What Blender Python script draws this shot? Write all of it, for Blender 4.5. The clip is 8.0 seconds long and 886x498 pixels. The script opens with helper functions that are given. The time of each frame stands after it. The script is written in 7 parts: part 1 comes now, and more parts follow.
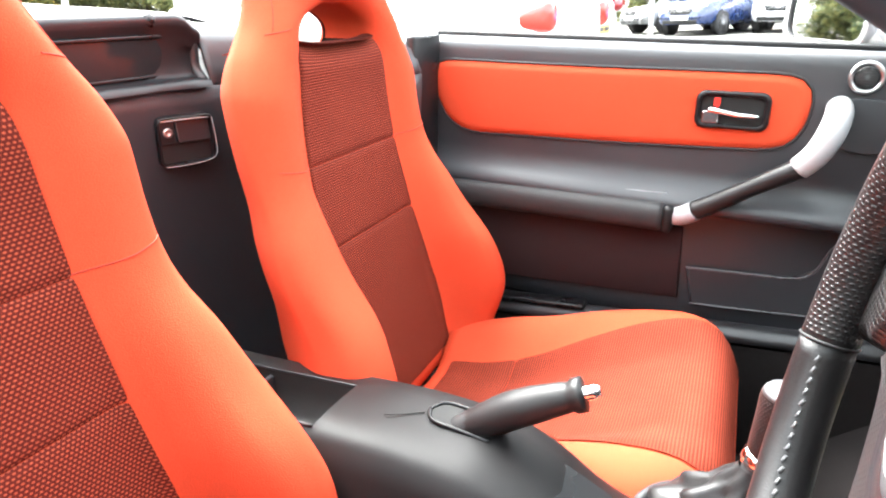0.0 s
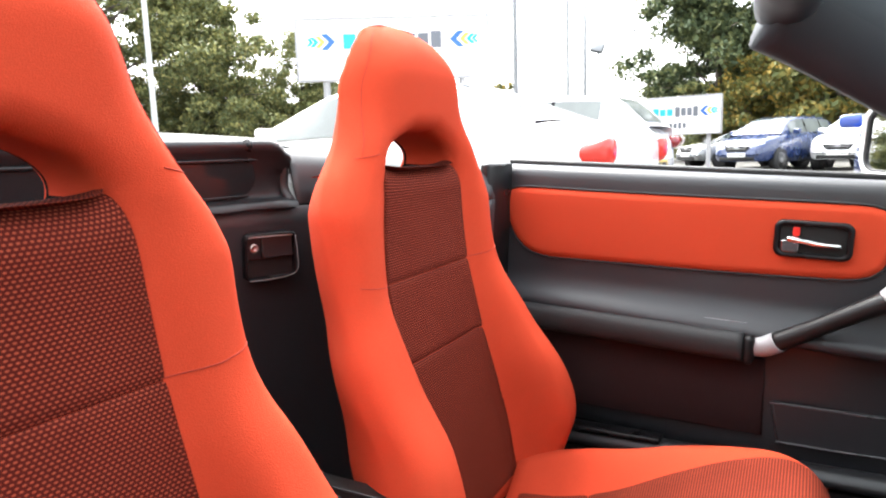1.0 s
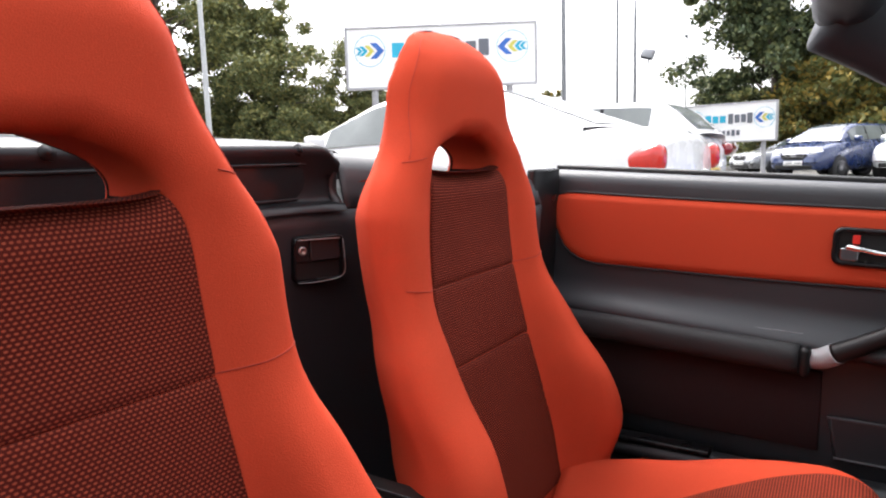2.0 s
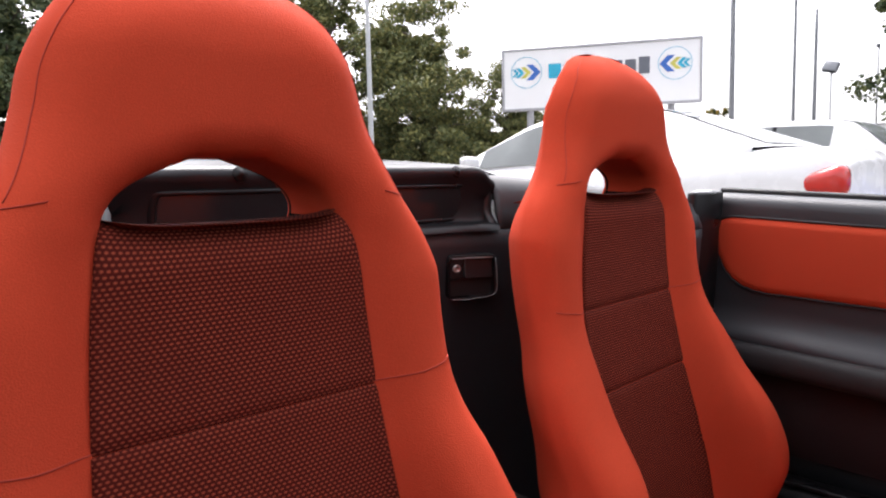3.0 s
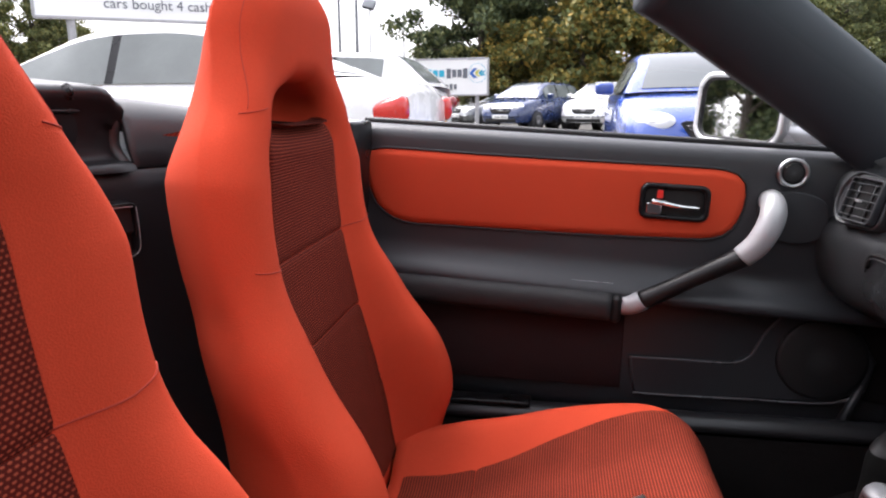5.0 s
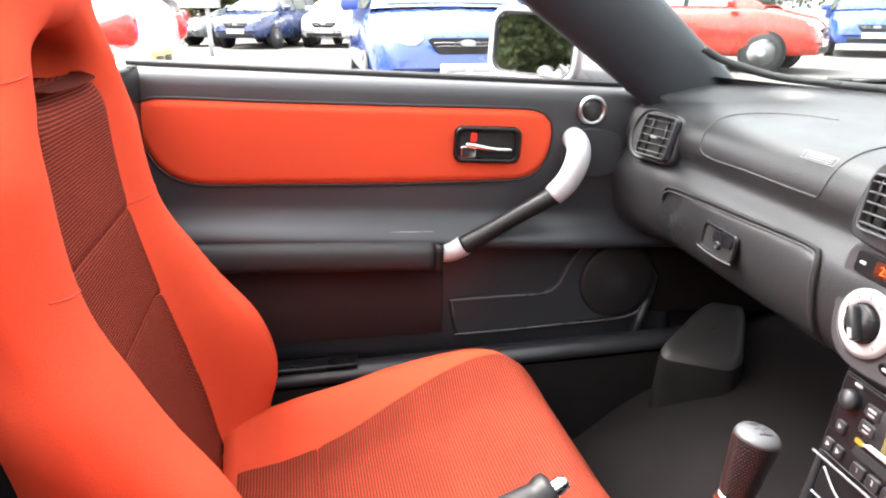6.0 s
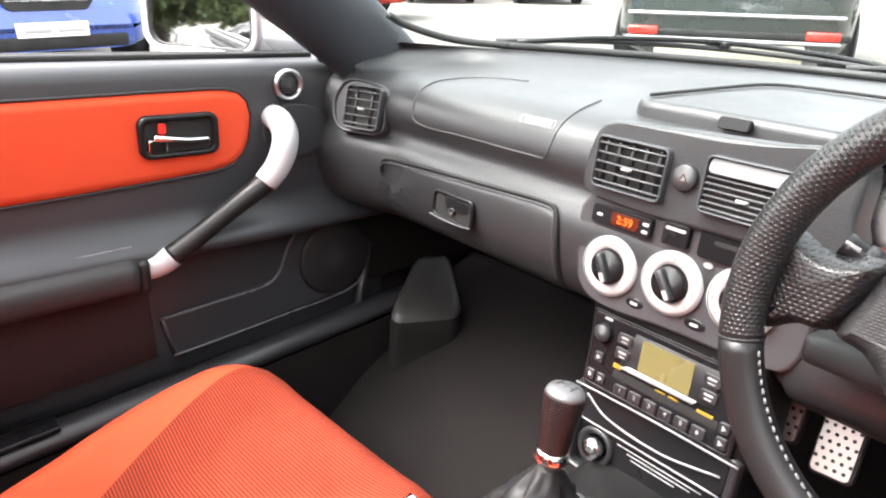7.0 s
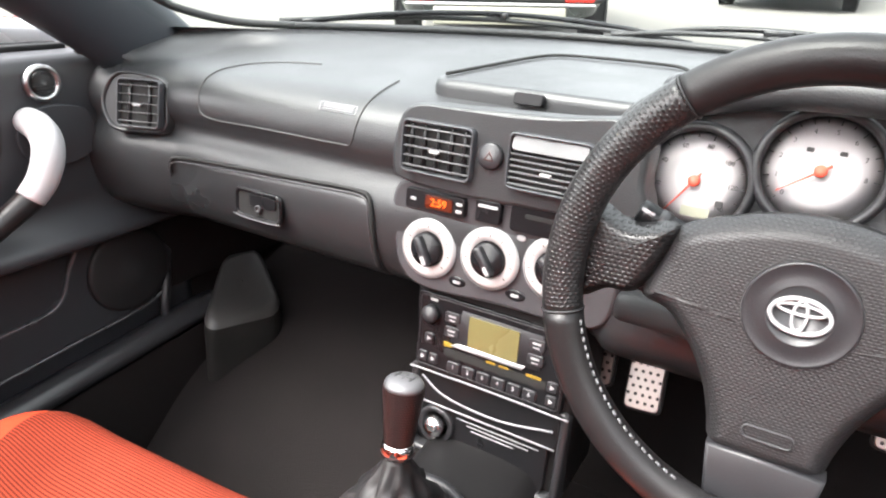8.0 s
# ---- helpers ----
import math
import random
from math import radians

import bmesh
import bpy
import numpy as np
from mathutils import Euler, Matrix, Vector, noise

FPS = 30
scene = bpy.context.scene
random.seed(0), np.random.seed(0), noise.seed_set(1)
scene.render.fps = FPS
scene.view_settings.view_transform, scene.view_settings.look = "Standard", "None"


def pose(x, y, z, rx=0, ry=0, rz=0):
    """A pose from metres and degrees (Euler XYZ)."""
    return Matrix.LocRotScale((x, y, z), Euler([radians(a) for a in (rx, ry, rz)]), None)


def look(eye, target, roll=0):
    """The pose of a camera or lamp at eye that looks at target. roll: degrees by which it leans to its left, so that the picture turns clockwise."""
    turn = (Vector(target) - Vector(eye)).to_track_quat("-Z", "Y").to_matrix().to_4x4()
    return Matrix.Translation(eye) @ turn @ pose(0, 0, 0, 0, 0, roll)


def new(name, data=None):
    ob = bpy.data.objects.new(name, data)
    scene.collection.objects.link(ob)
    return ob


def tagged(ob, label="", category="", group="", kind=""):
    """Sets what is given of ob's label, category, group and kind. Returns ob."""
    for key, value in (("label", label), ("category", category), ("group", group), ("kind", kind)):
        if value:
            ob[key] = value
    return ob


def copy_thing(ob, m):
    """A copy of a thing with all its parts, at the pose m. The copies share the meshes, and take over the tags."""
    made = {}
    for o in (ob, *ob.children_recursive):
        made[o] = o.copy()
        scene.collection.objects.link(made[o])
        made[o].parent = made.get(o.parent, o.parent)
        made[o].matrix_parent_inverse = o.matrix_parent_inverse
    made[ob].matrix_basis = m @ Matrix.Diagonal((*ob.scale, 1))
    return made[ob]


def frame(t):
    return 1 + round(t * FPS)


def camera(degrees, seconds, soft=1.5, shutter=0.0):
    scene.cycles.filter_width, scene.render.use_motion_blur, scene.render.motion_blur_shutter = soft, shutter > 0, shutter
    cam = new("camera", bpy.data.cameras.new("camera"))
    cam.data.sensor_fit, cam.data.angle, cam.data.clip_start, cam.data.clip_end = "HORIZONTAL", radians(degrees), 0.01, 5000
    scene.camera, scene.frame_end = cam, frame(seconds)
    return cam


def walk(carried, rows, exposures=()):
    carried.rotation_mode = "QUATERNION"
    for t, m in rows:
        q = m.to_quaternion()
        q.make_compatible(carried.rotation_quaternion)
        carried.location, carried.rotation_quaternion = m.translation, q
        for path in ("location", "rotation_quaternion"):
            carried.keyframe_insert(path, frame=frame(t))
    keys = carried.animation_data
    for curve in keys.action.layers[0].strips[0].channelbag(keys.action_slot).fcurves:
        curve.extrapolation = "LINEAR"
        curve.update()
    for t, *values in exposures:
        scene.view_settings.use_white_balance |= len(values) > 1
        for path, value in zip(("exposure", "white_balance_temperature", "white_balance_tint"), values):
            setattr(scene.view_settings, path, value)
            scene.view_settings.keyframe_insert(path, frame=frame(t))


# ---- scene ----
cam = camera(67.0, 8.0, soft=2.1)
PATH = [
    (0, (0.457, -0.538, 0.987), (-0.378, 1.128, 0.263), 1.2),
    (0.5, (0.429, -0.551, 0.98), (-0.512, 1.147, 0.499), 1.5),
    (1, (0.434, -0.556, 0.977), (-0.6, 1.117, 0.612), 1.6),
    (1.2, (0.433, -0.555, 0.975), (-0.627, 1.104, 0.624), 1.6),
    (2.3, (0.439, -0.562, 0.971), (-0.831, 0.943, 0.627), 1.4),
    (2.5, (0.446, -0.566, 0.97), (-0.962, 0.813, 0.625), 1.1),
    (3, (0.445, -0.573, 0.976), (-1.041, 0.732, 0.677), 1.3),
    (3.5, (0.379, -0.581, 0.969), (-1.042, 0.801, 0.707), 1.8),
    (4, (0.299, -0.57, 0.972), (-0.829, 1.061, 0.718), 3.0),
    (4.5, (0.268, -0.546, 0.97), (-0.513, 1.264, 0.634), 3.5),
    (5, (0.24, -0.522, 0.966), (-0.164, 1.384, 0.511), 3.9),
    (5.2, (0.23, -0.51, 0.967), (-0.028, 1.409, 0.467), 4.1),
    (6.3, (0.093, -0.396, 1.008), (0.651, 1.401, 0.332), 3.9),
    (6.5, (0.076, -0.374, 1.01), (0.803, 1.355, 0.316), 3.7),
    (7, (0.039, -0.3, 1.016), (1.299, 1.089, 0.318), 3.9),
    (7.5, (0.028, -0.273, 1.03), (1.449, 0.916, 0.278), 3.4),
    (8, (0.053, -0.273, 1.03), (1.655, 0.661, 0.282), 2.8),
]
# seconds, stops, kelvin, tint
EXPO = [(0, 3.78, 6350, 5), (0.5, 3.5, 6400, 5), (1, 2.6, 6400, 8), (2.5, 1.6, 6400, 14), (3, 1.37, 6350, 16), (3.5, 0.98, 6300, 18), (4, 0.78, 6300, 18), (4.5, 0.9, 6250, 18), (5, 1.6, 6300, 16), (5.2, 1.87, 6300, 15), (6.3, 3.2, 6640, 10), (6.5, 3.2, 6640, 10), (7, 3.04, 6600, 10), (8, 2.88, 6550, 10)]
LEAN = pose(0, 0, -0.10, 0, 4.0, 0)      # the parked car's own frame, nose down on the level ground
walk(cam, [(t, LEAN @ look(eye, target, roll)) for t, eye, target, roll in PATH], EXPO)

# ---- daylight: bright overcast ----
world = bpy.data.worlds.new("sky")
scene.world = world
world.use_nodes = True
wn = world.node_tree
wn.nodes.clear()
sky = wn.nodes.new("ShaderNodeTexSky")
sky.sky_type = "NISHITA"
sky.sun_disc = False
sky.sun_elevation = radians(57)
sky.sun_rotation = radians(304)
sky.air_density, sky.dust_density, sky.ozone_density = 1.0, 6.0, 1.0
pale = wn.nodes.new("ShaderNodeHueSaturation")
pale.inputs["Saturation"].default_value = 0.22
bg = wn.nodes.new("ShaderNodeBackground")
bg.inputs["Strength"].default_value = 0.15
out = wn.nodes.new("ShaderNodeOutputWorld")
wn.links.new(sky.outputs[0], pale.inputs["Color"])
veil = wn.nodes.new("ShaderNodeMix")          # an even cloud cover under the clear sky's gradient
veil.data_type, veil.blend_type = "RGBA", "ADD"
veil.inputs["Factor"].default_value = 1.0
veil.inputs["B"].default_value = (1.35, 1.37, 1.41, 1)
wn.links.new(pale.outputs[0], veil.inputs["A"])
wn.links.new(veil.outputs["Result"], bg.inputs["Color"])
wn.links.new(bg.outputs[0], out.inputs[0])
sun = new("sun", bpy.data.lights.new("sun", "SUN"))
sun.data.energy, sun.data.angle, sun.data.color = 0.7, radians(40), (1.0, 0.97, 0.92)
sun.matrix_basis = look((-3.0, 2.0, 5.5), (0, 0, 0))


# ---- materials ----
def nodes_of(m):
    m.use_nodes = True
    t = m.node_tree
    return t, t.nodes["Principled BSDF"]


def mat(name, color, rough=0.5, metal=0.0, vary=0.12, big=6.0, fine=180.0, bump=0.15, grain="noise", coat=0.0, spec=0.5, rvary=0.12):
    """A painted, plastic, metal or mineral surface: colour varied at two scales, grain as relief, uneven gloss."""
    m = bpy.data.materials.new(name)
    t, p = nodes_of(m)
    n, l = t.nodes, t.links
    co = n.new("ShaderNodeTexCoord")
    a = n.new("ShaderNodeTexNoise"); a.inputs["Scale"].default_value = big; a.inputs["Detail"].default_value = 5
    if grain == "voronoi":
        b = n.new("ShaderNodeTexVoronoi"); b.inputs["Scale"].default_value = fine
        bout = b.outputs["Distance"]
    else:
        b = n.new("ShaderNodeTexNoise"); b.inputs["Scale"].default_value = fine; b.inputs["Detail"].default_value = 3
        bout = b.outputs["Fac"]
    l.new(co.outputs["Object"], a.inputs["Vector"]); l.new(co.outputs["Object"], b.inputs["Vector"])
    ad = n.new("ShaderNodeMath"); ad.operation = "MULTIPLY_ADD"
    l.new(bout, ad.inputs[0]); ad.inputs[1].default_value = 0.4; l.new(a.outputs["Fac"], ad.inputs[2])
    ramp = n.new("ShaderNodeMapRange")
    ramp.inputs["From Min"].default_value, ramp.inputs["From Max"].default_value = 0.3, 1.0
    ramp.inputs["To Min"].default_value, ramp.inputs["To Max"].default_value = 1 - vary, 1 + vary
    l.new(ad.outputs[0], ramp.inputs["Value"])
    mx = n.new("ShaderNodeVectorMath"); mx.operation = "SCALE"
    mx.inputs[0].default_value = color[:3]
    l.new(ramp.outputs[0], mx.inputs["Scale"]); l.new(mx.outputs[0], p.inputs["Base Color"])
    rr = n.new("ShaderNodeMapRange")
    rr.inputs["From Min"].default_value, rr.inputs["From Max"].default_value = 0.3, 0.7
    rr.inputs["To Min"].default_value, rr.inputs["To Max"].default_value = max(0.02, rough - rvary), min(1, rough + rvary)
    l.new(a.outputs["Fac"], rr.inputs["Value"]); l.new(rr.outputs[0], p.inputs["Roughness"])
    p.inputs["Metallic"].default_value = metal
    p.inputs["Coat Weight"].default_value = coat
    p.inputs["Coat Roughness"].default_value = 0.06
    p.inputs["Specular IOR Level"].default_value = spec
    if bump > 0:
        bp = n.new("ShaderNodeBump"); bp.inputs["Strength"].default_value = bump; bp.inputs["Distance"].default_value = 0.002
        l.new(bout, bp.inputs["Height"]); l.new(bp.outputs[0], p.inputs["Normal"])
    return m


def dots_mat(name, ground, dot, pu, pv, size, depth=0.3, rough=0.85, spec=0.05):
    """Knitted cloth: rows of small raised ovals, set off by half a step, by the mesh's UV in metres."""
    m = bpy.data.materials.new(name)
    t, p = nodes_of(m)
    n, l = t.nodes, t.links
    uv = n.new("ShaderNodeTexCoord")
    sep = n.new("ShaderNodeSeparateXYZ"); l.new(uv.outputs["UV"], sep.inputs[0])

    def op(kind, a, b=None):
        x = n.new("ShaderNodeMath"); x.operation = kind
        for k, v in enumerate((a, b)):
            if v is None:
                continue
            if isinstance(v, (int, float)):
                x.inputs[k].default_value = v
            else:
                l.new(v, x.inputs[k])
        return x.outputs[0]
    v = op("DIVIDE", sep.outputs[1], pv)
    row = op("FLOOR", v)
    shift = op("MULTIPLY", op("MODULO", op("ABSOLUTE", row), 2.0), 0.5)
    u = op("ADD", op("DIVIDE", sep.outputs[0], pu), shift)
    du = op("SUBTRACT", op("FRACT", u), 0.5)
    dv = op("SUBTRACT", op("FRACT", v), 0.5)
    r = op("SQRT", op("ADD", op("MULTIPLY", du, du), op("MULTIPLY", op("MULTIPLY", dv, dv), 1.4)))
    mr = n.new("ShaderNodeMapRange"); mr.interpolation_type = "SMOOTHSTEP"
    mr.inputs["From Min"].default_value, mr.inputs["From Max"].default_value = size + 0.12, size - 0.08
    l.new(r, mr.inputs["Value"])
    nz = n.new("ShaderNodeTexNoise"); nz.inputs["Scale"].default_value = 9; nz.inputs["Detail"].default_value = 6
    l.new(uv.outputs["Object"], nz.inputs["Vector"])
    fib = n.new("ShaderNodeTexNoise"); fib.inputs["Scale"].default_value = 900
    l.new(uv.outputs["Object"], fib.inputs["Vector"])
    fac = op("MULTIPLY", mr.outputs[0], op("ADD", op("MULTIPLY", nz.outputs[0], 0.5), op("MULTIPLY", fib.outputs[0], 1.0)))
    mix = n.new("ShaderNodeMix"); mix.data_type = "RGBA"
    mix.inputs["A"].default_value = (*ground, 1); mix.inputs["B"].default_value = (*dot, 1)
    l.new(fac, mix.inputs["Factor"]); l.new(mix.outputs["Result"], p.inputs["Base Color"])
    p.inputs["Roughness"].default_value = rough
    p.inputs["Specular IOR Level"].default_value = spec
    bp = n.new("ShaderNodeBump"); bp.inputs["Strength"].default_value = abs(depth); bp.inputs["Distance"].default_value = 0.0015; bp.invert = depth < 0
    l.new(mr.outputs[0], bp.inputs["Height"]); l.new(bp.outputs[0], p.inputs["Normal"])
    return m


def rib_mat(name, ground, ridge, pitch, rough=0.88, spec=0.06):
    """Corded cloth: fine cords that run across the seat, by the mesh's UV in metres."""
    m = bpy.data.materials.new(name)
    t, p = nodes_of(m)
    n, l = t.nodes, t.links
    uv = n.new("ShaderNodeTexCoord")
    sep = n.new("ShaderNodeSeparateXYZ"); l.new(uv.outputs["UV"], sep.inputs[0])
    nz = n.new("ShaderNodeTexNoise"); nz.inputs["Scale"].default_value = 14; nz.inputs["Detail"].default_value = 5
    l.new(uv.outputs["Object"], nz.inputs["Vector"])
    fib = n.new("ShaderNodeTexNoise"); fib.inputs["Scale"].default_value = 700
    l.new(uv.outputs["Object"], fib.inputs["Vector"])

    def op(kind, a, b):
        x = n.new("ShaderNodeMath"); x.operation = kind
        for k, v in enumerate((a, b)):
            if isinstance(v, (int, float)):
                x.inputs[k].default_value = v
            else:
                l.new(v, x.inputs[k])
        return x.outputs[0]
    v = op("ADD", op("MULTIPLY", sep.outputs[1], 2 * math.pi / pitch), op("MULTIPLY", nz.outputs[0], 1.6))
    wave = op("ADD", op("MULTIPLY", op("SINE", v, 0), 0.5), 0.5)
    fac = op("MULTIPLY", wave, op("ADD", op("MULTIPLY", fib.outputs[0], 0.7), op("MULTIPLY", nz.outputs[0], 0.9)))
    mix = n.new("ShaderNodeMix"); mix.data_type = "RGBA"
    mix.inputs["A"].default_value = (*ground, 1); mix.inputs["B"].default_value = (*ridge, 1)
    l.new(fac, mix.inputs["Factor"]); l.new(mix.outputs["Result"], p.inputs["Base Color"])
    p.inputs["Roughness"].default_value = rough
    p.inputs["Specular IOR Level"].default_value = spec
    bp = n.new("ShaderNodeBump"); bp.inputs["Strength"].default_value = 0.5; bp.inputs["Distance"].default_value = 0.001
    l.new(wave, bp.inputs["Height"]); l.new(bp.outputs[0], p.inputs["Normal"])
    return m


def glow(name, color, strength):
    m = bpy.data.materials.new(name)
    t, p = nodes_of(m)
    p.inputs["Base Color"].default_value = (*color, 1)
    p.inputs["Emission Color"].default_value = (*color, 1)
    p.inputs["Emission Strength"].default_value = strength
    return m


def glass(name, tint=(0.9, 0.95, 0.93), dark=0.0):
    m = bpy.data.materials.new(name)
    t, p = nodes_of(m)
    n, l = t.nodes, t.links
    clear = n.new("ShaderNodeBsdfTransparent"); clear.inputs[0].default_value = (*tint, 1)
    gl = n.new("ShaderNodeBsdfGlossy"); gl.inputs["Roughness"].default_value = 0.01
    mx = n.new("ShaderNodeMixShader"); mx.inputs[0].default_value = 0.06
    l.new(clear.outputs[0], mx.inputs[1]); l.new(gl.outputs[0], mx.inputs[2])
    l.new(mx.outputs[0], n["Material Output"].inputs[0])
    return m


RED = mat("red_cloth", (0.53, 0.060, 0.0255), 0.88, vary=0.13, big=6, fine=760, grain="voronoi", bump=0.22, spec=0.10, rvary=0.05)
KNIT = dots_mat("knitted_insert", (0.082, 0.0125, 0.009), (0.37, 0.078, 0.042), 0.0054, 0.0036, 0.28)
RIB = rib_mat("ribbed_insert", (0.080, 0.014, 0.009), (0.29, 0.046, 0.024), 0.0043)
DOORCLOTH = mat("door_cloth", (0.53, 0.059, 0.0235), 0.85, vary=0.08, big=4, fine=900, bump=0.3, spec=0.15, rvary=0.05)
SEAM = mat("seam_thread", (0.36, 0.036, 0.018), 0.9, vary=0.1)
BLACK = mat("grained_plastic", (0.029, 0.031, 0.035), 0.45, spec=0.5, vary=0.14, big=3, fine=800, bump=0.07)
DASH = mat("soft_dash_plastic", (0.0245, 0.0255, 0.0270), 0.37, spec=0.45, vary=0.14, big=4, fine=560, bump=0.13, grain="voronoi")
SATIN = mat("satin_plastic", (0.018, 0.018, 0.020), 0.40, vary=0.08, big=5, fine=600, bump=0.05)
CONSOLE = mat("console_plastic", (0.009, 0.0086, 0.009), 0.46, spec=0.16, vary=0.10, big=4, fine=600, bump=0.08)
GLOSS = mat("gloss_plastic", (0.008, 0.008, 0.009), 0.28, spec=0.25, vary=0.1, big=6, fine=300, bump=0.02)
# Near-black for dark parts and joints, and for shade painted into recesses.
DEEP = mat("black_and_recess_shade", (0.006, 0.006, 0.006), 0.8, vary=0.1)
MAROON = mat("door_lower_cloth", (0.036, 0.019, 0.020), 0.85, vary=0.12, big=8, fine=700, bump=0.25, spec=0.2)
# Seat back cloth; also darkens the headrest opening in place of shade.
BACKCLOTH = mat("seat_back_and_rim_shade", (0.010, 0.0075, 0.0075), 0.95, vary=0.15, big=8, fine=700, bump=0.25, spec=0.05)
CARPET = mat("carpet", (0.0112, 0.0096, 0.0096), 0.95, vary=0.35, big=14, fine=600, bump=0.8, spec=0.1)
LEATHER = mat("black_leather", (0.011, 0.0105, 0.011), 0.42, spec=0.32, vary=0.2, big=9, fine=640, bump=0.07, grain="voronoi")
HOLES = dots_mat("perforated_leather", (0.014, 0.0135, 0.014), (0.002, 0.002, 0.002), 0.0046, 0.0034, 0.27, depth=-0.5, rough=0.32, spec=0.5)
PADS = dots_mat("embossed_pad", (0.017, 0.0165, 0.0175), (0.026, 0.025, 0.026), 0.0042, 0.0022, 0.30, depth=0.35, rough=0.44, spec=0.4)
WEAVE = dots_mat("armrest_weave", (0.020, 0.020, 0.021), (0.038, 0.038, 0.040), 0.0026, 0.0026, 0.30, depth=0.4, rough=0.50, spec=0.35)
GRIP = dots_mat("gear_knob_leather", (0.007, 0.0045, 0.0045), (0.042, 0.010, 0.009), 0.0034, 0.0028, 0.24, depth=0.8, rough=0.4, spec=0.3)
SILVER = mat("silver_paint", (0.36, 0.36, 0.37), 0.36, metal=0.1, vary=0.05, big=20, bump=0.02)
SATINCHROME = mat("satin_chrome", (0.42, 0.42, 0.43), 0.32, metal=1.0, vary=0.05, bump=0.0)
CHROME = mat("chrome", (0.85, 0.85, 0.86), 0.10, metal=1.0, vary=0.03, bump=0.0)
STEEL = mat("brushed_pedal", (0.42, 0.38, 0.355), 0.35, metal=0.8, vary=0.08, fine=60)
WHITEP = mat("dial_white", (0.35, 0.33, 0.335), 0.5, vary=0.03, bump=0.0)
CREAM = mat("panel_ring", (0.37, 0.34, 0.335), 0.4, vary=0.06, bump=0.0)
INK = mat("ink", (0.03, 0.03, 0.03), 0.6, bump=0.0)
INKRED = mat("needle_red", (0.60, 0.06, 0.03), 0.5, bump=0.0)
GREYINK = mat("grey_print_and_glint", (0.32, 0.32, 0.32), 0.5, bump=0.0)
ORANGE = glow("amber_digits", (1.0, 0.13, 0.010), 0.075)
AMBERBACK = mat("amber_window", (0.06, 0.010, 0.004), 0.2, bump=0.0)
LCD = mat("lcd_screen", (0.125, 0.108, 0.045), 0.3, vary=0.05, bump=0.0)
YELLOWINK = mat("yellow_print", (0.26, 0.17, 0.015), 0.5, bump=0.0)
ODO = mat("odometer_screen", (0.26, 0.26, 0.20), 0.3, vary=0.1, bump=0.0)
DIMRED = mat("dull_red_print", (0.040, 0.009, 0.008), 0.5, bump=0.0)
FASCIA = mat("grey_fascia_plastic", (0.044, 0.043, 0.046), 0.36, vary=0.08, big=5, fine=600, bump=0.05)
DULLEDGE = mat("dull_edge", (0.085, 0.085, 0.09), 0.35, vary=0.2, big=30, bump=0.0)
PALEEDGE = mat("pale_edge", (0.20, 0.20, 0.21), 0.35, vary=0.2, big=30, bump=0.0)
RUBBER = mat("rubber", (0.013, 0.013, 0.014), 0.6, vary=0.15, bump=0.1)
GLASS = glass("clear_glass")
SMOKE = mat("dark_glass", (0.016, 0.018, 0.020), 0.12, vary=0.2, big=2, bump=0.0, rvary=0.03, spec=0.25)
MIRROR = mat("mirror", (0.92, 0.93, 0.93), 0.02, metal=1.0, vary=0.0, bump=0.0, rvary=0.01)


# ---- building helpers ----
def mesh_of(verts, faces, uvs=None, smooth=True, name="mesh"):
    me = bpy.data.meshes.new(name)
    me.from_pydata([tuple(map(float, v)) for v in verts], [], faces)
    if uvs is not None:
        lay = me.uv_layers.new(name="UVMap")
        idx = np.zeros(len(me.loops), dtype=np.int32)
        me.loops.foreach_get("vertex_index", idx)
        lay.data.foreach_set("uv", np.asarray(uvs, dtype=np.float32)[idx].ravel())
    me.update()
    if smooth:
        me.polygons.foreach_set("use_smooth", [True] * len(me.polygons))
    return me


def part(name, data, material, parent=None, label=""):
    """Links a bmesh or a mesh as one object under a thing or a part."""
    if isinstance(data, bmesh.types.BMesh):
        me = bpy.data.meshes.new(name)
        data.to_mesh(me)
        data.free()
        data = me
    data.name = name
    data.materials.clear()
    data.materials.append(material)
    ob = new(name, data)
    if parent is not None:
        ob.parent = parent
        if parent.type == "EMPTY":
            ob.matrix_parent_inverse = parent.matrix_basis.inverted()
    if label:
        ob["label"] = label
    return ob


def thing(name, base, label, category, group="", kind=""):
    ob = new(name)
    ob.matrix_basis = Matrix.Translation(base)
    ob.empty_display_size = 0.05
    return tagged(ob, label, category, group, kind)


def grid(P, cu=False, cv=False, uv=None, skip=None, flip=False, caps=False):
    """A quad sheet from an (n, m, 3) array."""
    P = np.asarray(P, float)
    n, m = P.shape[:2]
    faces = []
    for i in range(n if cu else n - 1):
        for j in range(m if cv else m - 1):
            if skip is not None and skip(i, j):
                continue
            a, b, c, d = i * m + j, i * m + (j + 1) % m, ((i + 1) % n) * m + (j + 1) % m, ((i + 1) % n) * m + j
            faces.append((a, d, c, b) if flip else (a, b, c, d))
    if caps:
        faces.append(tuple(range(m)) if flip else tuple(reversed(range(m))))
        faces.append(tuple(reversed(range((n - 1) * m, n * m))) if flip else tuple(range((n - 1) * m, n * m)))
    return mesh_of(P.reshape(-1, 3), faces, None if uv is None else np.asarray(uv, float).reshape(-1, 2))


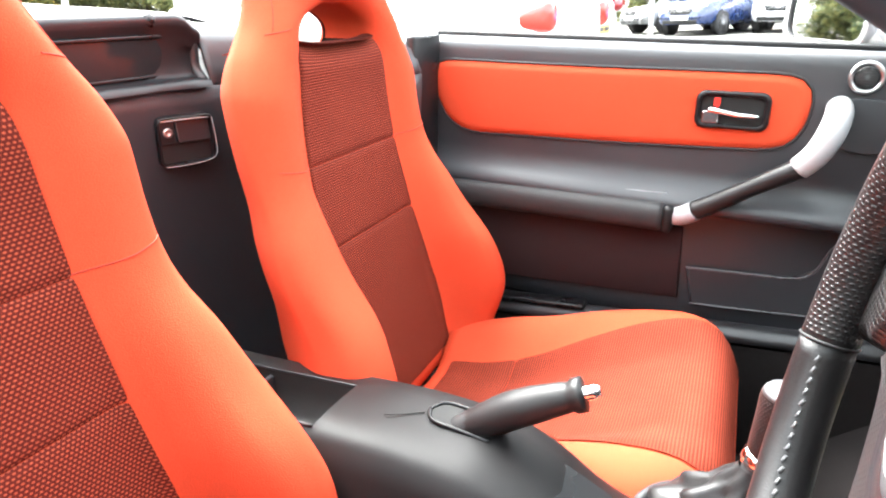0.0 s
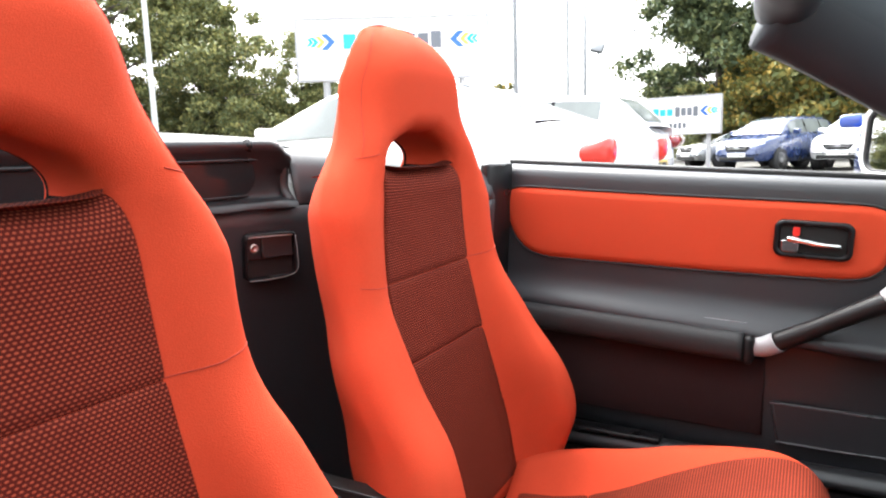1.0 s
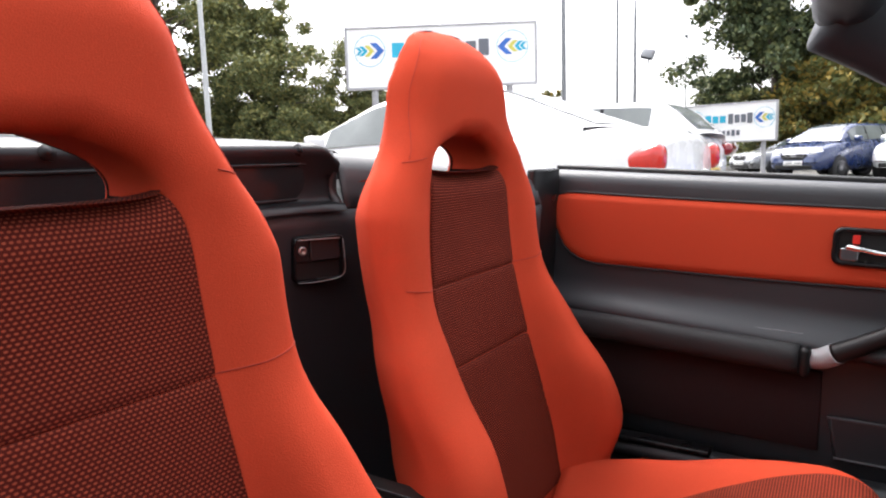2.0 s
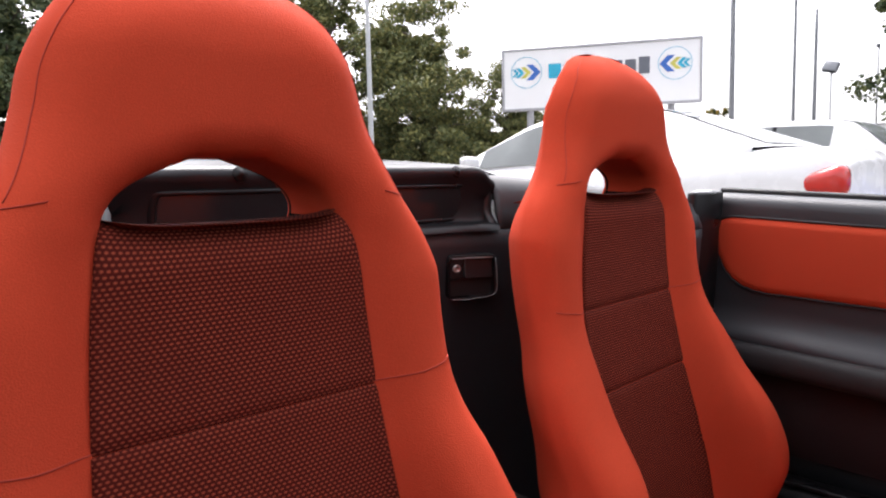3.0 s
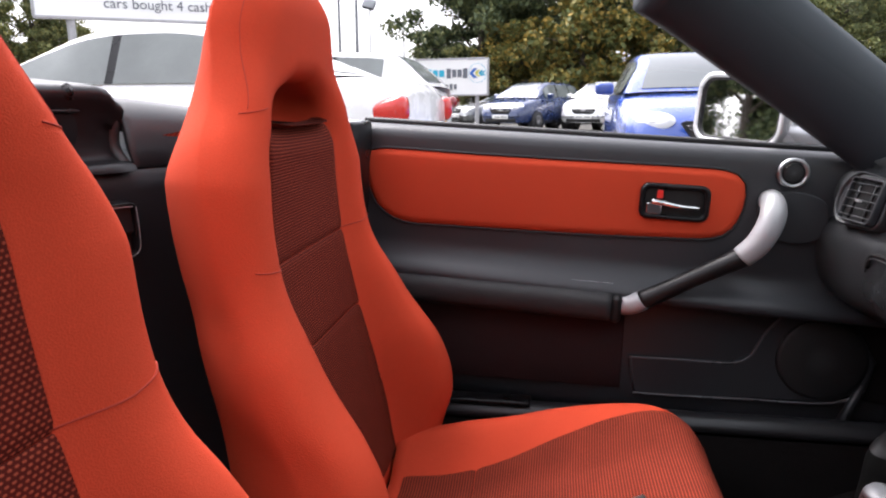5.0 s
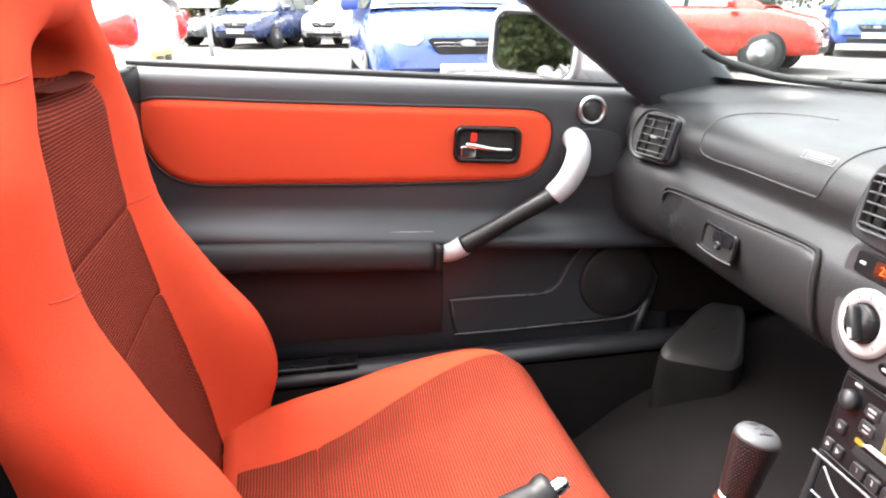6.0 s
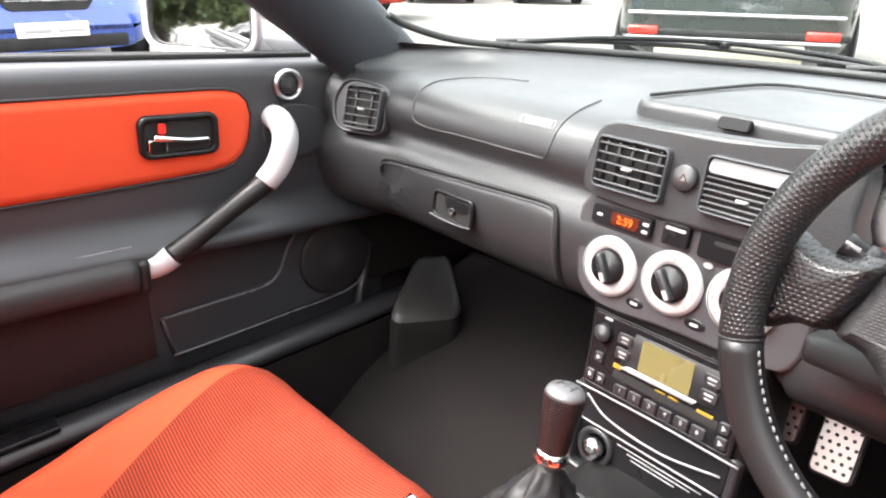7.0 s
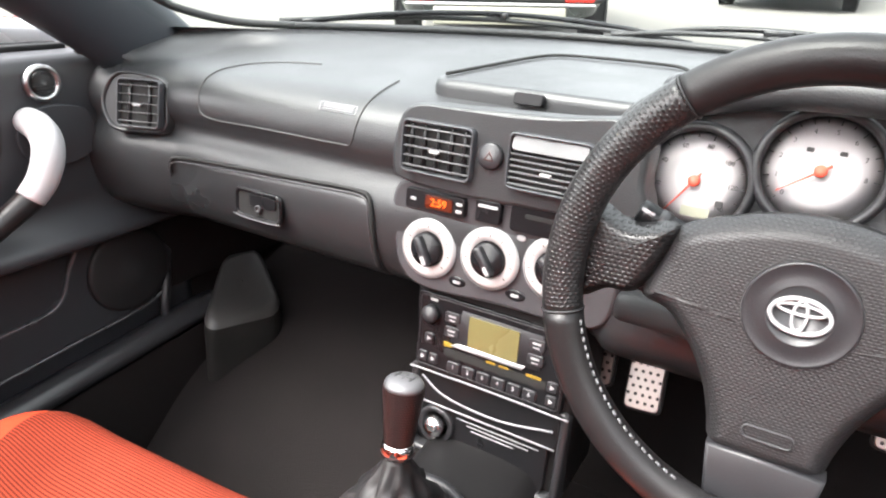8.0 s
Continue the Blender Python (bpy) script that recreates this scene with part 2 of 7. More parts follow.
def smooth_path(points, n):
    """A Catmull-Rom line through the points, resampled evenly."""
    p = np.asarray(points, float)
    p = np.vstack([2 * p[0] - p[1], p, 2 * p[-1] - p[-2]])
    out = []
    for k in range(1, len(p) - 2):
        for t in np.linspace(0, 1, 12, endpoint=False):
            a, b, c, d = p[k - 1:k + 3]
            out.append(0.5 * (2 * b + (c - a) * t + (2 * a - 5 * b + 4 * c - d) * t * t + (3 * b - a - 3 * c + d) * t ** 3))
    out.append(p[-2])
    out = np.array(out)
    s = np.r_[0, np.cumsum(np.linalg.norm(np.diff(out, axis=0), axis=1))]
    q = np.linspace(0, s[-1], n)
    return np.stack([np.interp(q, s, out[:, k]) for k in range(out.shape[1])], 1)


def tube(points, radius, n=24, m=14, closed=False, smoothed=True, squash=1.0):
    """A round bar along a path; radius a number or a function of 0..1."""
    p = smooth_path(points, n) if smoothed else np.asarray(points, float)
    n = len(p)
    tan = np.roll(p, -1, 0) - np.roll(p, 1, 0) if closed else np.gradient(p, axis=0)
    tan /= np.linalg.norm(tan, axis=1)[:, None] + 1e-12
    up = np.array([0, 0, 1.0]) if abs(tan[0][2]) < 0.9 else np.array([1.0, 0, 0])
    P, UV = [], []
    length = np.r_[0, np.cumsum(np.linalg.norm(np.diff(p, axis=0), axis=1))]
    for i in range(n):
        side = np.cross(tan[i], up); side /= np.linalg.norm(side) + 1e-12
        up = np.cross(side, tan[i])
        r = radius(i / (n - 1)) if callable(radius) else radius
        a = np.linspace(0, 2 * np.pi, m, endpoint=False)
        P.append(p[i] + r * (np.cos(a)[:, None] * side * squash + np.sin(a)[:, None] * up))
        UV.append(np.stack([a * r, np.full(m, length[i])], 1))
    return grid(np.array(P), cu=closed, cv=True, uv=np.array(UV), caps=not closed)


def rbox(c, s, bevel=0.004, seg=2, turn=None):
    """A box with rounded edges: centre, size, and a turn (rx, ry, rz) in degrees."""
    bm = bmesh.new()
    bmesh.ops.create_cube(bm, size=1.0)
    bmesh.ops.scale(bm, vec=s, verts=bm.verts)
    if bevel > 0:
        bmesh.ops.bevel(bm, geom=list(bm.edges), offset=min(bevel, min(s) * 0.49), segments=seg, profile=0.5, affect="EDGES")
    m = pose(*c, *(turn or (0, 0, 0)))
    bmesh.ops.transform(bm, matrix=m, verts=bm.verts)
    for f in bm.faces:
        f.smooth = True
    return bm


def rrect(w, h, r, n=6):
    """Outline of a rectangle with rounded corners, about the origin."""
    out = []
    for cx, cy, a0 in ((w / 2 - r, h / 2 - r, 0), (-w / 2 + r, h / 2 - r, 90), (-w / 2 + r, -h / 2 + r, 180), (w / 2 - r, -h / 2 + r, 270)):
        for k in range(n + 1):
            a = radians(a0 + 90 * k / n)
            out.append((cx + r * math.cos(a), cy + r * math.sin(a)))
    return out


def ellipse(w, h, n=32):
    return [(w / 2 * math.cos(2 * math.pi * k / n), h / 2 * math.sin(2 * math.pi * k / n)) for k in range(n)]


def axes(origin, u, v):
    """A frame with in-plane directions u and v; its normal u x v looks out of the surface."""
    u = Vector(u).normalized()
    w = u.cross(Vector(v)).normalized()
    v = w.cross(u)
    m = Matrix((u, v, w)).transposed().to_4x4()
    m.translation = origin
    return m


def plate(outline, m, depth, bevel=0.002, sink=0.0, hole=None, uv=False):
    """A flat piece with the given outline in the frame m, standing depth proud, with a rounded rim; hole: an inner outline of as many points."""
    bm = bmesh.new()
    k = len(outline)
    o = np.array(outline, float)
    if hole is None:
        c = o.mean(0)
        rad = np.maximum(np.linalg.norm(o - c, axis=1, keepdims=True), 1e-6)
        inner = o - (o - c) / rad * np.minimum(bevel, rad * 0.9)
        rings = [(o, -sink), (o, depth - bevel), (o - (o - inner) * 0.3, depth - bevel * 0.3), (inner, depth)]
        vs = [[bm.verts.new((*p, z)) for p in ring] for ring, z in rings]
        for a, b in zip(vs, vs[1:]):
            for i in range(k):
                bm.faces.new((a[i], a[(i + 1) % k], b[(i + 1) % k], b[i]))
        bm.faces.new(vs[-1])
    else:
        h = np.array(hole, float)
        d = (h - o)
        rings = [(o, -sink), (o, depth - bevel), (o + d * 0.25, depth), (o + d * 0.75, depth), (h, depth - bevel), (h, -sink)]
        vs = [[bm.verts.new((*p, z)) for p in ring] for ring, z in rings]
        for a, b in zip(vs, vs[1:]):
            for i in range(k):
                bm.faces.new((a[i], a[(i + 1) % k], b[(i + 1) % k], b[i]))
    if uv:
        lay = bm.loops.layers.uv.new("UVMap")
        for f in bm.faces:
            for lp in f.loops:
                lp[lay].uv = lp.vert.co.xy
    bmesh.ops.transform(bm, matrix=m, verts=bm.verts)
    for f in bm.faces:
        f.smooth = len(f.verts) == 4
    return bm


def lathe(profile, m, n=28, cap=True):
    """A turned shape: profile of (radius, height) about the frame's third axis."""
    a = np.linspace(0, 2 * np.pi, n, endpoint=False)
    pr = np.array(profile, float)
    P = np.stack([pr[:, None, 0] * np.cos(a), pr[:, None, 0] * np.sin(a), np.repeat(pr[:, 1:2], n, 1)], 2)
    M = np.array(m)
    P = P @ M[:3, :3].T + M[:3, 3]
    return grid(P, cv=True, caps=cap)


def lerp(x, xs, ys):
    """Smooth interpolation through a table."""
    xs, ys = np.asarray(xs, float), np.asarray(ys, float)
    x = np.clip(np.asarray(x, float), xs[0], xs[-1])
    sl = np.gradient(ys, xs)
    k = np.clip(np.searchsorted(xs, x) - 1, 0, len(xs) - 2)
    h = xs[k + 1] - xs[k]
    t = (x - xs[k]) / h
    lin = (ys[k + 1] - ys[k]) / h
    m0 = np.where(sl[k] * lin <= 0, 0, np.sign(lin) * np.minimum(np.abs(sl[k]), 3 * np.abs(lin)))
    m1 = np.where(sl[k + 1] * lin <= 0, 0, np.sign(lin) * np.minimum(np.abs(sl[k + 1]), 3 * np.abs(lin)))
    return ys[k] * (2 * t ** 3 - 3 * t ** 2 + 1) + h * m0 * (t ** 3 - 2 * t ** 2 + t) + ys[k + 1] * (3 * t ** 2 - 2 * t ** 3) + h * m1 * (t ** 3 - t ** 2)


def near(P, line, closed=False):
    """Distance in the plane of points (k, 2) to a polyline."""
    line = np.asarray(line, float)
    a, b = (line, np.roll(line, -1, 0)) if closed else (line[:-1], line[1:])
    ab = b - a
    best = np.full(len(P), 9.0)
    for p, q in zip(a, ab):
        t = np.clip(((P - p) @ q) / (q @ q + 1e-12), 0, 1)
        best = np.minimum(best, np.linalg.norm(P - p - t[:, None] * q, axis=1))
    return best


def drop(d, r):
    """How far a rounded edge of radius r falls away at the distance d from its rim."""
    k = np.clip(1 - np.asarray(d) / r, 0, 1)
    return r * (1 - np.sqrt(np.maximum(1 - k * k, 0)))


def sstep(x, a, b):
    t = np.clip((np.asarray(x, float) - a) / (b - a), 0, 1)
    return t * t * (3 - 2 * t)


def writing(text, m, size, material, parent, name="lettering", thick=0.0006):
    cu = bpy.data.curves.new(name, "FONT")
    cu.body, cu.size, cu.extrude = text, size, thick
    cu.align_x, cu.align_y = "CENTER", "CENTER"
    tmp = bpy.data.objects.new(name, cu)
    scene.collection.objects.link(tmp)
    me = bpy.data.meshes.new_from_object(tmp.evaluated_get(bpy.context.evaluated_depsgraph_get()))
    bpy.data.objects.remove(tmp)
    me.transform(m)
    return part(name, me, material, parent)


def join(*pieces):
    """One bmesh from several bmeshes or meshes."""
    bm = bmesh.new()
    for p in pieces:
        if isinstance(p, bmesh.types.BMesh):
            me = bpy.data.meshes.new("piece")
            p.to_mesh(me)
            p.free()
            p = me
        bm.from_mesh(p)
        bpy.data.meshes.remove(p)
    return bm


# ---- seats ----
ZT = [0.34, 0.42, 0.50, 0.58, 0.63, 0.68, 0.72, 0.76, 0.80, 0.86, 0.90, 0.94, 1.00, 1.035, 1.07, 1.097, 1.111, 1.118, 1.121]
WT = [0.202, 0.251, 0.262, 0.249, 0.244, 0.235, 0.222, 0.216, 0.214, 0.212, 0.196, 0.169, 0.146, 0.137, 0.119, 0.095, 0.069, 0.040, 0.011]
ZB, ZH = 0.912, 0.966      # the opening under the headrest


def seat_front_line(z):
    return lerp(z, [0.340, 0.470, 0.600, 0.680, 0.750, 0.820, 0.880, 0.970, 1.050, 1.121], [-0.020, -0.054, -0.086, -0.104, -0.118, -0.127, -0.130, -0.124, -0.123, -0.150])


def seat_edge(z):
    return lerp(z, [0.340, 0.400, 0.470, 0.550, 0.630, 0.700, 0.750, 0.800, 0.860, 0.900, 0.950, 1.020, 1.070, 1.121], [0.007, -0.003, 0.008, -0.014, -0.062, -0.089, -0.114, -0.131, -0.145, -0.152, -0.156, -0.165, -0.159, -0.160])


def bolster_peak(z):
    return lerp(z, [0.420, 0.580, 0.720, 0.860], [0.048, 0.053, 0.026, 0.038])


def insert_half(z):
    return lerp(z, [0.360, 0.450, 0.600, 0.750, 0.830, 0.875, 0.895, 0.915], [0.154, 0.153, 0.135, 0.124, 0.118, 0.113, 0.108, 0.099])


def hole_half(z):
    return lerp(z, [0.86, 0.912, 0.920, 0.929, 0.939, 0.950, 0.959, 0.966, 1.0], [0.101, 0.099, 0.098, 0.094, 0.086, 0.070, 0.049, 0.030, 0.028])


zs = np.linspace(0.35, 1.121, 120)
SEAT_RIM = np.r_[np.c_[-lerp(zs, ZT, WT), zs], np.c_[lerp(zs, ZT, WT), zs][::-1]]
zh = np.linspace(ZB, ZH, 24)
SEAT_HOLE = np.r_[np.c_[-hole_half(zh), zh], np.c_[hole_half(zh), zh][::-1]]
SEAT_SIDES = np.r_[[(-0.105, 0.80)], SEAT_HOLE, [(0.105, 0.80)]]


def seat_face(y, z, panel=False):
    """Depth of the backrest's front at (y from the seat's middle, z)."""
    y, z = np.asarray(y, float), np.asarray(z, float)
    flat = np.c_[y.ravel(), z.ravel()]
    d = near(flat, SEAT_RIM).reshape(y.shape)
    dh = near(flat, SEAT_SIDES).reshape(y.shape)
    inner = (z <= ZB + 1e-6) & ((np.abs(y) < hole_half(ZB)) | panel)
    reach = np.maximum(0.030 * sstep(z, 0.84, 0.914), 1e-4)
    roll_in = np.where(inner, drop(ZB - z, 0.036), drop(dh, reach))
    swell = seat_edge(z) + bolster_peak(z) - seat_front_line(z)
    inner_edge = np.minimum(insert_half(z), 0.8 * lerp(z, ZT, WT))
    roll = sstep(np.abs(y), inner_edge - 0.012, inner_edge + 0.048)
    crown = -0.014 * (np.abs(y) / 0.2) ** 2 * sstep(z, 0.93, 1.0)
    return seat_front_line(z) + swell * roll + crown - drop(d, 0.035 + 0.016 * sstep(z, 0.93, 1.06)) - roll_in


def seat_back_depth(z):
    return lerp(z, [0.34, 0.55, 0.64, 0.75, 0.86, 0.93, 1.0, 1.121], [0.106, 0.112, 0.120, 0.138, 0.142, 0.136, 0.124, 0.100])


def backrest_mesh():
    rows = np.r_[np.linspace(0.35, 0.84, 36), np.linspace(0.84, ZB, 14)[1:], np.linspace(ZB, ZH, 14)[1:], np.linspace(ZH, 1.01, 12)[1:], 1.121 - 0.111 * (1 - np.sin(np.linspace(0, np.pi / 2, 20))[1:])]
    i0, i1 = 48, 61
    no, ni = 17, 13
    Y = []
    for z in rows:
        w = float(lerp(z, ZT, WT))
        h = float(min(hole_half(z), 0.62 * w))
        e = (1 - np.cos(np.linspace(0, np.pi, no))) / 2
        right = h + (w - h) * e
        Y.append(np.r_[-right[::-1], np.linspace(-h, h, ni)[1:-1], right])
    Y = np.array(Y)
    Z = np.repeat(rows[:, None], Y.shape[1], 1)
    flat = np.c_[Y.ravel(), Z.ravel()]
    d = near(flat, SEAT_RIM).reshape(Y.shape)
    dh = near(flat, SEAT_SIDES).reshape(Y.shape)
    F = seat_face(Y, Z)
    deep = seat_back_depth(Z)
    rear = seat_front_line(Z) - deep
    turn = 0.3 * drop(d, 0.13) / 0.13 + 0.7 * np.clip(1 - d / 0.13, 0, 1) ** 1.3
    B = rear + (seat_edge(Z) - 0.012 - rear) * turn + drop(dh, 0.012) * sstep(Z, 0.84, 0.90)
    n, m = Y.shape
    front = np.stack([F, Y, Z], 2).reshape(-1, 3)
    back = np.stack([np.minimum(B, F - 0.004), Y, Z], 2).reshape(-1, 3)
    ca, cb = no - 1, no + ni - 2
    inside = lambda i, j: i0 <= i < i1 and ca <= j < cb
    faces, shade_faces, N = [], [], n * m
    for i in range(n - 1):
        for j in range(m - 1):
            if inside(i, j):
                continue
            a, b, c, e = i * m + j, i * m + j + 1, (i + 1) * m + j + 1, (i + 1) * m + j
            faces.append((a, b, c, e))
            if not (i0 - 10 <= i < i0 and ca <= j < cb):
                faces.append((N + e, N + c, N + b, N + a))

    def strip(idx):
        for p, q in zip(idx, idx[1:]):
            faces.append((q, p, N + p, N + q))
    strip([i * m for i in range(n)][::-1]); strip([i * m + m - 1 for i in range(n)])
    strip([(n - 1) * m + j for j in range(m)][::-1]); strip([j for j in range(m)])
    low_row = N + (i0 - 10) * m                # the ledge of the opening falls away to the rear
    # The ledge joins the dark mesh: the opening's shade as colour.
    for j in range(ca, cb):
        shade_faces.append((i0 * m + j, i0 * m + j + 1, low_row + j + 1, low_row + j))
    for i in range(i0 - 10, i0):
        shade_faces.append((i0 * m + ca, N + i * m + ca, N + (i + 1) * m + ca))
        shade_faces.append((i0 * m + cb, N + (i + 1) * m + cb, N + i * m + cb))
    for idx in ([i * m + ca for i in range(i0, i1 + 1)], [i * m + cb for i in range(i0, i1 + 1)][::-1], [i1 * m + j for j in range(ca, cb + 1)]):
        for p, q in zip(idx, idx[1:]):          # the opening's wall: cloth turned in, then a rim darkened as shade
            faces.append((q, p, 2 * N + p, 2 * N + q)); shade_faces.append((2 * N + q, 2 * N + p, N + p, N + q))
    V = np.r_[front, back, 0.06 * front + 0.94 * back]
    deep_in = lambda f: len(f) == 4 and N <= min(f) and max(f) < 2 * N and min(d.ravel()[v - N] for v in f) > 0.105 and min(dh.ravel()[v - N] for v in f) > 0.03
    return mesh_of(V, [f for f in faces if not deep_in(f)]), mesh_of(V, [f for f in faces if deep_in(f)] + shade_faces)


def back_panel(z0, z1, over=False):
    rows = np.r_[np.linspace(z0, z1 - 0.04, 20), z1 - 0.04 + 0.04 * np.sin(np.linspace(0, np.pi / 2, 26))[1:]]
    s = np.linspace(-1, 1, 33)
    Z = np.repeat(rows[:, None], 33, 1)
    Y = insert_half(Z) * s
    edge = np.minimum(Z - z0, (z1 - Z) if not over else 9)
    side = insert_half(Z) * (1 - np.abs(s))
    up = 0.0056 - 0.0030 * np.exp(-edge / 0.004) - 0.0030 * np.exp(-side / 0.004)
    X = seat_face(Y, Z, True) + up
    P = np.stack([X, Y, Z + ((0.0032 + 0.006 * np.abs(s) ** 4) * sstep(Z, 0.87, ZB) if over else 0.0)], 2)
    run = np.r_[0, np.cumsum(np.hypot(np.diff(rows), np.diff(X[:, 16])))]
    if over:                                   # the cloth wraps back over the ledge of the opening
        tail = np.array([P[-1] + [-0.013 * k, 0, -0.0035 * k] for k in range(1, 8)])
        P = np.r_[P, tail]
        run = np.r_[run, run[-1] + 0.013 * np.arange(1, 8)]
    UV = np.stack([np.repeat(Y[:1], len(run), 0), np.repeat(run[:, None], 33, 1)], 2)
    P = np.concatenate([P[:, :1] - [0.03, 0, 0], P, P[:, -1:] - [0.03, 0, 0]], 1)
    UV = np.concatenate([UV[:, :1] - [0.03, 0], UV, UV[:, -1:] + [0.03, 0]], 1)
    return grid(P, uv=UV)


CX0, CX1 = -0.02, 0.472


def cushion_half(x):
    return lerp(x, [-0.02, 0.08, 0.20, 0.32, 0.40, 0.435, 0.458, 0.472], [0.20, 0.235, 0.256, 0.258, 0.250, 0.234, 0.205, 0.15])


cxs = np.linspace(CX0, CX1, 60)
CUSHION_RIM = np.r_[np.c_[cxs, -cushion_half(cxs)], np.c_[cxs, cushion_half(cxs)][::-1]]


def cushion_top(x, y):
    x, y = np.asarray(x, float), np.asarray(y, float)
    d = near(np.c_[x.ravel(), y.ravel()], CUSHION_RIM).reshape(x.shape)
    base = lerp(x, [-0.02, 0.06, 0.15, 0.25, 0.33, 0.40, 0.44, 0.472], [0.345, 0.345, 0.362, 0.408, 0.446, 0.474, 0.478, 0.470])
    side = lerp(x, [-0.02, 0.10, 0.25, 0.35, 0.42, 0.472], [0.080, 0.085, 0.062, 0.036, 0.014, 0.004])
    return base + side * sstep(np.abs(y), 0.085, 0.205) - drop(d, 0.062)


def cushion_mesh():
    xs = CX0 + (CX1 - CX0) * np.sin(np.linspace(0, np.pi / 2, 44))
    s = np.sin(np.linspace(-np.pi / 2, np.pi / 2, 49))
    X = np.repeat(xs[:, None], 49, 1)
    Y = cushion_half(X) * s
    Z = cushion_top(X, Y)
    n, m = X.shape
    top = np.stack([X, Y, Z], 2).reshape(-1, 3)
    faces = [(i * m + j, (i + 1) * m + j, (i + 1) * m + j + 1, i * m + j + 1) for i in range(n - 1) for j in range(m - 1)]
    rim = [j for j in range(m)] + [i * m + m - 1 for i in range(1, n)] + [(n - 1) * m + j for j in range(m - 2, -1, -1)] + [i * m for i in range(n - 2, 0, -1)]
    k = len(rim)
    ring1, ring2 = top[rim].copy(), top[rim].copy()
    ring1[:, 2] -= 0.03
    ring2[:, :2] = (ring2[:, :2] - [0.22, 0]) * 0.93 + [0.22, 0]
    ring2[:, 2] = 0.235
    V = np.r_[top, ring1, ring2]
    N = n * m
    for a in range(k):
        b = (a + 1) % k
        faces.append((rim[a], rim[b], N + b, N + a)); faces.append((N + a, N + b, N + k + b, N + k + a))
    return mesh_of(V, faces)


def cushion_insert(x0, x1):
    xs = np.linspace(x0, x1, 40)
    s = np.linspace(-1, 1, 33)
    X = np.repeat(xs[:, None], 33, 1)
    half = lerp(X, [0.0, 0.1, 0.25, 0.40, 0.472], [0.115, 0.128, 0.155, 0.186, 0.19])
    Y = np.clip(half * s, -cushion_half(X) * 0.98, cushion_half(X) * 0.98)
    edge = np.minimum(X - x0, x1 - X + (9 if x1 > 0.45 else 0))
    side = half * (1 - np.abs(s))
    up = 0.0056 - 0.0030 * np.exp(-edge / 0.004) - 0.0030 * np.exp(-side / 0.004)
    P = np.stack([X, Y, cushion_top(X, Y) + up], 2)
    run = np.r_[0, np.cumsum(np.hypot(np.diff(xs), np.diff(P[:, 16, 2])))]
    UV = np.stack([Y, np.repeat(run[:, None], 33, 1)], 2)
    return grid(P, uv=UV, flip=True)


def face_line(ys, zs_, r=0.0007):
    y, z = np.asarray(ys, float), np.asarray(zs_, float)
    return tube(np.stack([seat_face(y, z) + 0.0003, y, z], 1), r, n=40, m=6)


def build_seat():
    base = thing("bucket_seat", (0, 0, 0.235), "one-piece orange-red cloth sports seat with dark knitted centre", "car seat", "pair of seats")
    cloth, shell = backrest_mesh()
    back = part("backrest", cloth, RED, base, "orange-red cloth backrest with open headrest")
    part("back_shell", shell, BACKCLOTH, back, "dark cloth seat back, with the opening's shade painted in")
    part("centre_panel", back_panel(0.37, 0.6372), KNIT, back, "dark red knitted panel")
    part("centre_panel", back_panel(0.6377, 0.7567), KNIT, back, "dark red knitted panel")
    part("centre_panel", back_panel(0.7572, ZB + 0.0005, True), KNIT, back, "dark red knitted panel")
    for sgn in (-1, 1):
        part("seam", face_line(sgn * np.linspace(0.123, 0.205, 14), 0.759 + 0.012 * np.linspace(0, 1, 14)), SEAM, back)
        part("seam", face_line(sgn * np.linspace(0.138, 0.170, 12), np.linspace(0.938, 0.932, 12)), SEAM, back)
        z = np.linspace(0.937, 1.10, 30)
        part("seam", face_line(sgn * (lerp(z, ZT, WT) - 0.009), z, 0.0005), SEAM, back)
    cush = part("cushion", cushion_mesh(), RED, base, "orange-red cloth seat cushion with raised bolsters")
    part("centre_panel", cushion_insert(0.0, 0.115), RIB, cush, "ribbed red cloth panel")
    part("centre_panel", cushion_insert(0.1155, 0.468), RIB, cush, "ribbed red cloth panel")
    part("seat_frame", rbox((0.20, 0, 0.225), (0.40, 0.40, 0.05), 0.01), DEEP, base, "black steel seat frame")
    for sgn in (-1, 1):
        part("rail", rbox((0.20, sgn * 0.17, 0.205), (0.46, 0.03, 0.02), 0.004), STEEL, base)
    return base


seat = build_seat()
seat.matrix_basis = pose(0.0094, 0.3008, 0.2351, 0, -0.56, 3.56)
driver_seat = copy_thing(seat, pose(0.0770, -0.3391, 0.2354, 0, -1.27, 0.91))
driver_seat["label"] = "orange-red cloth driver's sports seat behind the steering wheel"

# ---- the car's shell: floor, tunnel, bulkhead ----
def wall_curve(y):
    """How far forward the rear wall stands at y; it sweeps forward to meet the doors."""
    return lerp(np.abs(np.asarray(y, float) + 0.02), [0.0, 0.18, 0.25, 0.34, 0.44, 0.52, 0.57], [-0.36, -0.352, -0.340, -0.305, -0.245, -0.190, -0.150])


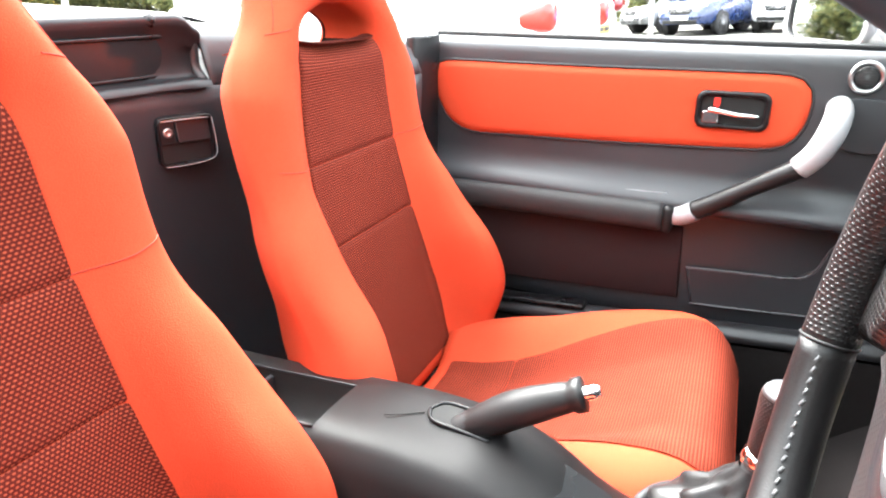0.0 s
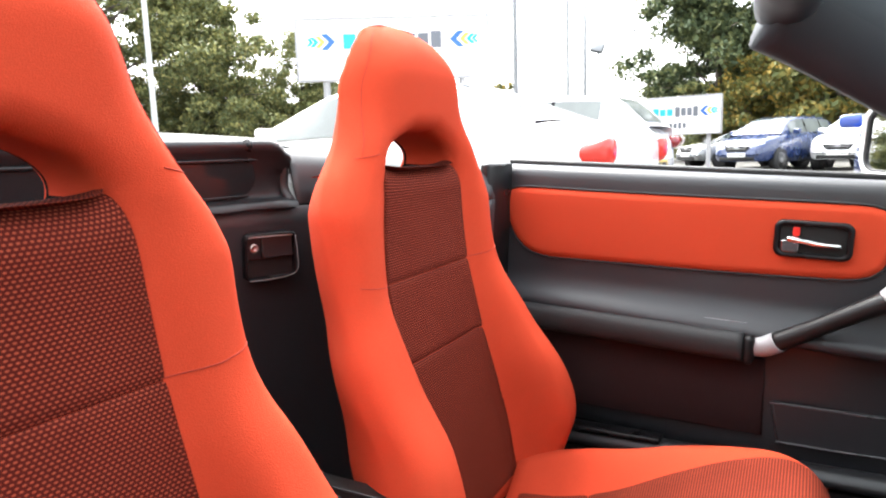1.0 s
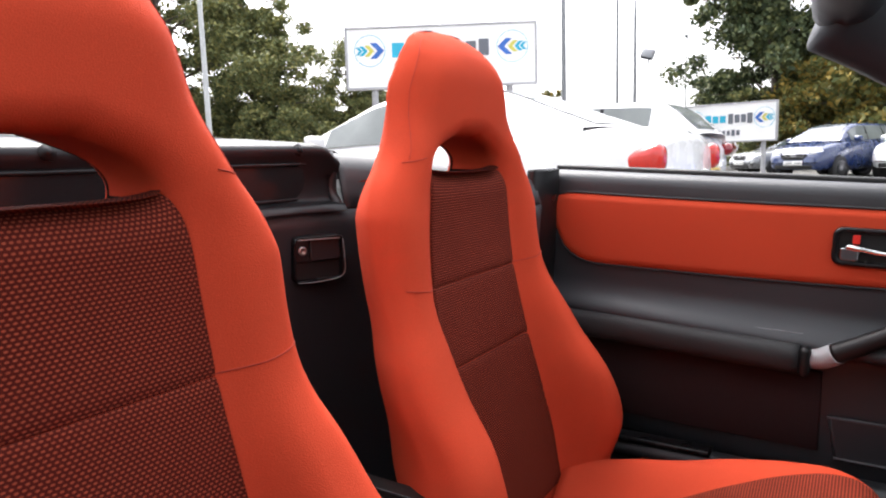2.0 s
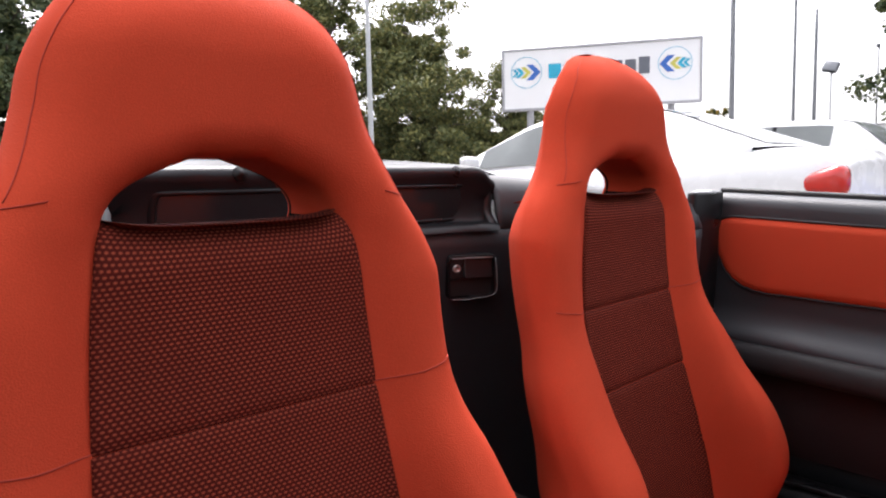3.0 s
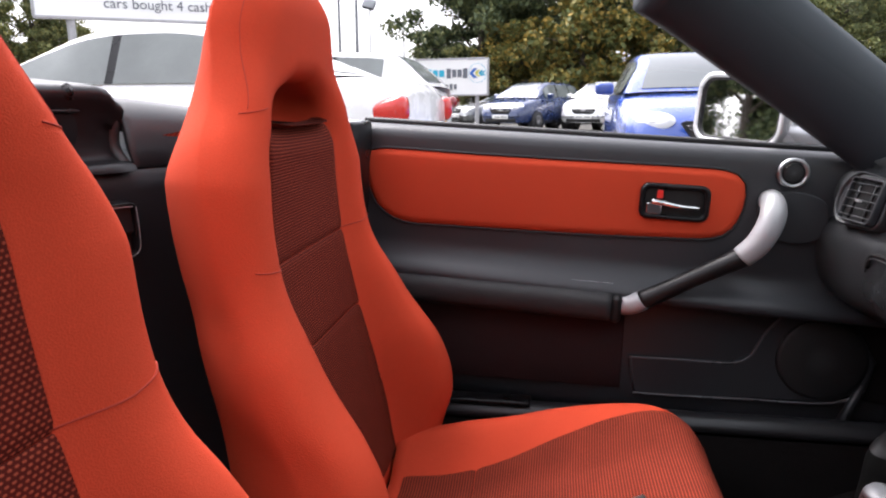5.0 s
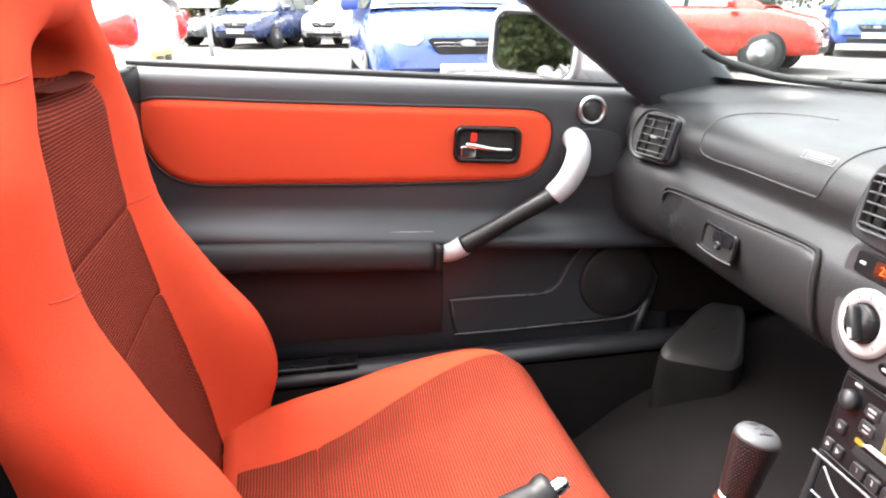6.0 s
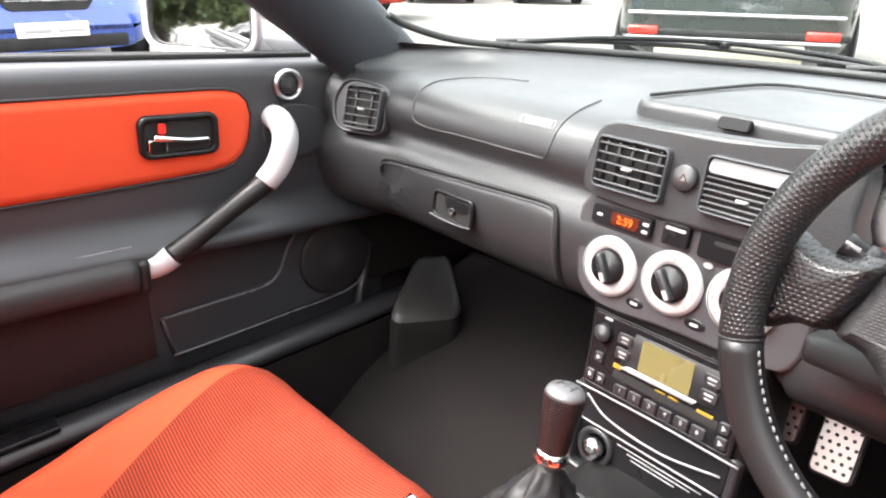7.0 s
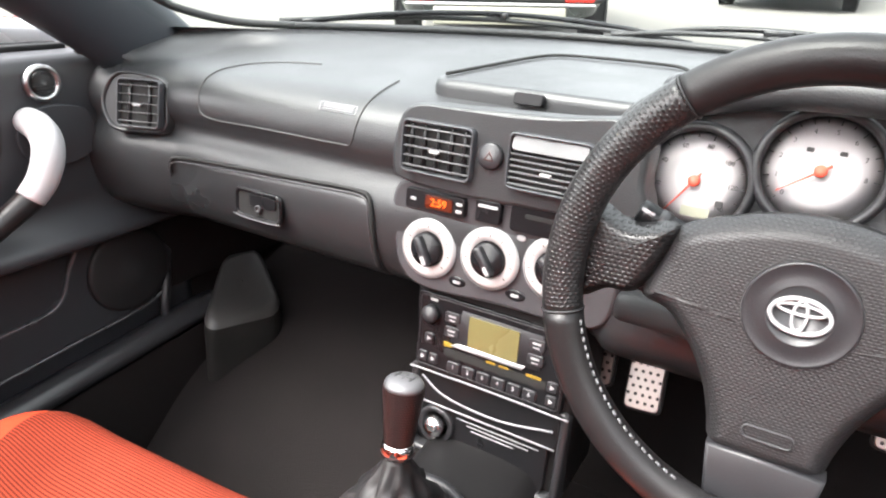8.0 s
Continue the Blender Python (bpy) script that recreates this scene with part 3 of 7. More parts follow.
car_floor = tagged(part("floor", rbox((0.30, 0.0, 0.17), (1.75, 1.50, 0.06), 0.01), CARPET), "black carpeted car floor", "floor", kind="structure")
ys = np.linspace(-0.60, 0.565, 60)
zz = np.linspace(0.20, 0.842, 24)
Y, Z = np.meshgrid(ys, zz, indexing="ij")
X = wall_curve(Y) + 0.03 * sstep(0.45 - Z, 0, 0.25) + 0.004 * np.sin(Z * 9)
bulk = tagged(part("bulkhead", grid(np.stack([X, Y, Z], 2), flip=True), BLACK), "black grained plastic rear bulkhead behind the seats", "bulkhead", kind="structure")
sol = bulk.modifiers.new("thickness", "SOLIDIFY"); sol.thickness, sol.offset = 0.02, -1
# upper quarter trim: from the rear box round to the door's edge
for sgn, y0, y1, nm in ((1, 0.238, 0.565, "trim"), (-1, -0.60, -0.375, "trim")):
    yy = np.linspace(y0, y1, 30)
    rows = []
    for k, (dz, dx) in enumerate(((0.842, 0.0), (0.846, 0.004), (0.87, -0.004), (0.905, -0.012), (0.925, -0.022), (0.932, -0.040), (0.932, -0.16))):
        top = 1 - sstep(np.abs(yy + 0.02), 0.25, 0.56) * 0.30
        rows.append(np.stack([wall_curve(yy) + dx - (0.02 if dz > 0.92 else 0), yy, 0.842 + (dz - 0.842) * top], 1))
    q = tagged(part(nm, grid(np.array(rows)), BLACK), "black plastic quarter trim beside the rear box", "trim", kind="structure")
    so = q.modifiers.new("thickness", "SOLIDIFY"); so.thickness = 0.008

rear_box = thing("rear_stowage_box", (-0.37, -0.07, 0.84), "black plastic stowage box with smoked window behind seats", "stowage box")
prof = smooth_path([(-0.345, 0.842), (-0.352, 0.852), (-0.372, 0.858), (-0.376, 0.885), (-0.370, 0.915), (-0.362, 0.934), (-0.368, 0.944), (-0.40, 0.948), (-0.56, 0.950)], 40)
yy = np.linspace(-0.372, 0.236, 50)
P = np.zeros((40, 50, 3))
for k, (px, pz) in enumerate(prof):
    fall = 0.020 * sstep(np.abs(yy + 0.068), 0.272, 0.304)
    P[k] = np.stack([px + 0.02 * sstep(np.abs(yy + 0.068), 0.2, 0.31) - 0.25 * fall, yy, pz - fall * (pz > 0.90)], 1)
part("box_front", grid(P), mat("box_plastic", (0.0125, 0.0130, 0.0150), 0.42, spec=0.28, vary=0.15, big=5, fine=600, bump=0.07), rear_box)
part("smoked_window", plate(rrect(0.50, 0.050, 0.008), axes((-0.374, -0.06, 0.888), (0, 1, 0), (0.10, 0, 1)), 0.006, 0.001), SMOKE, rear_box, "smoked glossy window")
part("window_frame", plate(rrect(0.524, 0.062, 0.010), axes((-0.374, -0.06, 0.888), (0, 1, 0), (0.10, 0, 1)), 0.009, 0.002, hole=rrect(0.50, 0.050, 0.008)), GLOSS, rear_box)
for yb in (-0.385, 0.232):
    part("corner_strip", tube([(-0.345, yb, 0.846), (-0.362, yb, 0.87), (-0.362, yb, 0.91), (-0.372, yb, 0.932)], 0.009, 16, 10), SATIN, rear_box)
for yn in (0.161, -0.207):
    part("lid_catch", lathe([(0.010, 0.0), (0.010, 0.004), (0.006, 0.005), (0.005, -0.004)], axes((-0.3615, yn, 0.938), (0, -1, 0), (-0.3, 0, 1)), 16), GLOSS, rear_box)

cubby = thing("bulkhead_locker", (-0.335, 0.175, 0.735), "black locker lid with key lock in the bulkhead", "locker")
fm = axes((-0.338, 0.175, 0.769), (0.30, 0.95, 0), (0, 0, 1))
part("surround", plate(rrect(0.086, 0.073, 0.010), fm, 0.010, 0.003, 0.02, hole=rrect(0.078, 0.065, 0.008)), GLOSS, cubby)
part("lid", plate(rrect(0.080, 0.066, 0.008), fm, 0.002, 0.001, 0.01), RUBBER, cubby)
part("paddle", plate(rrect(0.052, 0.034, 0.004), fm @ Matrix.Translation((0.012, 0.013, 0.001)) @ pose(0, 0, 0, -12, 0, 0), 0.006, 0.002), SATIN, cubby, "hinged pull paddle")
part("lock_plate", plate(rrect(0.022, 0.034, 0.003), fm @ Matrix.Translation((-0.028, 0.013, 0.001)), 0.006, 0.002), SATIN, cubby, "lock plate")
part("paddle_edge", tube([fm @ Vector((-0.039, 0.031, 0.0085)), fm @ Vector((0.0, 0.0315, 0.009)), fm @ Vector((0.037, 0.031, 0.0085))], 0.0013, 8, 6), GREYINK, cubby)
# A thin grey tube paints the highlight on two sides of the rim.
part("rim_highlight", tube([fm @ Vector(p) for p in ((0.041, 0.030, 0.010), (0.044, 0.0, 0.011), (0.041, -0.030, 0.011), (0.0, -0.0365, 0.011), (-0.036, -0.036, 0.010))], 0.0007, 24, 6), GREYINK, cubby, "grey line painted as the rim's highlight")
part("lock", lathe([(0.007, 0), (0.007, 0.006), (0.004, 0.007), (0.003, 0.004)], fm @ Matrix.Translation((-0.028, 0.014, 0.004)), 16), STEEL, cubby)
part("finger_lip", rbox((0, 0, 0), (0.082, 0.004, 0.005), 0.0015), SATIN, cubby).matrix_basis = fm @ Matrix.Translation((0.0, 0.033, 0.006))

# rear deck and outer skin behind the seats
PAINT = mat("car_paint_silver", (0.62, 0.63, 0.64), 0.28, metal=0.3, vary=0.03, coat=0.8, bump=0.0)
SOFTTOP = mat("folded_hood_cloth", (0.014, 0.014, 0.015), 0.9, vary=0.2, big=9, fine=700, bump=0.4)
deck = thing("folded_soft_top", (-0.62, -0.02, 0.90), "folded black fabric soft top behind the seats", "soft top")
yy = np.linspace(-0.66, 0.62, 40)
xx = np.linspace(-0.555, -0.98, 18)
X, Y = np.meshgrid(xx, yy, indexing="ij")
Z = 0.951 - 0.10 * (np.abs(Y + 0.02) / 0.64) ** 4 - 0.05 * sstep(-X, 0.75, 0.98) + 0.003 * np.sin(Y * 40) * sstep(-X, 0.6, 0.7)
part("cover", grid(np.stack([X, Y, Z], 2)), SOFTTOP, deck)


def body_shell():
    """The plain outside of the car, which closes the place below the doors' tops."""
    shell = thing("roadster_body", (0.3, 0, 0), "silver roadster body around the open cabin", "car body")
    xs = np.linspace(1.17, 2.25, 20)
    P = []
    for x in xs:
        t = (x - 1.17) / 1.08
        w = 0.80 - 0.18 * t ** 2
        yv = np.linspace(-w, w, 25)
        P.append(np.stack([np.full(25, x), yv, 0.86 - 0.22 * t ** 1.6 - 0.16 * (np.abs(yv) / w) ** 4], 1))
    part("bonnet", grid(np.array(P), flip=False), PAINT, shell)
    for s_, y in ((1, 0.80), (-1, -0.84)):
        P = []
        for x in np.linspace(-1.6, 2.25, 40):
            inset = 0.22 * sstep(x, 1.3, 2.25) + 0.20 * sstep(-x, 0.9, 1.6)
            P.append([(x, y + s_ * (dy - inset), z) for dy, z in ((-0.05, 0.18), (0.01, 0.30), (0.02, 0.5), (0.0, 0.70), (-0.04, 0.80), (-0.08, 0.86 - 0.18 * float(sstep(x, 1.0, 2.25))))])
        part("side_panel", grid(np.array(P), flip=s_ > 0), PAINT, shell)
    P = [[(x, yv, 0.93 - 0.25 * ((-x - 0.98) / 0.62) ** 2 - 0.1 * (abs(yv + 0.02) / 0.65) ** 4) for yv in np.linspace(-0.70, 0.66, 21)] for x in np.linspace(-0.98, -1.6, 12)]
    part("engine_lid", grid(np.array(P)), PAINT, shell)
    ends = (("nose_panel", 2.25, 0.64, 0.0), ("tail_panel", -1.60, 0.68, 0.0))
    for nm, x0, zt_, _ in ends:
        sg = 1 if x0 > 0 else -1
        w = 0.62
        P = []
        for yv in np.linspace(-w, w, 21):
            bow = 0.10 * (1 - (abs(yv) / w) ** 2)
            P.append([(x0 + sg * dx * (1 + bow * 4), yv - 0.02, z) for dx, z in ((0.0, zt_ - 0.16 * (abs(yv) / w) ** 4), (0.05, zt_ - 0.18), (0.07, 0.42), (0.06, 0.30), (0.0, 0.20))])
        part(nm, grid(np.array(P), flip=sg < 0), PAINT, shell, "plain silver end panel")
    for yv in (-0.72, 0.68):
        for x in (-0.95, 1.55):
            w = part("wheel", lathe([(0.0, 0.02), (0.18, 0.03), (0.20, 0.05), (0.29, 0.05), (0.30, 0.0), (0.29, -0.14), (0.2, -0.15), (0, -0.15)], axes((x, yv, 0.30), (1, 0, 0), (0, 0, 1) if yv < 0 else (0, 0, -1)), 36), RUBBER, shell)
    return shell


body_shell()

# tunnel and console
console = thing("centre_console", (0.15, 0.0, 0.20), "black plastic centre console with tray and handbrake slot", "console")
xs = np.linspace(-0.33, 0.66, 70)
zt = lerp(xs, [-0.33, -0.10, 0.05, 0.16, 0.24, 0.30, 0.36, 0.42, 0.50, 0.66], [0.505, 0.520, 0.536, 0.546, 0.545, 0.525, 0.492, 0.478, 0.490, 0.510])
TR0, TR1 = 14, 27                      # the tray's stretch of the console
P = []
for x, zc in zip(xs, zt):
    sec = [(-0.118, 0.20), (-0.108, 0.36), (-0.092, zc - 0.075), (-0.082, zc - 0.03), (-0.070, zc - 0.008), (-0.058, zc), (-0.03, zc + 0.003), (0.0, zc + 0.004)]
    sec = sec + [(-a, b) for a, b in sec[-2::-1]]
    P.append([(x, a + 0.006, b) for a, b in sec])
part("console_body", grid(np.array(P), skip=lambda i, j: TR0 <= i < TR1 and 5 <= j < 8), CONSOLE, console, "dark grey satin plastic console body")
def tray_well():
    """The open tray: walls and floor below the console's top."""
    yv = [-0.058, -0.03, 0.0, 0.03]
    ring = [(xs[TR0], y, zt[TR0]) for y in yv] + [(xs[k], 0.03, zt[k]) for k in range(TR0 + 1, TR1)] + [(xs[TR1], y, zt[TR1]) for y in yv[::-1]] + [(xs[k], -0.058, zt[k]) for k in range(TR1 - 1, TR0, -1)]
    cx = (xs[TR0] + xs[TR1]) / 2
    rows = []
    for f, dz in ((1.0, -0.0005), (0.975, -0.006), (0.95, -0.020), (0.90, -0.055), (0.0, -0.058)):
        rows.append([(cx + (x - cx) * f, 0.006 - 0.014 + (y + 0.014) * f, z + dz + (0.003 if y > -0.05 and f > 0.9 else 0)) for x, y, z in ring])
    return grid(np.array(rows), cv=True)


# The well is coloured near-black to deepen the shade inside it.
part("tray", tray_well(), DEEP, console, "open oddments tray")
# Tubes paler than the console, added to draw its edge highlight.
for sy in (-0.053, 0.036):
    part("tray_lip_glint", tube([(xs[k], sy, zt[k] + 0.0015) for k in range(TR0, TR1 + 1)], 0.0016, 24, 6), SATIN, console)
part("tray_divider", rbox((-0.075, 0.006, 0.500), (0.008, 0.100, 0.030), 0.002), SATIN, console)
# A flat near-black plate paints the slot's shade; nothing is cut out.
part("brake_slot", plate(rrect(0.082, 0.034, 0.016), axes((0.205, 0.020, 0.5490), (1, 0, -0.03), (0, 1, 0)), 0.002, 0.001), DEEP, console, "handbrake slot drawn as a shade-dark plate")
part("slot_rim", tube([(0.166, 0.020, 0.5525), (0.178, 0.002, 0.5525), (0.21, 0.000, 0.5515), (0.245, 0.002, 0.5475)], 0.0022, 24, 8), GLOSS, console)
part("slot_rim", tube([(0.166, 0.020, 0.5525), (0.178, 0.038, 0.5525), (0.21, 0.040, 0.5515), (0.245, 0.038, 0.5475)], 0.0022, 24, 8), GLOSS, console)
part("coin_tray", plate(rrect(0.15, 0.075, 0.015), axes((0.345, 0.006, 0.5035), (1, 0, -0.42), (0, 1, 0)), 0.003, 0.001), GLOSS, console)
part("cable_joint", tube([(0.163, 0.012, 0.5512), (0.14, -0.004, 0.5508), (0.125, -0.012, 0.550)], 0.0008, 10, 6), DEEP, console)

brake = thing("handbrake", (0.21, 0.018, 0.545), "black handbrake lever with chrome release button", "handbrake")
part("lever", tube([(0.205, 0.016, 0.540), (0.235, 0.022, 0.560), (0.262, 0.028, 0.578), (0.300, 0.038, 0.596), (0.328, 0.045, 0.608)], lambda t: 0.0155 + 0.0050 * math.sin(3.14 * min(1, t * 1.1)) + (0.003 if t > 0.93 else 0), 32, 16), LEATHER, brake, "textured black grip")
part("button", tube([(0.326, 0.0445, 0.6075), (0.336, 0.0475, 0.6115), (0.343, 0.0495, 0.6145)], lambda t: 0.0078 if t < 0.8 else 0.0062, 8, 14), CHROME, brake, "chrome push button")
part("boot", tube([(0.20, 0.016, 0.530), (0.212, 0.017, 0.545), (0.225, 0.019, 0.556)], lambda t: 0.019 - 0.004 * t, 10, 14), RUBBER, brake)

gear = thing("gear_lever", (0.48, 0.012, 0.49), "leather gear lever with gaiter and silver collar", "gear lever")
gm = Matrix.Translation((0.480, 0.024, 0.490)) @ pose(0, 0, 0, 0, 7, 0)


def gaiter():
    a = np.linspace(0, 2 * np.pi, 40, endpoint=False)
    P = []
    for k, t in enumerate(np.linspace(0, 1, 16)):
        r = 0.058 * (1 - t) ** 1.3 + 0.0155 + 0.004 * math.sin(t * 16) * (1 - t)
        fold = 1 + 0.62 * (np.abs(np.sin(a * 3.5 + t * 3)) ** 0.6 - 0.6) * (1 - t) * t * 3 + 0.10 * np.sin(a * 9 - t * 11) * t * (1 - t) * 4
        P.append(np.stack([r * fold * np.cos(a) * 1.05, r * fold * np.sin(a) * 0.85, np.full(40, 0.026 + 0.079 * t)], 1))
    me = grid(np.array(P), cv=True)
    me.transform(gm)
    return me


part("gaiter", gaiter(), LEATHER, gear, "creased black leather gaiter")
part("gaiter_frame", plate(ellipse(0.180, 0.146, 40), Matrix.Translation((0.480, 0.016, 0.510)), 0.012, 0.006, 0.045, hole=ellipse(0.152, 0.118, 40)), SATIN, gear)
part("collar", lathe([(0.0135, 0.108), (0.0163, 0.110), (0.0168, 0.116), (0.0163, 0.122), (0.0135, 0.124)], gm, 24), CHROME, gear, "polished collar with a red line")
part("collar_line", lathe([(0.0166, 0.1128), (0.01705, 0.1135), (0.0166, 0.1142)], gm, 24, cap=False), DIMRED, gear)
part("shaft", lathe([(0.013, 0.085), (0.0135, 0.108)], gm, 20), LEATHER, gear)


def knob_mesh():
    prof = [(0.0145, 0.124), (0.016, 0.135), (0.0178, 0.155), (0.0192, 0.168), (0.0203, 0.177), (0.0200, 0.183)]
    me = lathe(prof, gm, 32, cap=False)
    uv = me.uv_layers.new(name="UVMap")
    inv = gm.inverted()
    for lp in me.loops:
        q = inv @ me.vertices[lp.vertex_index].co
        uv.data[lp.index].uv = (math.atan2(q.y, q.x) * 0.021, q.z)
    return me


part("knob", knob_mesh(), GRIP, gear, "dark red-black stitched leather knob")
part("knob_cap", lathe([(0.0200, 0.183), (0.0190, 0.1865), (0.0165, 0.1900), (0.010, 0.192), (0.0, 0.193)], gm, 32), mat("cap_grey", (0.10, 0.10, 0.105), 0.4, metal=0.3), gear, "silver-grey knob cap with shift pattern")
for dx in (-0.008, 0.0, 0.008):
    part("shift_mark", rbox((0, 0, 0), (0.0012, 0.012, 0.0006), 0.0002), INK, gear).matrix_basis = gm @ Matrix.Translation((0, dx, 0.1928)) @ pose(0, 0, 0, 0, 0, 90)
part("shift_mark", rbox((0, 0, 0), (0.0012, 0.017, 0.0006), 0.0002), INK, gear).matrix_basis = gm @ Matrix.Translation((0, 0, 0.1929))

# sills and footwell
sill_z = lambda x: 0.393 + 0.103 * x
sill = tagged(part("trim", grid(np.array([[(x, y, sill_z(x) + dz) for y, dz in ((0.624, -0.022), (0.6265, -0.012), (0.633, -0.004), (0.643, 0.0), (0.660, -0.006), (0.70, -0.03))] for x in np.linspace(-0.25, 0.80, 40)])), SATIN), "dark satin plastic door sill", "sill", kind="structure")
tagged(part("wall_sill", grid(np.array([[(x, y, sill_z(x) + dz) for y, dz in ((0.612, -0.24), (0.616, -0.12), (0.620, -0.026))] for x in np.linspace(-0.25, 0.80, 30)])), CARPET), "black carpeted side below the sill", "sill", kind="structure")
so = sill.modifiers.new("thickness", "SOLIDIFY"); so.thickness = 0.006
part_ = tagged(part("trim", rbox((0.03, 0.640, 0.404), (0.30, 0.035, 0.010), 0.003, turn=(0, -5.8, 0)), GLOSS), "gloss black scuff plate on the sill", "scuff plate", kind="structure")
for y, nm in ((0.73, "footwell_side"), (-0.73, "footwell_side")):
    tagged(part("wall_side", rbox((0.50, y, 0.34), (1.5, 0.03, 0.42), 0.008), CARPET), "black carpeted side of the footwell", "footwell", kind="structure")
tagged(part("wall_front", rbox((1.10, 0.0, 0.45), (0.04, 1.50, 0.75), 0.01, turn=(0, 14, 0)), CARPET), "black carpeted front of the footwell", "footwell", kind="structure")

tagged(part("wall_side", rbox((0.92, 0.708, 0.60), (0.44, 0.026, 0.22), 0.006), CARPET), "black carpeted panel below the dash end", "footwell", kind="structure")


toe = [[(x, y, z) for y in np.linspace(0.112, 0.715, 24)] for x, z in smooth_path([(0.44, 0.196), (0.52, 0.206), (0.60, 0.262), (0.70, 0.345), (0.82, 0.405), (1.04, 0.49)], 24)]
toe_board = tagged(part("floor_toe_board", grid(np.array(toe), flip=True), CARPET), "black carpeted toe board rising under the dash", "toe board", kind="structure")
so = toe_board.modifiers.new("thickness", "SOLIDIFY"); so.thickness, so.offset = 0.012, -1
cover = thing("footwell_cover", (0.80, 0.632, 0.20), "black moulded cover in the passenger footwell corner", "footwell cover")


def foot_wedge(top):
    """A soft-edged block whose top rises towards the door; top: the upper face, else the sides down to the floor."""
    A, B, C, D = (np.array(p) for p in ((0.697, 0.570, 0.468), (0.845, 0.512, 0.464), (0.935, 0.665, 0.522), (0.858, 0.684, 0.526)))
    def at(u, v):
        return (A * (1 - u) + B * u) * (1 - v) + (D * (1 - u) + C * u) * v
    ring = np.array([(0.5 + x, 0.5 + y) for x, y in rrect(1.0, 1.0, 0.22, 8)])
    mid = ring.mean(0)
    steps = ((0.975, -0.012), (0.94, -0.005), (0.88, -0.001), (0.72, 0.001), (0.5, -0.002), (0.25, 0.001), (0.02, 0.0)) if top else ((1.05, -0.33), (1.03, -0.20), (1.01, -0.11), (1.0, -0.065), (1.0, -0.045), (1.0, -0.026), (0.975, -0.012))
    rows = []
    for f, dz in steps:
        row = []
        for u, v in mid + (ring - mid) * f + (np.array([0.25, 0.36]) * (1 - f) if not top else 0):
            p = at(u, v)
            wave = 0.004 * math.sin(5 * u + 2) * math.sin(7 * v) * (1 if top and f < 0.9 else 0)
            row.append((p[0], p[1], max(0.205, p[2] + dz + wave)))
        rows.append(row)
    return grid(np.array(rows), cv=True)


# Sides darker and top paler: shade and sheen put into the colours.
part("cover_side", foot_wedge(False), mat("cover_side_shade", (0.015, 0.0145, 0.014), 0.95, vary=0.3, big=14, fine=500, bump=0.6, spec=0.08), cover, "rough sides darkened as shade")
part("cover_top", foot_wedge(True), mat("cover_top_sheen", (0.034, 0.033, 0.032), 0.36, vary=0.25, big=9, fine=260, bump=0.2), cover, "satin plastic top with its sheen painted paler")
part("cover_rib", tube([(0.690, 0.640, 0.452), (0.715, 0.675, 0.470), (0.735, 0.692, 0.51), (0.745, 0.700, 0.56)], 0.009, 16, 10), SATIN, cover)
CLIP = mat("pale_clip", (0.7, 0.7, 0.7), 0.4, bump=0.0)
tagged(part("belt_clip", plate([(-0.004, -0.008), (0.004, -0.005), (0.002, 0.009)], axes((0.019, 0.591, 0.34), (0.8, -0.6, 0), (0.2, 0.2, 1)), 0.003, 0.001), CLIP), "small pale plastic clip beside the passenger seat", "clip")

# ---- passenger door ----
door = thing("passenger_door", (0.24, 0.70, 0.42), "black grained door with orange-red cloth insert", "car door")
sec = smooth_path([(0.735, 0.890), (0.715, 0.906), (0.675, 0.906), (0.661, 0.899), (0.655, 0.880), (0.655, 0.80), (0.657, 0.72), (0.657, 0.695), (0.648, 0.674), (0.634, 0.660), (0.626, 0.648), (0.630, 0.636), (0.655, 0.630), (0.690, 0.622), (0.695, 0.600), (0.695, 0.52), (0.696, 0.45), (0.703, 0.41), (0.72, 0.38)], 90)
xs = np.linspace(-0.175, 0.80, 60)
P = np.array([[(x, y + 0.014 * float(sstep(x, 0.5, 0.8)), z + 0.013 * (x - 0.2)) for y, z in sec] for x in xs])
panel = part("door_panel", grid(P, flip=False), BLACK, door, "black grained door panel")
so = panel.modifiers.new("thickness", "SOLIDIFY"); so.thickness, so.offset = 0.010, -1
part("door_skin", rbox((0.20, 0.775, 0.62), (0.98, 0.05, 0.56), 0.02), PAINT, door, "silver painted outer skin")
part("window_seal", rbox((0.22, 0.712, 0.911), (0.82, 0.012, 0.010), 0.003, turn=(0, -0.75, 0)), RUBBER, door)
part("window_seal", rbox((0.22, 0.735, 0.909), (0.82, 0.010, 0.014), 0.003, turn=(0, -0.75, 0)), RUBBER, door)
part("rear_edge", rbox((-0.166, 0.605, 0.74), (0.020, 0.105, 0.335), 0.006), GLOSS, door)


def closed_smooth(pts, n=72):
    pts = list(pts)
    q = smooth_path(pts[-2:] + pts + pts[:3], n * 2)
    a = np.linalg.norm(q - np.array(pts[0]), axis=1)
    i = int(np.argmin(a[:n])); j = n + int(np.argmin(a[n:]))
    ring = q[i:j]
    s_ = np.linspace(0, len(ring) - 1, n, endpoint=False)
    return [tuple(np.array([np.interp(v, np.arange(len(ring)), ring[:, k]) for k in (0, 1)])) for v in s_]


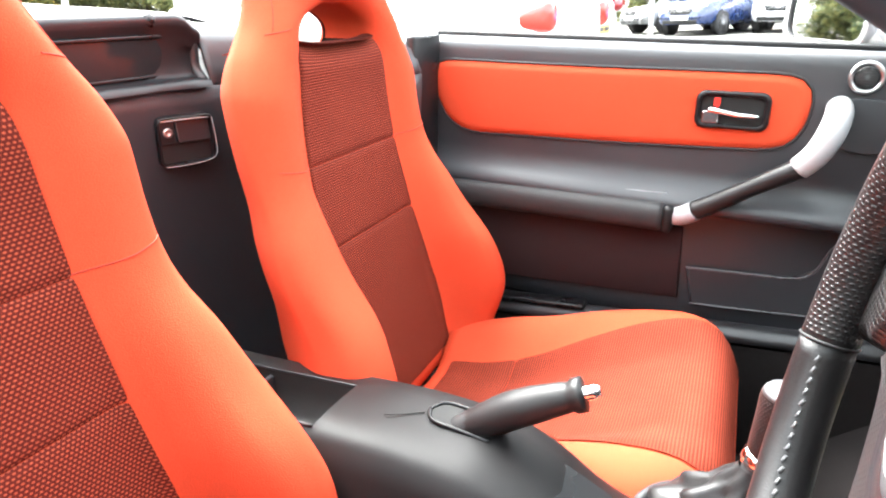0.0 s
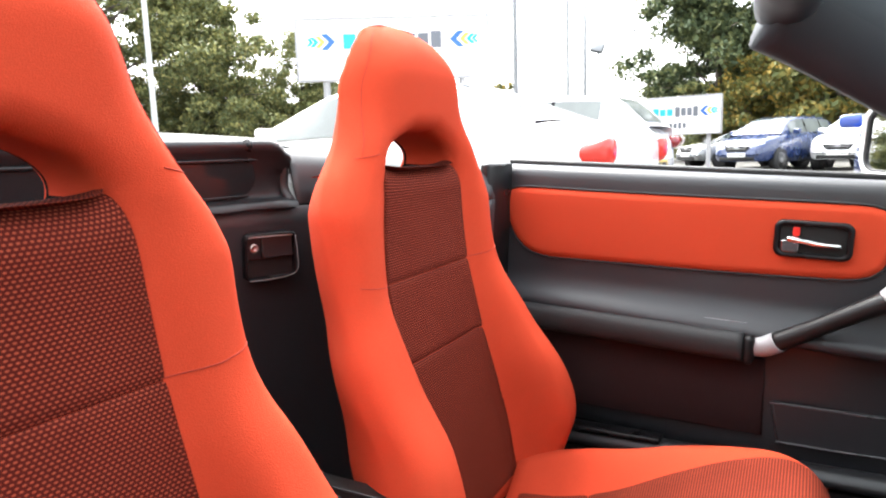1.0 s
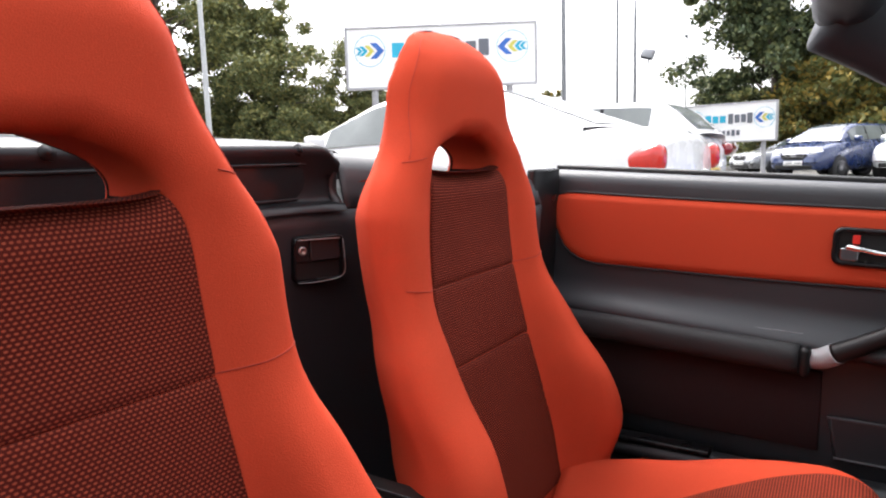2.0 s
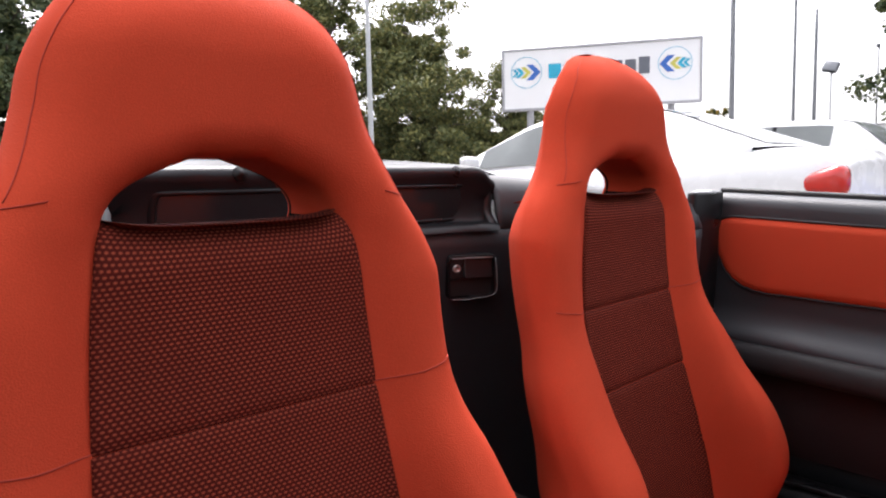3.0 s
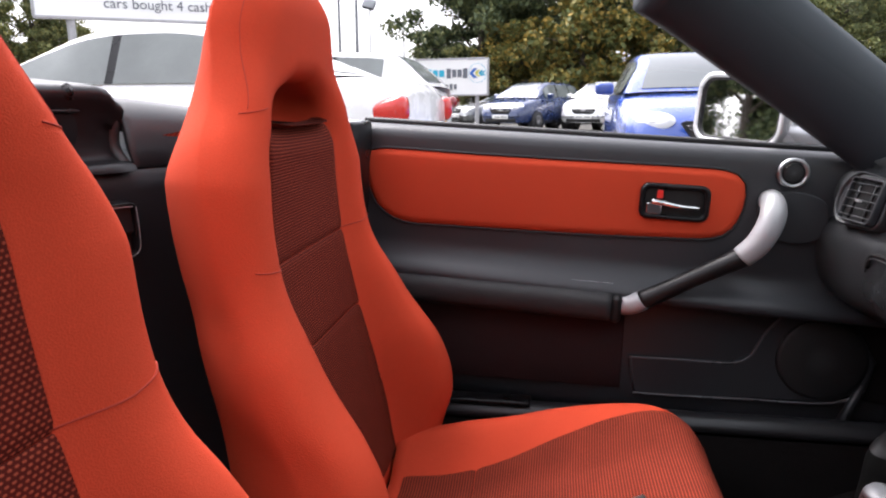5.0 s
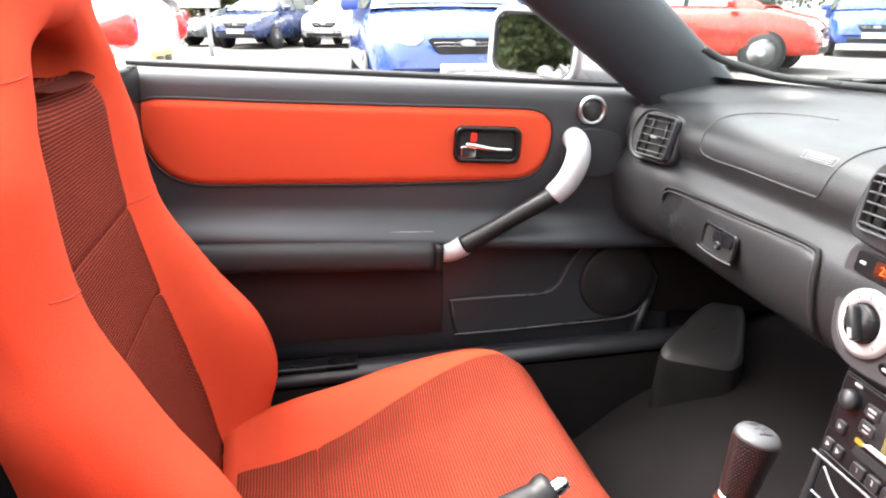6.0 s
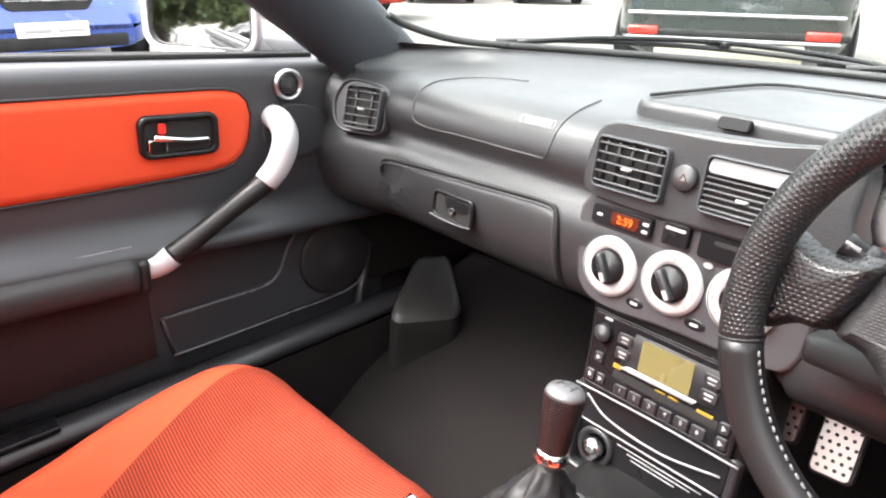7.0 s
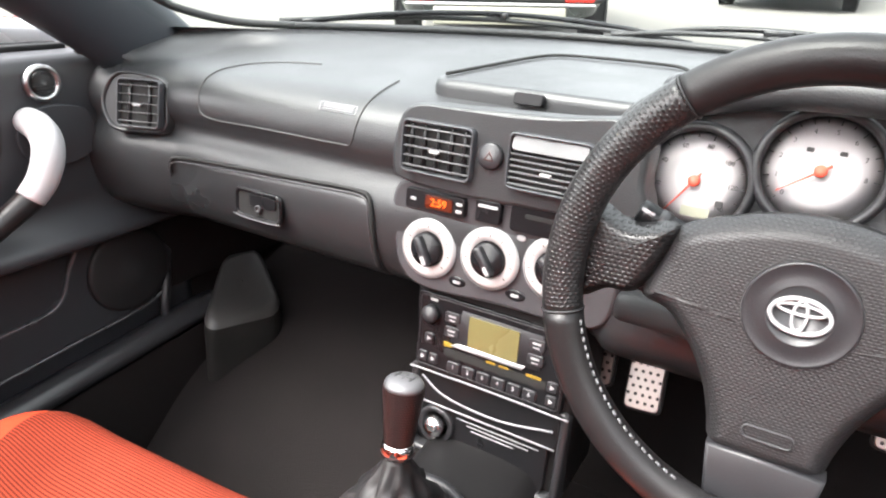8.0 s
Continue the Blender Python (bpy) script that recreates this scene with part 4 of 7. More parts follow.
def puffed(outline, m, height, rings=7, roll=0.02, uv=True):
    """A padded panel: the outline drawn in evenly in steps and rising to a soft crown."""
    o = np.array(outline)
    c = o.mean(0)
    tan = np.roll(o, -1, 0) - np.roll(o, 1, 0)
    for _ in range(3):
        tan = (np.roll(tan, -1, 0) + 2 * tan + np.roll(tan, 1, 0)) / 4
    inn = np.stack([-tan[:, 1], tan[:, 0]], 1)
    inn /= np.linalg.norm(inn, axis=1, keepdims=True) + 1e-12
    if ((c - o) * inn).sum() < 0:
        inn = -inn
    P, UV = [], []
    for t in np.linspace(0, 1, rings):
        ring = o + inn * roll * t
        zz_ = height * math.sin(t * math.pi / 2) ** 0.8
        P.append([m @ Vector((*p, zz_)) for p in ring]); UV.append(ring)
    last = o + inn * roll
    for f in (0.7, 0.35, 0.0):
        ring = c + (last - c) * f
        P.append([m @ Vector((*p, height * (1.0 + 0.06 * (1 - f)))) for p in ring]); UV.append(ring)
    return grid(np.array([[tuple(v) for v in r] for r in P]), cv=True, uv=np.array(UV))


ins = [(-0.162, 0.822), (-0.155, 0.843), (-0.130, 0.8555), (0.02, 0.8585), (0.20, 0.8625), (0.38, 0.8675), (0.456, 0.867), (0.484, 0.848), (0.487, 0.815), (0.475, 0.777), (0.446, 0.757), (0.38, 0.7495), (0.20, 0.7385), (0.0, 0.7300), (-0.085, 0.7285), (-0.125, 0.748), (-0.150, 0.785)]
ins = closed_smooth([(x - 0.16 + (0.006 if x > 0.44 else -0.007 if x < -0.12 else 0.0), z - 0.80 + (0.006 if z > 0.84 else 0.0)) for x, z in ins])
area = sum(a[0] * b[1] - b[0] * a[1] for a, b in zip(ins, ins[1:] + ins[:1]))
if area < 0:
    ins = ins[::-1]
DMI = axes((0.16, 0.6565, 0.80), (1, 0, 0), (0, 0, 1))     # normal towards the cabin
part("insert", puffed(ins, DMI, 0.009, roll=0.016), DOORCLOTH, door, "orange-red cloth insert")
part("insert_piping", tube([DMI @ Vector((p[0], p[1], 0.003)) for p in ins], 0.0022, 72, 8, closed=True, smoothed=False), RUBBER, door)
# opening handle in its bowl
HM = axes((0.381, 0.6440, 0.8135), (1, 0, 0.02), (-0.02, 0, 1))
hb = rrect(0.112, 0.060, 0.014)
hand = part("opening_handle", plate(hb, HM, 0.007, 0.003, 0.012, hole=rrect(0.094, 0.044, 0.009)), GLOSS, door, "gloss black handle bowl with chrome lever")
# Near-black sheet: the bowl's inner shade is put into its colour.
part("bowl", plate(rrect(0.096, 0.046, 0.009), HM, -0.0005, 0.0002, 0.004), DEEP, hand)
part("lever", tube([HM @ Vector(p) for p in ((-0.036, 0.000, 0.004), (-0.018, -0.002, 0.007), (0.010, -0.006, 0.008), (0.040, -0.007, 0.006))], lambda t: 0.0048 - 0.0012 * t, 20, 12), CHROME, hand, "chrome pull lever")
part("lever_root", plate(rrect(0.026, 0.020, 0.004), HM @ Matrix.Translation((-0.032, -0.012, 0)), 0.006, 0.002), CHROME, hand)
part("lock_slide", plate(rrect(0.010, 0.014, 0.002), HM @ Matrix.Translation((-0.024, 0.012, 0)), 0.005, 0.001), mat("signal_red", (0.75, 0.03, 0.02), 0.4, bump=0), hand, "red lock marker")
# tweeter
TM = axes((0.556, 0.6535, 0.877), (1, 0, 0), (0, 0, 1))
tw = part("tweeter", lathe([(0.0245, 0.0), (0.0245, 0.006), (0.022, 0.009), (0.018, 0.007), (0.0165, 0.004)], TM, 36, cap=False), SATINCHROME, door, "satin chrome tweeter ring")
part("grille", lathe([(0.0170, 0.003), (0.012, 0.006), (0.006, 0.0072), (0.0, 0.0075)], TM, 28), RUBBER, tw)
for k in range(-4, 5):
    half = math.sqrt(max(0, 0.016 ** 2 - (k * 0.0036) ** 2))
    part("grille_bar", rbox((0, 0, 0), (2 * half, 0.0011, 0.0016), 0.0004), SATIN, tw).matrix_basis = TM @ Matrix.Translation((0, k * 0.0036, 0.0066 - 0.0000)) @ pose(0, 0, 0)
# grab handle
part("handle_mount", plate(closed_smooth([(0.062, 0.0), (0.050, 0.034), (0.0, 0.044), (-0.038, 0.030), (-0.048, 0.0), (-0.030, -0.030), (0.02, -0.040), (0.055, -0.026)], 40), axes((0.560, 0.656, 0.803), (1, 0, 0), (0, 0, 1)), 0.005, 0.002), BLACK, door, "round moulded mount")
grab = part("grab_handle", tube([(0.318, 0.636, 0.628), (0.332, 0.630, 0.632), (0.346, 0.626, 0.640), (0.352, 0.624, 0.645)], lambda t: 0.0175, 16, 18), SILVER, door, "silver and leather angled grab handle")
part("upper_arm", tube([(0.492, 0.608, 0.740), (0.510, 0.604, 0.763), (0.522, 0.604, 0.790), (0.528, 0.612, 0.812), (0.530, 0.632, 0.826), (0.530, 0.655, 0.830)], lambda t: 0.0185 + 0.0015 * math.sin(t * 3.1), 32, 18), SILVER, grab, "silver upper arm")
part("grip", tube([(0.350, 0.6245, 0.6435), (0.385, 0.620, 0.667), (0.44, 0.614, 0.705), (0.494, 0.608, 0.741)], lambda t: 0.0168 - 0.0022 * math.sin(t * 3.14), 32, 18), LEATHER, grab, "black leather grip")
# armrest
def armrest():
    P, UV = [], []
    for x in np.linspace(-0.125, 0.300, 40):
        e = 1 - 0.5 * float(drop(min(x + 0.125, 9), 0.02)) / 0.02
        ring = []
        for k in range(24):
            a = 2 * math.pi * k / 24
            ca, sa = math.cos(a), math.sin(a)
            ry = 0.040 * abs(ca) ** 0.7 * (1 if ca > 0 else -1)
            rz = 0.028 * abs(sa) ** 0.7 * (1 if sa > 0 else -1)
            ring.append((x, 0.650 + ry * e, 0.618 + rz * e + 0.030 * (x - 0.1)))
        P.append(ring); UV.append([(k * 0.009, x) for k in range(24)])
    return grid(np.array(P), cv=True, uv=np.array(UV), caps=True)


arm = part("armrest", armrest(), WEAVE, door, "padded woven-grain armrest")
part("end_band", rbox((0.309, 0.648, 0.623), (0.018, 0.072, 0.050), 0.008), LEATHER, arm)
part("top_pad", tube([(-0.10, 0.640, 0.6450), (0.10, 0.640, 0.6520), (0.30, 0.640, 0.6590), (0.322, 0.650, 0.6605)], 0.0055, 30, 8), LEATHER, arm)
part("stitch_line", tube([(-0.11, 0.6362, 0.6498), (0.10, 0.6362, 0.6568), (0.30, 0.6362, 0.6638)], 0.0009, 30, 6), PALEEDGE, arm, "pale stitched edge")
part("lower_trim", plate([(-0.166, 0.415), (0.338, 0.452), (0.330, 0.590), (-0.166, 0.590)], axes((0, 0.6955, 0), (1, 0, 0), (0, 0, 1)), 0.008, 0.003), MAROON, door, "dark maroon cloth lower panel")
pk = [(0.345, 0.516), (0.44, 0.524), (0.525, 0.532), (0.552, 0.552), (0.568, 0.592), (0.590, 0.628), (0.640, 0.636), (0.710, 0.622), (0.752, 0.565), (0.742, 0.515), (0.695, 0.483), (0.56, 0.467), (0.45, 0.455), (0.362, 0.447)]
pocket = part("map_pocket", plate(pk[::-1], axes((0, 0.7005, 0), (1, 0, 0), (0, 0, 1)), 0.014, 0.006), BLACK, door, "moulded map pocket with speaker grille")
for lo, hi in ((0, 6), (9, 14)):
    part("pocket_lip", tube([(x, 0.687, z) for x, z in pk[lo:hi]], 0.0024, 30, 8), DULLEDGE, pocket)
part("speaker_grille", lathe([(0.074, 0.0), (0.072, 0.005), (0.066, 0.007), (0.03, 0.009), (0.0, 0.0095)], axes((0.665, 0.6865, 0.560), (1, 0, 0), (0, 0, 1)), 40), RUBBER, pocket)

# door mirror
mirror = thing("door_mirror", (0.52, 0.80, 0.92), "silver door mirror on the passenger door", "door mirror")
MMx = axes((0.492, 0.818, 0.972), (0.60, -0.80, 0.0), (0, 0, 1))
part("housing", puffed([(p[0] * 1.0, p[1]) for p in rrect(0.205, 0.130, 0.035, 8)][::-1], MMx @ pose(0, 0, 0.004, 0, 180, 0), 0.075, roll=0.055), PAINT, mirror, "silver painted housing")
part("bezel", plate(rrect(0.207, 0.132, 0.036, 8), MMx, 0.008, 0.003, 0.01, hole=rrect(0.182, 0.110, 0.026, 8)), PAINT, mirror)
part("mirror_glass", plate(rrect(0.184, 0.112, 0.026, 8), MMx, 0.001, 0.0005), MIRROR, mirror, "mirror glass")
part("glass_edge", tube([MMx @ Vector((p[0], p[1], 0.003)) for p in rrect(0.182, 0.110, 0.026, 8)], 0.0035, 36, 8, closed=True, smoothed=False), RUBBER, mirror, "black edge round the glass")
part("foot", rbox((0.60, 0.785, 0.925), (0.12, 0.09, 0.05), 0.016), PAINT, mirror)

# ---- driver's door: plain, behind the eye ----
dd = thing("driver_door", (0.24, -0.74, 0.42), "black grained driver's door panel", "car door")
part("door_panel", rbox((0.24, -0.755, 0.645), (0.96, 0.06, 0.52), 0.02), BLACK, dd)

# ---- windscreen frame ----
screen = thing("windscreen", (0.75, 0, 0.93), "curved windscreen in a dark trimmed frame", "windscreen")


def base_x(y):
    return lerp(np.abs(y), [0.0, 0.2, 0.35, 0.48, 0.56, 0.62, 0.66], [1.17, 1.13, 1.03, 0.90, 0.81, 0.74, 0.70])


PILLAR = mat("pillar_trim", (0.024, 0.029, 0.036), 0.52, spec=0.35, vary=0.1, fine=500, bump=0.1)
for sgn in (1, -1):
    part("pillar", tube([(0.79, sgn * 0.655, 0.868), (0.715, sgn * 0.652, 0.925), (0.60, sgn * 0.632, 1.000), (0.48, sgn * 0.602, 1.072), (0.37, sgn * 0.560, 1.135), (0.31, sgn * 0.525, 1.165)], lambda t: 0.066 + 0.010 * t, 30, 20, squash=0.55), PILLAR, screen, "dark trimmed windscreen pillar")
part("header", tube([(0.315, 0.56, 1.160), (0.33, 0.4, 1.180), (0.35, 0.0, 1.195), (0.33, -0.4, 1.180), (0.315, -0.56, 1.160)], 0.045, 30, 16), PILLAR, screen)
ys = np.linspace(-0.66, 0.66, 41)
P = []
for t in np.linspace(0, 1, 12):
    yb = ys * (1 - 0.16 * t)
    xb = base_x(ys) * (1 - t) + (0.36 - 0.03 * (ys / 0.66) ** 2) * t
    zb = 0.945 * (1 - t) + 1.19 * t - 0.02 * (ys / 0.66) ** 2 * t
    P.append(np.stack([xb, yb, zb], 1))
gl = part("glass", grid(np.array(P)), GLASS, screen, "clear windscreen glass")
gl.visible_shadow = False
yb = np.linspace(-0.51, 0.51, 41)
part("black_border", tube(np.stack([base_x(yb) + 0.006, yb, np.full(41, 0.951)], 1), 0.006, 60, 8), RUBBER, screen, "black ceramic edge")
for sgn in (1, -1):
    part("black_border", tube([(float(base_x(0.50)) + 0.006, sgn * 0.50, 0.951), (float(base_x(0.56)) + 0.002, sgn * 0.56, 0.955), (0.745, sgn * 0.597, 0.972), (0.71, sgn * 0.607, 0.988)], 0.006, 40, 8), RUBBER, screen, "black ceramic edge")

for k, (off, lab) in enumerate(((0.0, "black wiper lying at the foot of the screen"), (-0.44, "second black wiper lying beside the first"))):
    wip = thing("wiper", (1.15, 0.25 + off, 0.945), lab, "wiper", "wipers")
    line = [(y + off, float(base_x(y + off)) + dx, z) for y, dx, z in ((0.53, 0.035, 0.957), (0.42, 0.050, 0.966), (0.28, 0.060, 0.968), (0.12, 0.065, 0.962), (0.00, 0.060, 0.953))]
    part("blade", tube([(x, y, z) for y, x, z in line], 0.0042, 30, 8), RUBBER, wip)
    part("arm", tube([(x + 0.02, y - 0.03, z + 0.010 * math.sin(i_ * 0.9)) for i_, (y, x, z) in enumerate(line)], 0.0046, 30, 8), GLOSS, wip)
    part("clip", rbox((line[2][1] + 0.01, line[2][0], line[2][2] + 0.006), (0.02, 0.04, 0.012), 0.003), GLOSS, wip)
cowl = tagged(part("trim", grid(np.array([[(float(base_x(y)) + dx, float(y), z) for dx, z in ((0.0, 0.944), (0.03, 0.938), (0.10, 0.925), (0.18, 0.905), (0.24, 0.86))] for y in np.linspace(-0.64, 0.64, 40)]), flip=True), GLOSS), "black cowl below the windscreen", "cowl", kind="structure")

# ---- dashboard ----
dash = thing("dashboard", (0.75, 0.0, 0.62), "black soft-grain dashboard with vents, radio and silver dials", "dashboard")


def dash_face(y):
    return lerp(y, [-0.70, -0.50, -0.20, 0.20, 0.40, 0.50, 0.56, 0.61, 0.66], [0.02, 0.02, 0.0, 0.0, 0.0, 0.0, -0.012, -0.023, -0.028])


def dash_profile(y):
    xb = float(base_x(y))
    f = float(dash_face(y))
    pts = [(xb + 0.01, 0.945), (0.6 * xb + 0.4 * 0.80, 0.938), (min(0.82, xb - 0.03) + f, 0.922), (min(0.745, xb - 0.06) + f, 0.911), (0.690 + f, 0.901), (0.663 + f, 0.885), (0.652 + f, 0.862), (0.652 + f, 0.842),
           (0.660 + f, 0.829), (0.662 + f, 0.822), (0.656 + f, 0.812), (0.648 + f, 0.803), (0.641 + f, 0.788), (0.640 + f, 0.765), (0.646 + f, 0.735), (0.657 + f, 0.710), (0.674 + f, 0.690), (0.72 + f, 0.668), (0.84, 0.640), (0.98, 0.63)]
    std = smooth_path(pts, 84)
    low = smooth_path([(xb + 0.01, 0.945), (0.6 * xb + 0.4 * 0.80, 0.940), (0.83, 0.945), (0.785, 0.952), (0.750, 0.955), (0.738, 0.94), (0.737, 0.90), (0.737, 0.85), (0.735, 0.80), (0.72, 0.785), (0.69, 0.78), (0.665, 0.775), (0.650, 0.765), (0.641, 0.735), (0.644, 0.705), (0.665, 0.680), (0.72, 0.655), (0.84, 0.635), (0.98, 0.63)], 84)
    k = float(sstep(-y, 0.098, 0.118) * (1 - sstep(-y, 0.46, 0.50)))
    return std * (1 - k) + low * k


ys = np.linspace(0.662, -0.70, 110)
part("dash_panel", grid(np.array([[(x, y, z) for x, z in dash_profile(y)] for y in ys]), flip=True), DASH, dash, "soft-grain black dash top and face")
part("dash_end", rbox((0.84, 0.664, 0.78), (0.36, 0.02, 0.24), 0.008), DASH, dash)


def on_dash(points, n, lift=0.0):
    """A smooth line through the points, drawn onto the dash's surface."""
    out = []
    for x, y, z in smooth_path(points, n):
        prof = dash_profile(y)
        w = np.linspace(0, len(prof) - 1, 2600)
        prof = np.stack([np.interp(w, np.arange(len(prof)), prof[:, c]) for c in (0, 1)], 1)
        k = int(np.argmin((prof[:, 0] - x) ** 2 + (prof[:, 1] - z) ** 2))
        t = prof[min(k + 60, 2599)] - prof[max(k - 60, 0)]
        nx, nz = t[1], -t[0]
        r = math.hypot(nx, nz) + 1e-9
        out.append((prof[k][0] + lift * nx / r, y, prof[k][1] + lift * nz / r))
    return out


def FA(x, y, z, tilt=0.0, swing=0.0):
    """A frame on the dash that looks back into the cabin; its first axis runs towards the driver."""
    return axes((x, y, z), (swing, -1, 0), (math.sin(radians(tilt)), 0, math.cos(radians(tilt))))


VANE = mat("vane_plastic", (0.075, 0.075, 0.078), 0.32, vary=0.08, big=30, bump=0.0)


def vent(name, m, w, h, vanes, fins, closed=0.0):
    """An air vent: frame, a near-black sheet for the throat's shade, upright fins behind level vanes, and a small tab.
    """
    v = part(name, plate(rrect(w + 0.006, h + 0.006, 0.007), m, 0.0075, 0.002, 0.004, hole=rrect(w, h, 0.005)), BLACK, dash, "black air vent with level vanes")
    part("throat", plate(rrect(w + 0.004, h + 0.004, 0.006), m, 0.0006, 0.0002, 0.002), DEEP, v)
    for k in range(fins):
        q = part("fin", rbox((0, 0, 0), (0.0046, h * 0.96, 0.003), 0.0008, 1), GLOSS, v)
        q.matrix_basis = m @ Matrix.Translation((w * ((k + 0.5) / fins - 0.5), 0, 0.0024))
    top = h * closed
    for k in range(vanes):
        q = part("vane", rbox((0, 0, 0), (w * 0.99, 0.0014, 0.0034), 0.0006, 1), VANE, v)
        q.matrix_basis = m @ Matrix.Translation((0, (h - top) * ((k + 0.5) / vanes) - h / 2, 0.0058)) @ pose(0, 0, 0, 8, 0, 0)
    if closed:
        part("flap", plate(rrect(w * 0.97, top, 0.005), m @ Matrix.Translation((0, h / 2 - top / 2, 0.004)) @ pose(0, 0, 0, -20, 0, 0), 0.003, 0.001), VANE, v)
    q = part("tab", plate(rrect(0.012, 0.003, 0.0014), m @ Matrix.Translation((0, -0.002 - top * 0.4, 0.0075)), 0.003, 0.0012), GREYINK, v, "pale vent tab")
    return v


vent("air_vent", FA(0.630, 0.552, 0.853, 14, 0.34), 0.060, 0.060, 5, 2)
part("vent_pod", plate(closed_smooth([(0.042, 0.0), (0.040, 0.030), (0.0, 0.040), (-0.042, 0.038), (-0.062, 0.0), (-0.045, -0.038), (0.0, -0.041), (0.040, -0.036)][::-1], 64), FA(0.637, 0.560, 0.853, 14, 0.34), 0.004, 0.004, 0.03, hole=closed_smooth([(0.0375, 0.0), (0.0355, 0.026), (0.0, 0.036), (-0.038, 0.033), (-0.056, 0.0), (-0.040, -0.033), (0.0, -0.037), (0.0355, -0.032)][::-1], 64)), DASH, dash)
part("vent_recess", plate(closed_smooth([(0.040, 0.0), (0.038, 0.028), (0.0, 0.038), (-0.040, 0.036), (-0.059, 0.0), (-0.043, -0.036), (0.0, -0.039), (0.038, -0.034)][::-1], 64), FA(0.637, 0.560, 0.853, 14, 0.34), 0.0005, 0.0003, 0.02), SATIN, dash)
# passenger airbag lid and its mark
AB = [(0.668, 0.465, 0.899), (0.652, 0.462, 0.868), (0.6515, 0.445, 0.846), (0.6515, 0.34, 0.846), (0.6515, 0.22, 0.846), (0.6515, 0.205, 0.850), (0.656, 0.200, 0.872), (0.690, 0.198, 0.901), (0.745, 0.205, 0.910)]
part("airbag_joint", tube(on_dash(AB, 60, 0.0004), 0.0013, 60, 6, smoothed=False), INK, dash)
part("airbag_joint", tube(on_dash([(0.668, 0.465, 0.899), (0.70, 0.460, 0.905), (0.735, 0.440, 0.912), (0.76, 0.40, 0.915), (0.77, 0.35, 0.916)], 40, 0.0004), 0.0011, 40, 6, smoothed=False), INK, dash)
MK = FA(0.6615, 0.232, 0.8855, 34)
mk = part("safety_mark", plate(rrect(0.054, 0.011, 0.001), MK, 0.0005, 0.0002, hole=rrect(0.052, 0.0094, 0.001)), PALEEDGE, dash)
for k in range(3):
    part("mark_bar", plate(rrect(0.044, 0.0010, 0.0004), MK @ Matrix.Translation((0, 0.0028 - 0.0028 * k, 0)), 0.0006, 0.0002), PALEEDGE, mk)
# glovebox
GB = FA(0.6405, 0.345, 0.752, 3, -0.012)


def lid_sheet():
    """The lid as a sheet that follows the bowed face of the dash, a little proud of it, with turned-in edges."""
    rows = []
    for s in np.r_[0, 0.004, 0.009, 0.016, np.linspace(0.025, 0.975, 70), 0.984, 0.991, 0.996, 1]:
        y = 0.505 - 0.343 * s
        zt = 0.752 + float(lerp(s, [0, 0.23, 0.63, 0.88, 0.95, 0.985, 1], [0.030, 0.0345, 0.0415, 0.0455, 0.042, 0.034, 0.022]))
        prof = dash_profile(y)[44:]
        zs = np.linspace(zt, 0.684, 26)
        xs = np.interp(-zs, -prof[:, 1], prof[:, 0])
        e = np.minimum(zt - zs, 9) * 1.0
        edge = np.minimum(e, min(0.352 * (1 - s), 0.352 * s + 0.0004, 0.02))
        rows.append([(x - 0.0036 + 0.0050 * math.exp(-q / 0.0018), y, z) for x, z, q in zip(xs, zs, edge)])
    return grid(np.array(rows), flip=True)


glove = part("glovebox_lid", lid_sheet(), DASH, dash, "glovebox lid")
rim_line = [tuple(GB @ Vector((*p, 0.0))) for p in ((-0.166, 0.012), (-0.165, 0.026), (-0.152, 0.0325), (-0.10, 0.0360), (0.05, 0.0430), (0.15, 0.0475), (0.172, 0.043), (0.180, 0.025), (0.181, 0.0), (0.180, -0.04), (0.178, -0.066))]
part("lid_joint", tube(on_dash(rim_line, 70, 0.0030), 0.0027, 70, 8, smoothed=False), DEEP, glove)
part("lid_edge", tube(on_dash([(x, y + (0.004 if k > 6 else 0.0), z - (0.0055 if k < 8 else 0.0)) for k, (x, y, z) in enumerate(rim_line)], 70, 0.0042), 0.0012, 70, 6, smoothed=False), FASCIA, glove, "paler grey edge of the lid")
part("catch_bowl", plate(rrect(0.082, 0.040, 0.009), GB @ Matrix.Translation((0.004, -0.002, 0.006)), 0.004, 0.002, hole=rrect(0.072, 0.030, 0.006)), GLOSS, glove)
# Shade behind the catch, painted as a near-black sheet.
part("catch_back", plate(rrect(0.074, 0.032, 0.006), GB @ Matrix.Translation((0.004, -0.002, 0.0062)), 0.001, 0.0004), DEEP, glove)
part("catch_lip", tube([GB @ Vector(p) for p in ((-0.040, -0.020, 0.009), (-0.015, -0.0215, 0.0105), (0.02, -0.0215, 0.0105), (0.043, -0.020, 0.009))], 0.0012, 16, 8), DULLEDGE, glove)
part("catch_paddle", plate(rrect(0.046, 0.016, 0.004), GB @ Matrix.Translation((0.012, 0.004, 0.0066)), 0.003, 0.001), GLOSS, glove)
part("key_lock", lathe([(0.0055, 0), (0.0055, 0.0045), (0.003, 0.005), (0.002, 0.003)], GB @ Matrix.Translation((0.006, -0.006, 0.007)), 16), SATIN, glove)

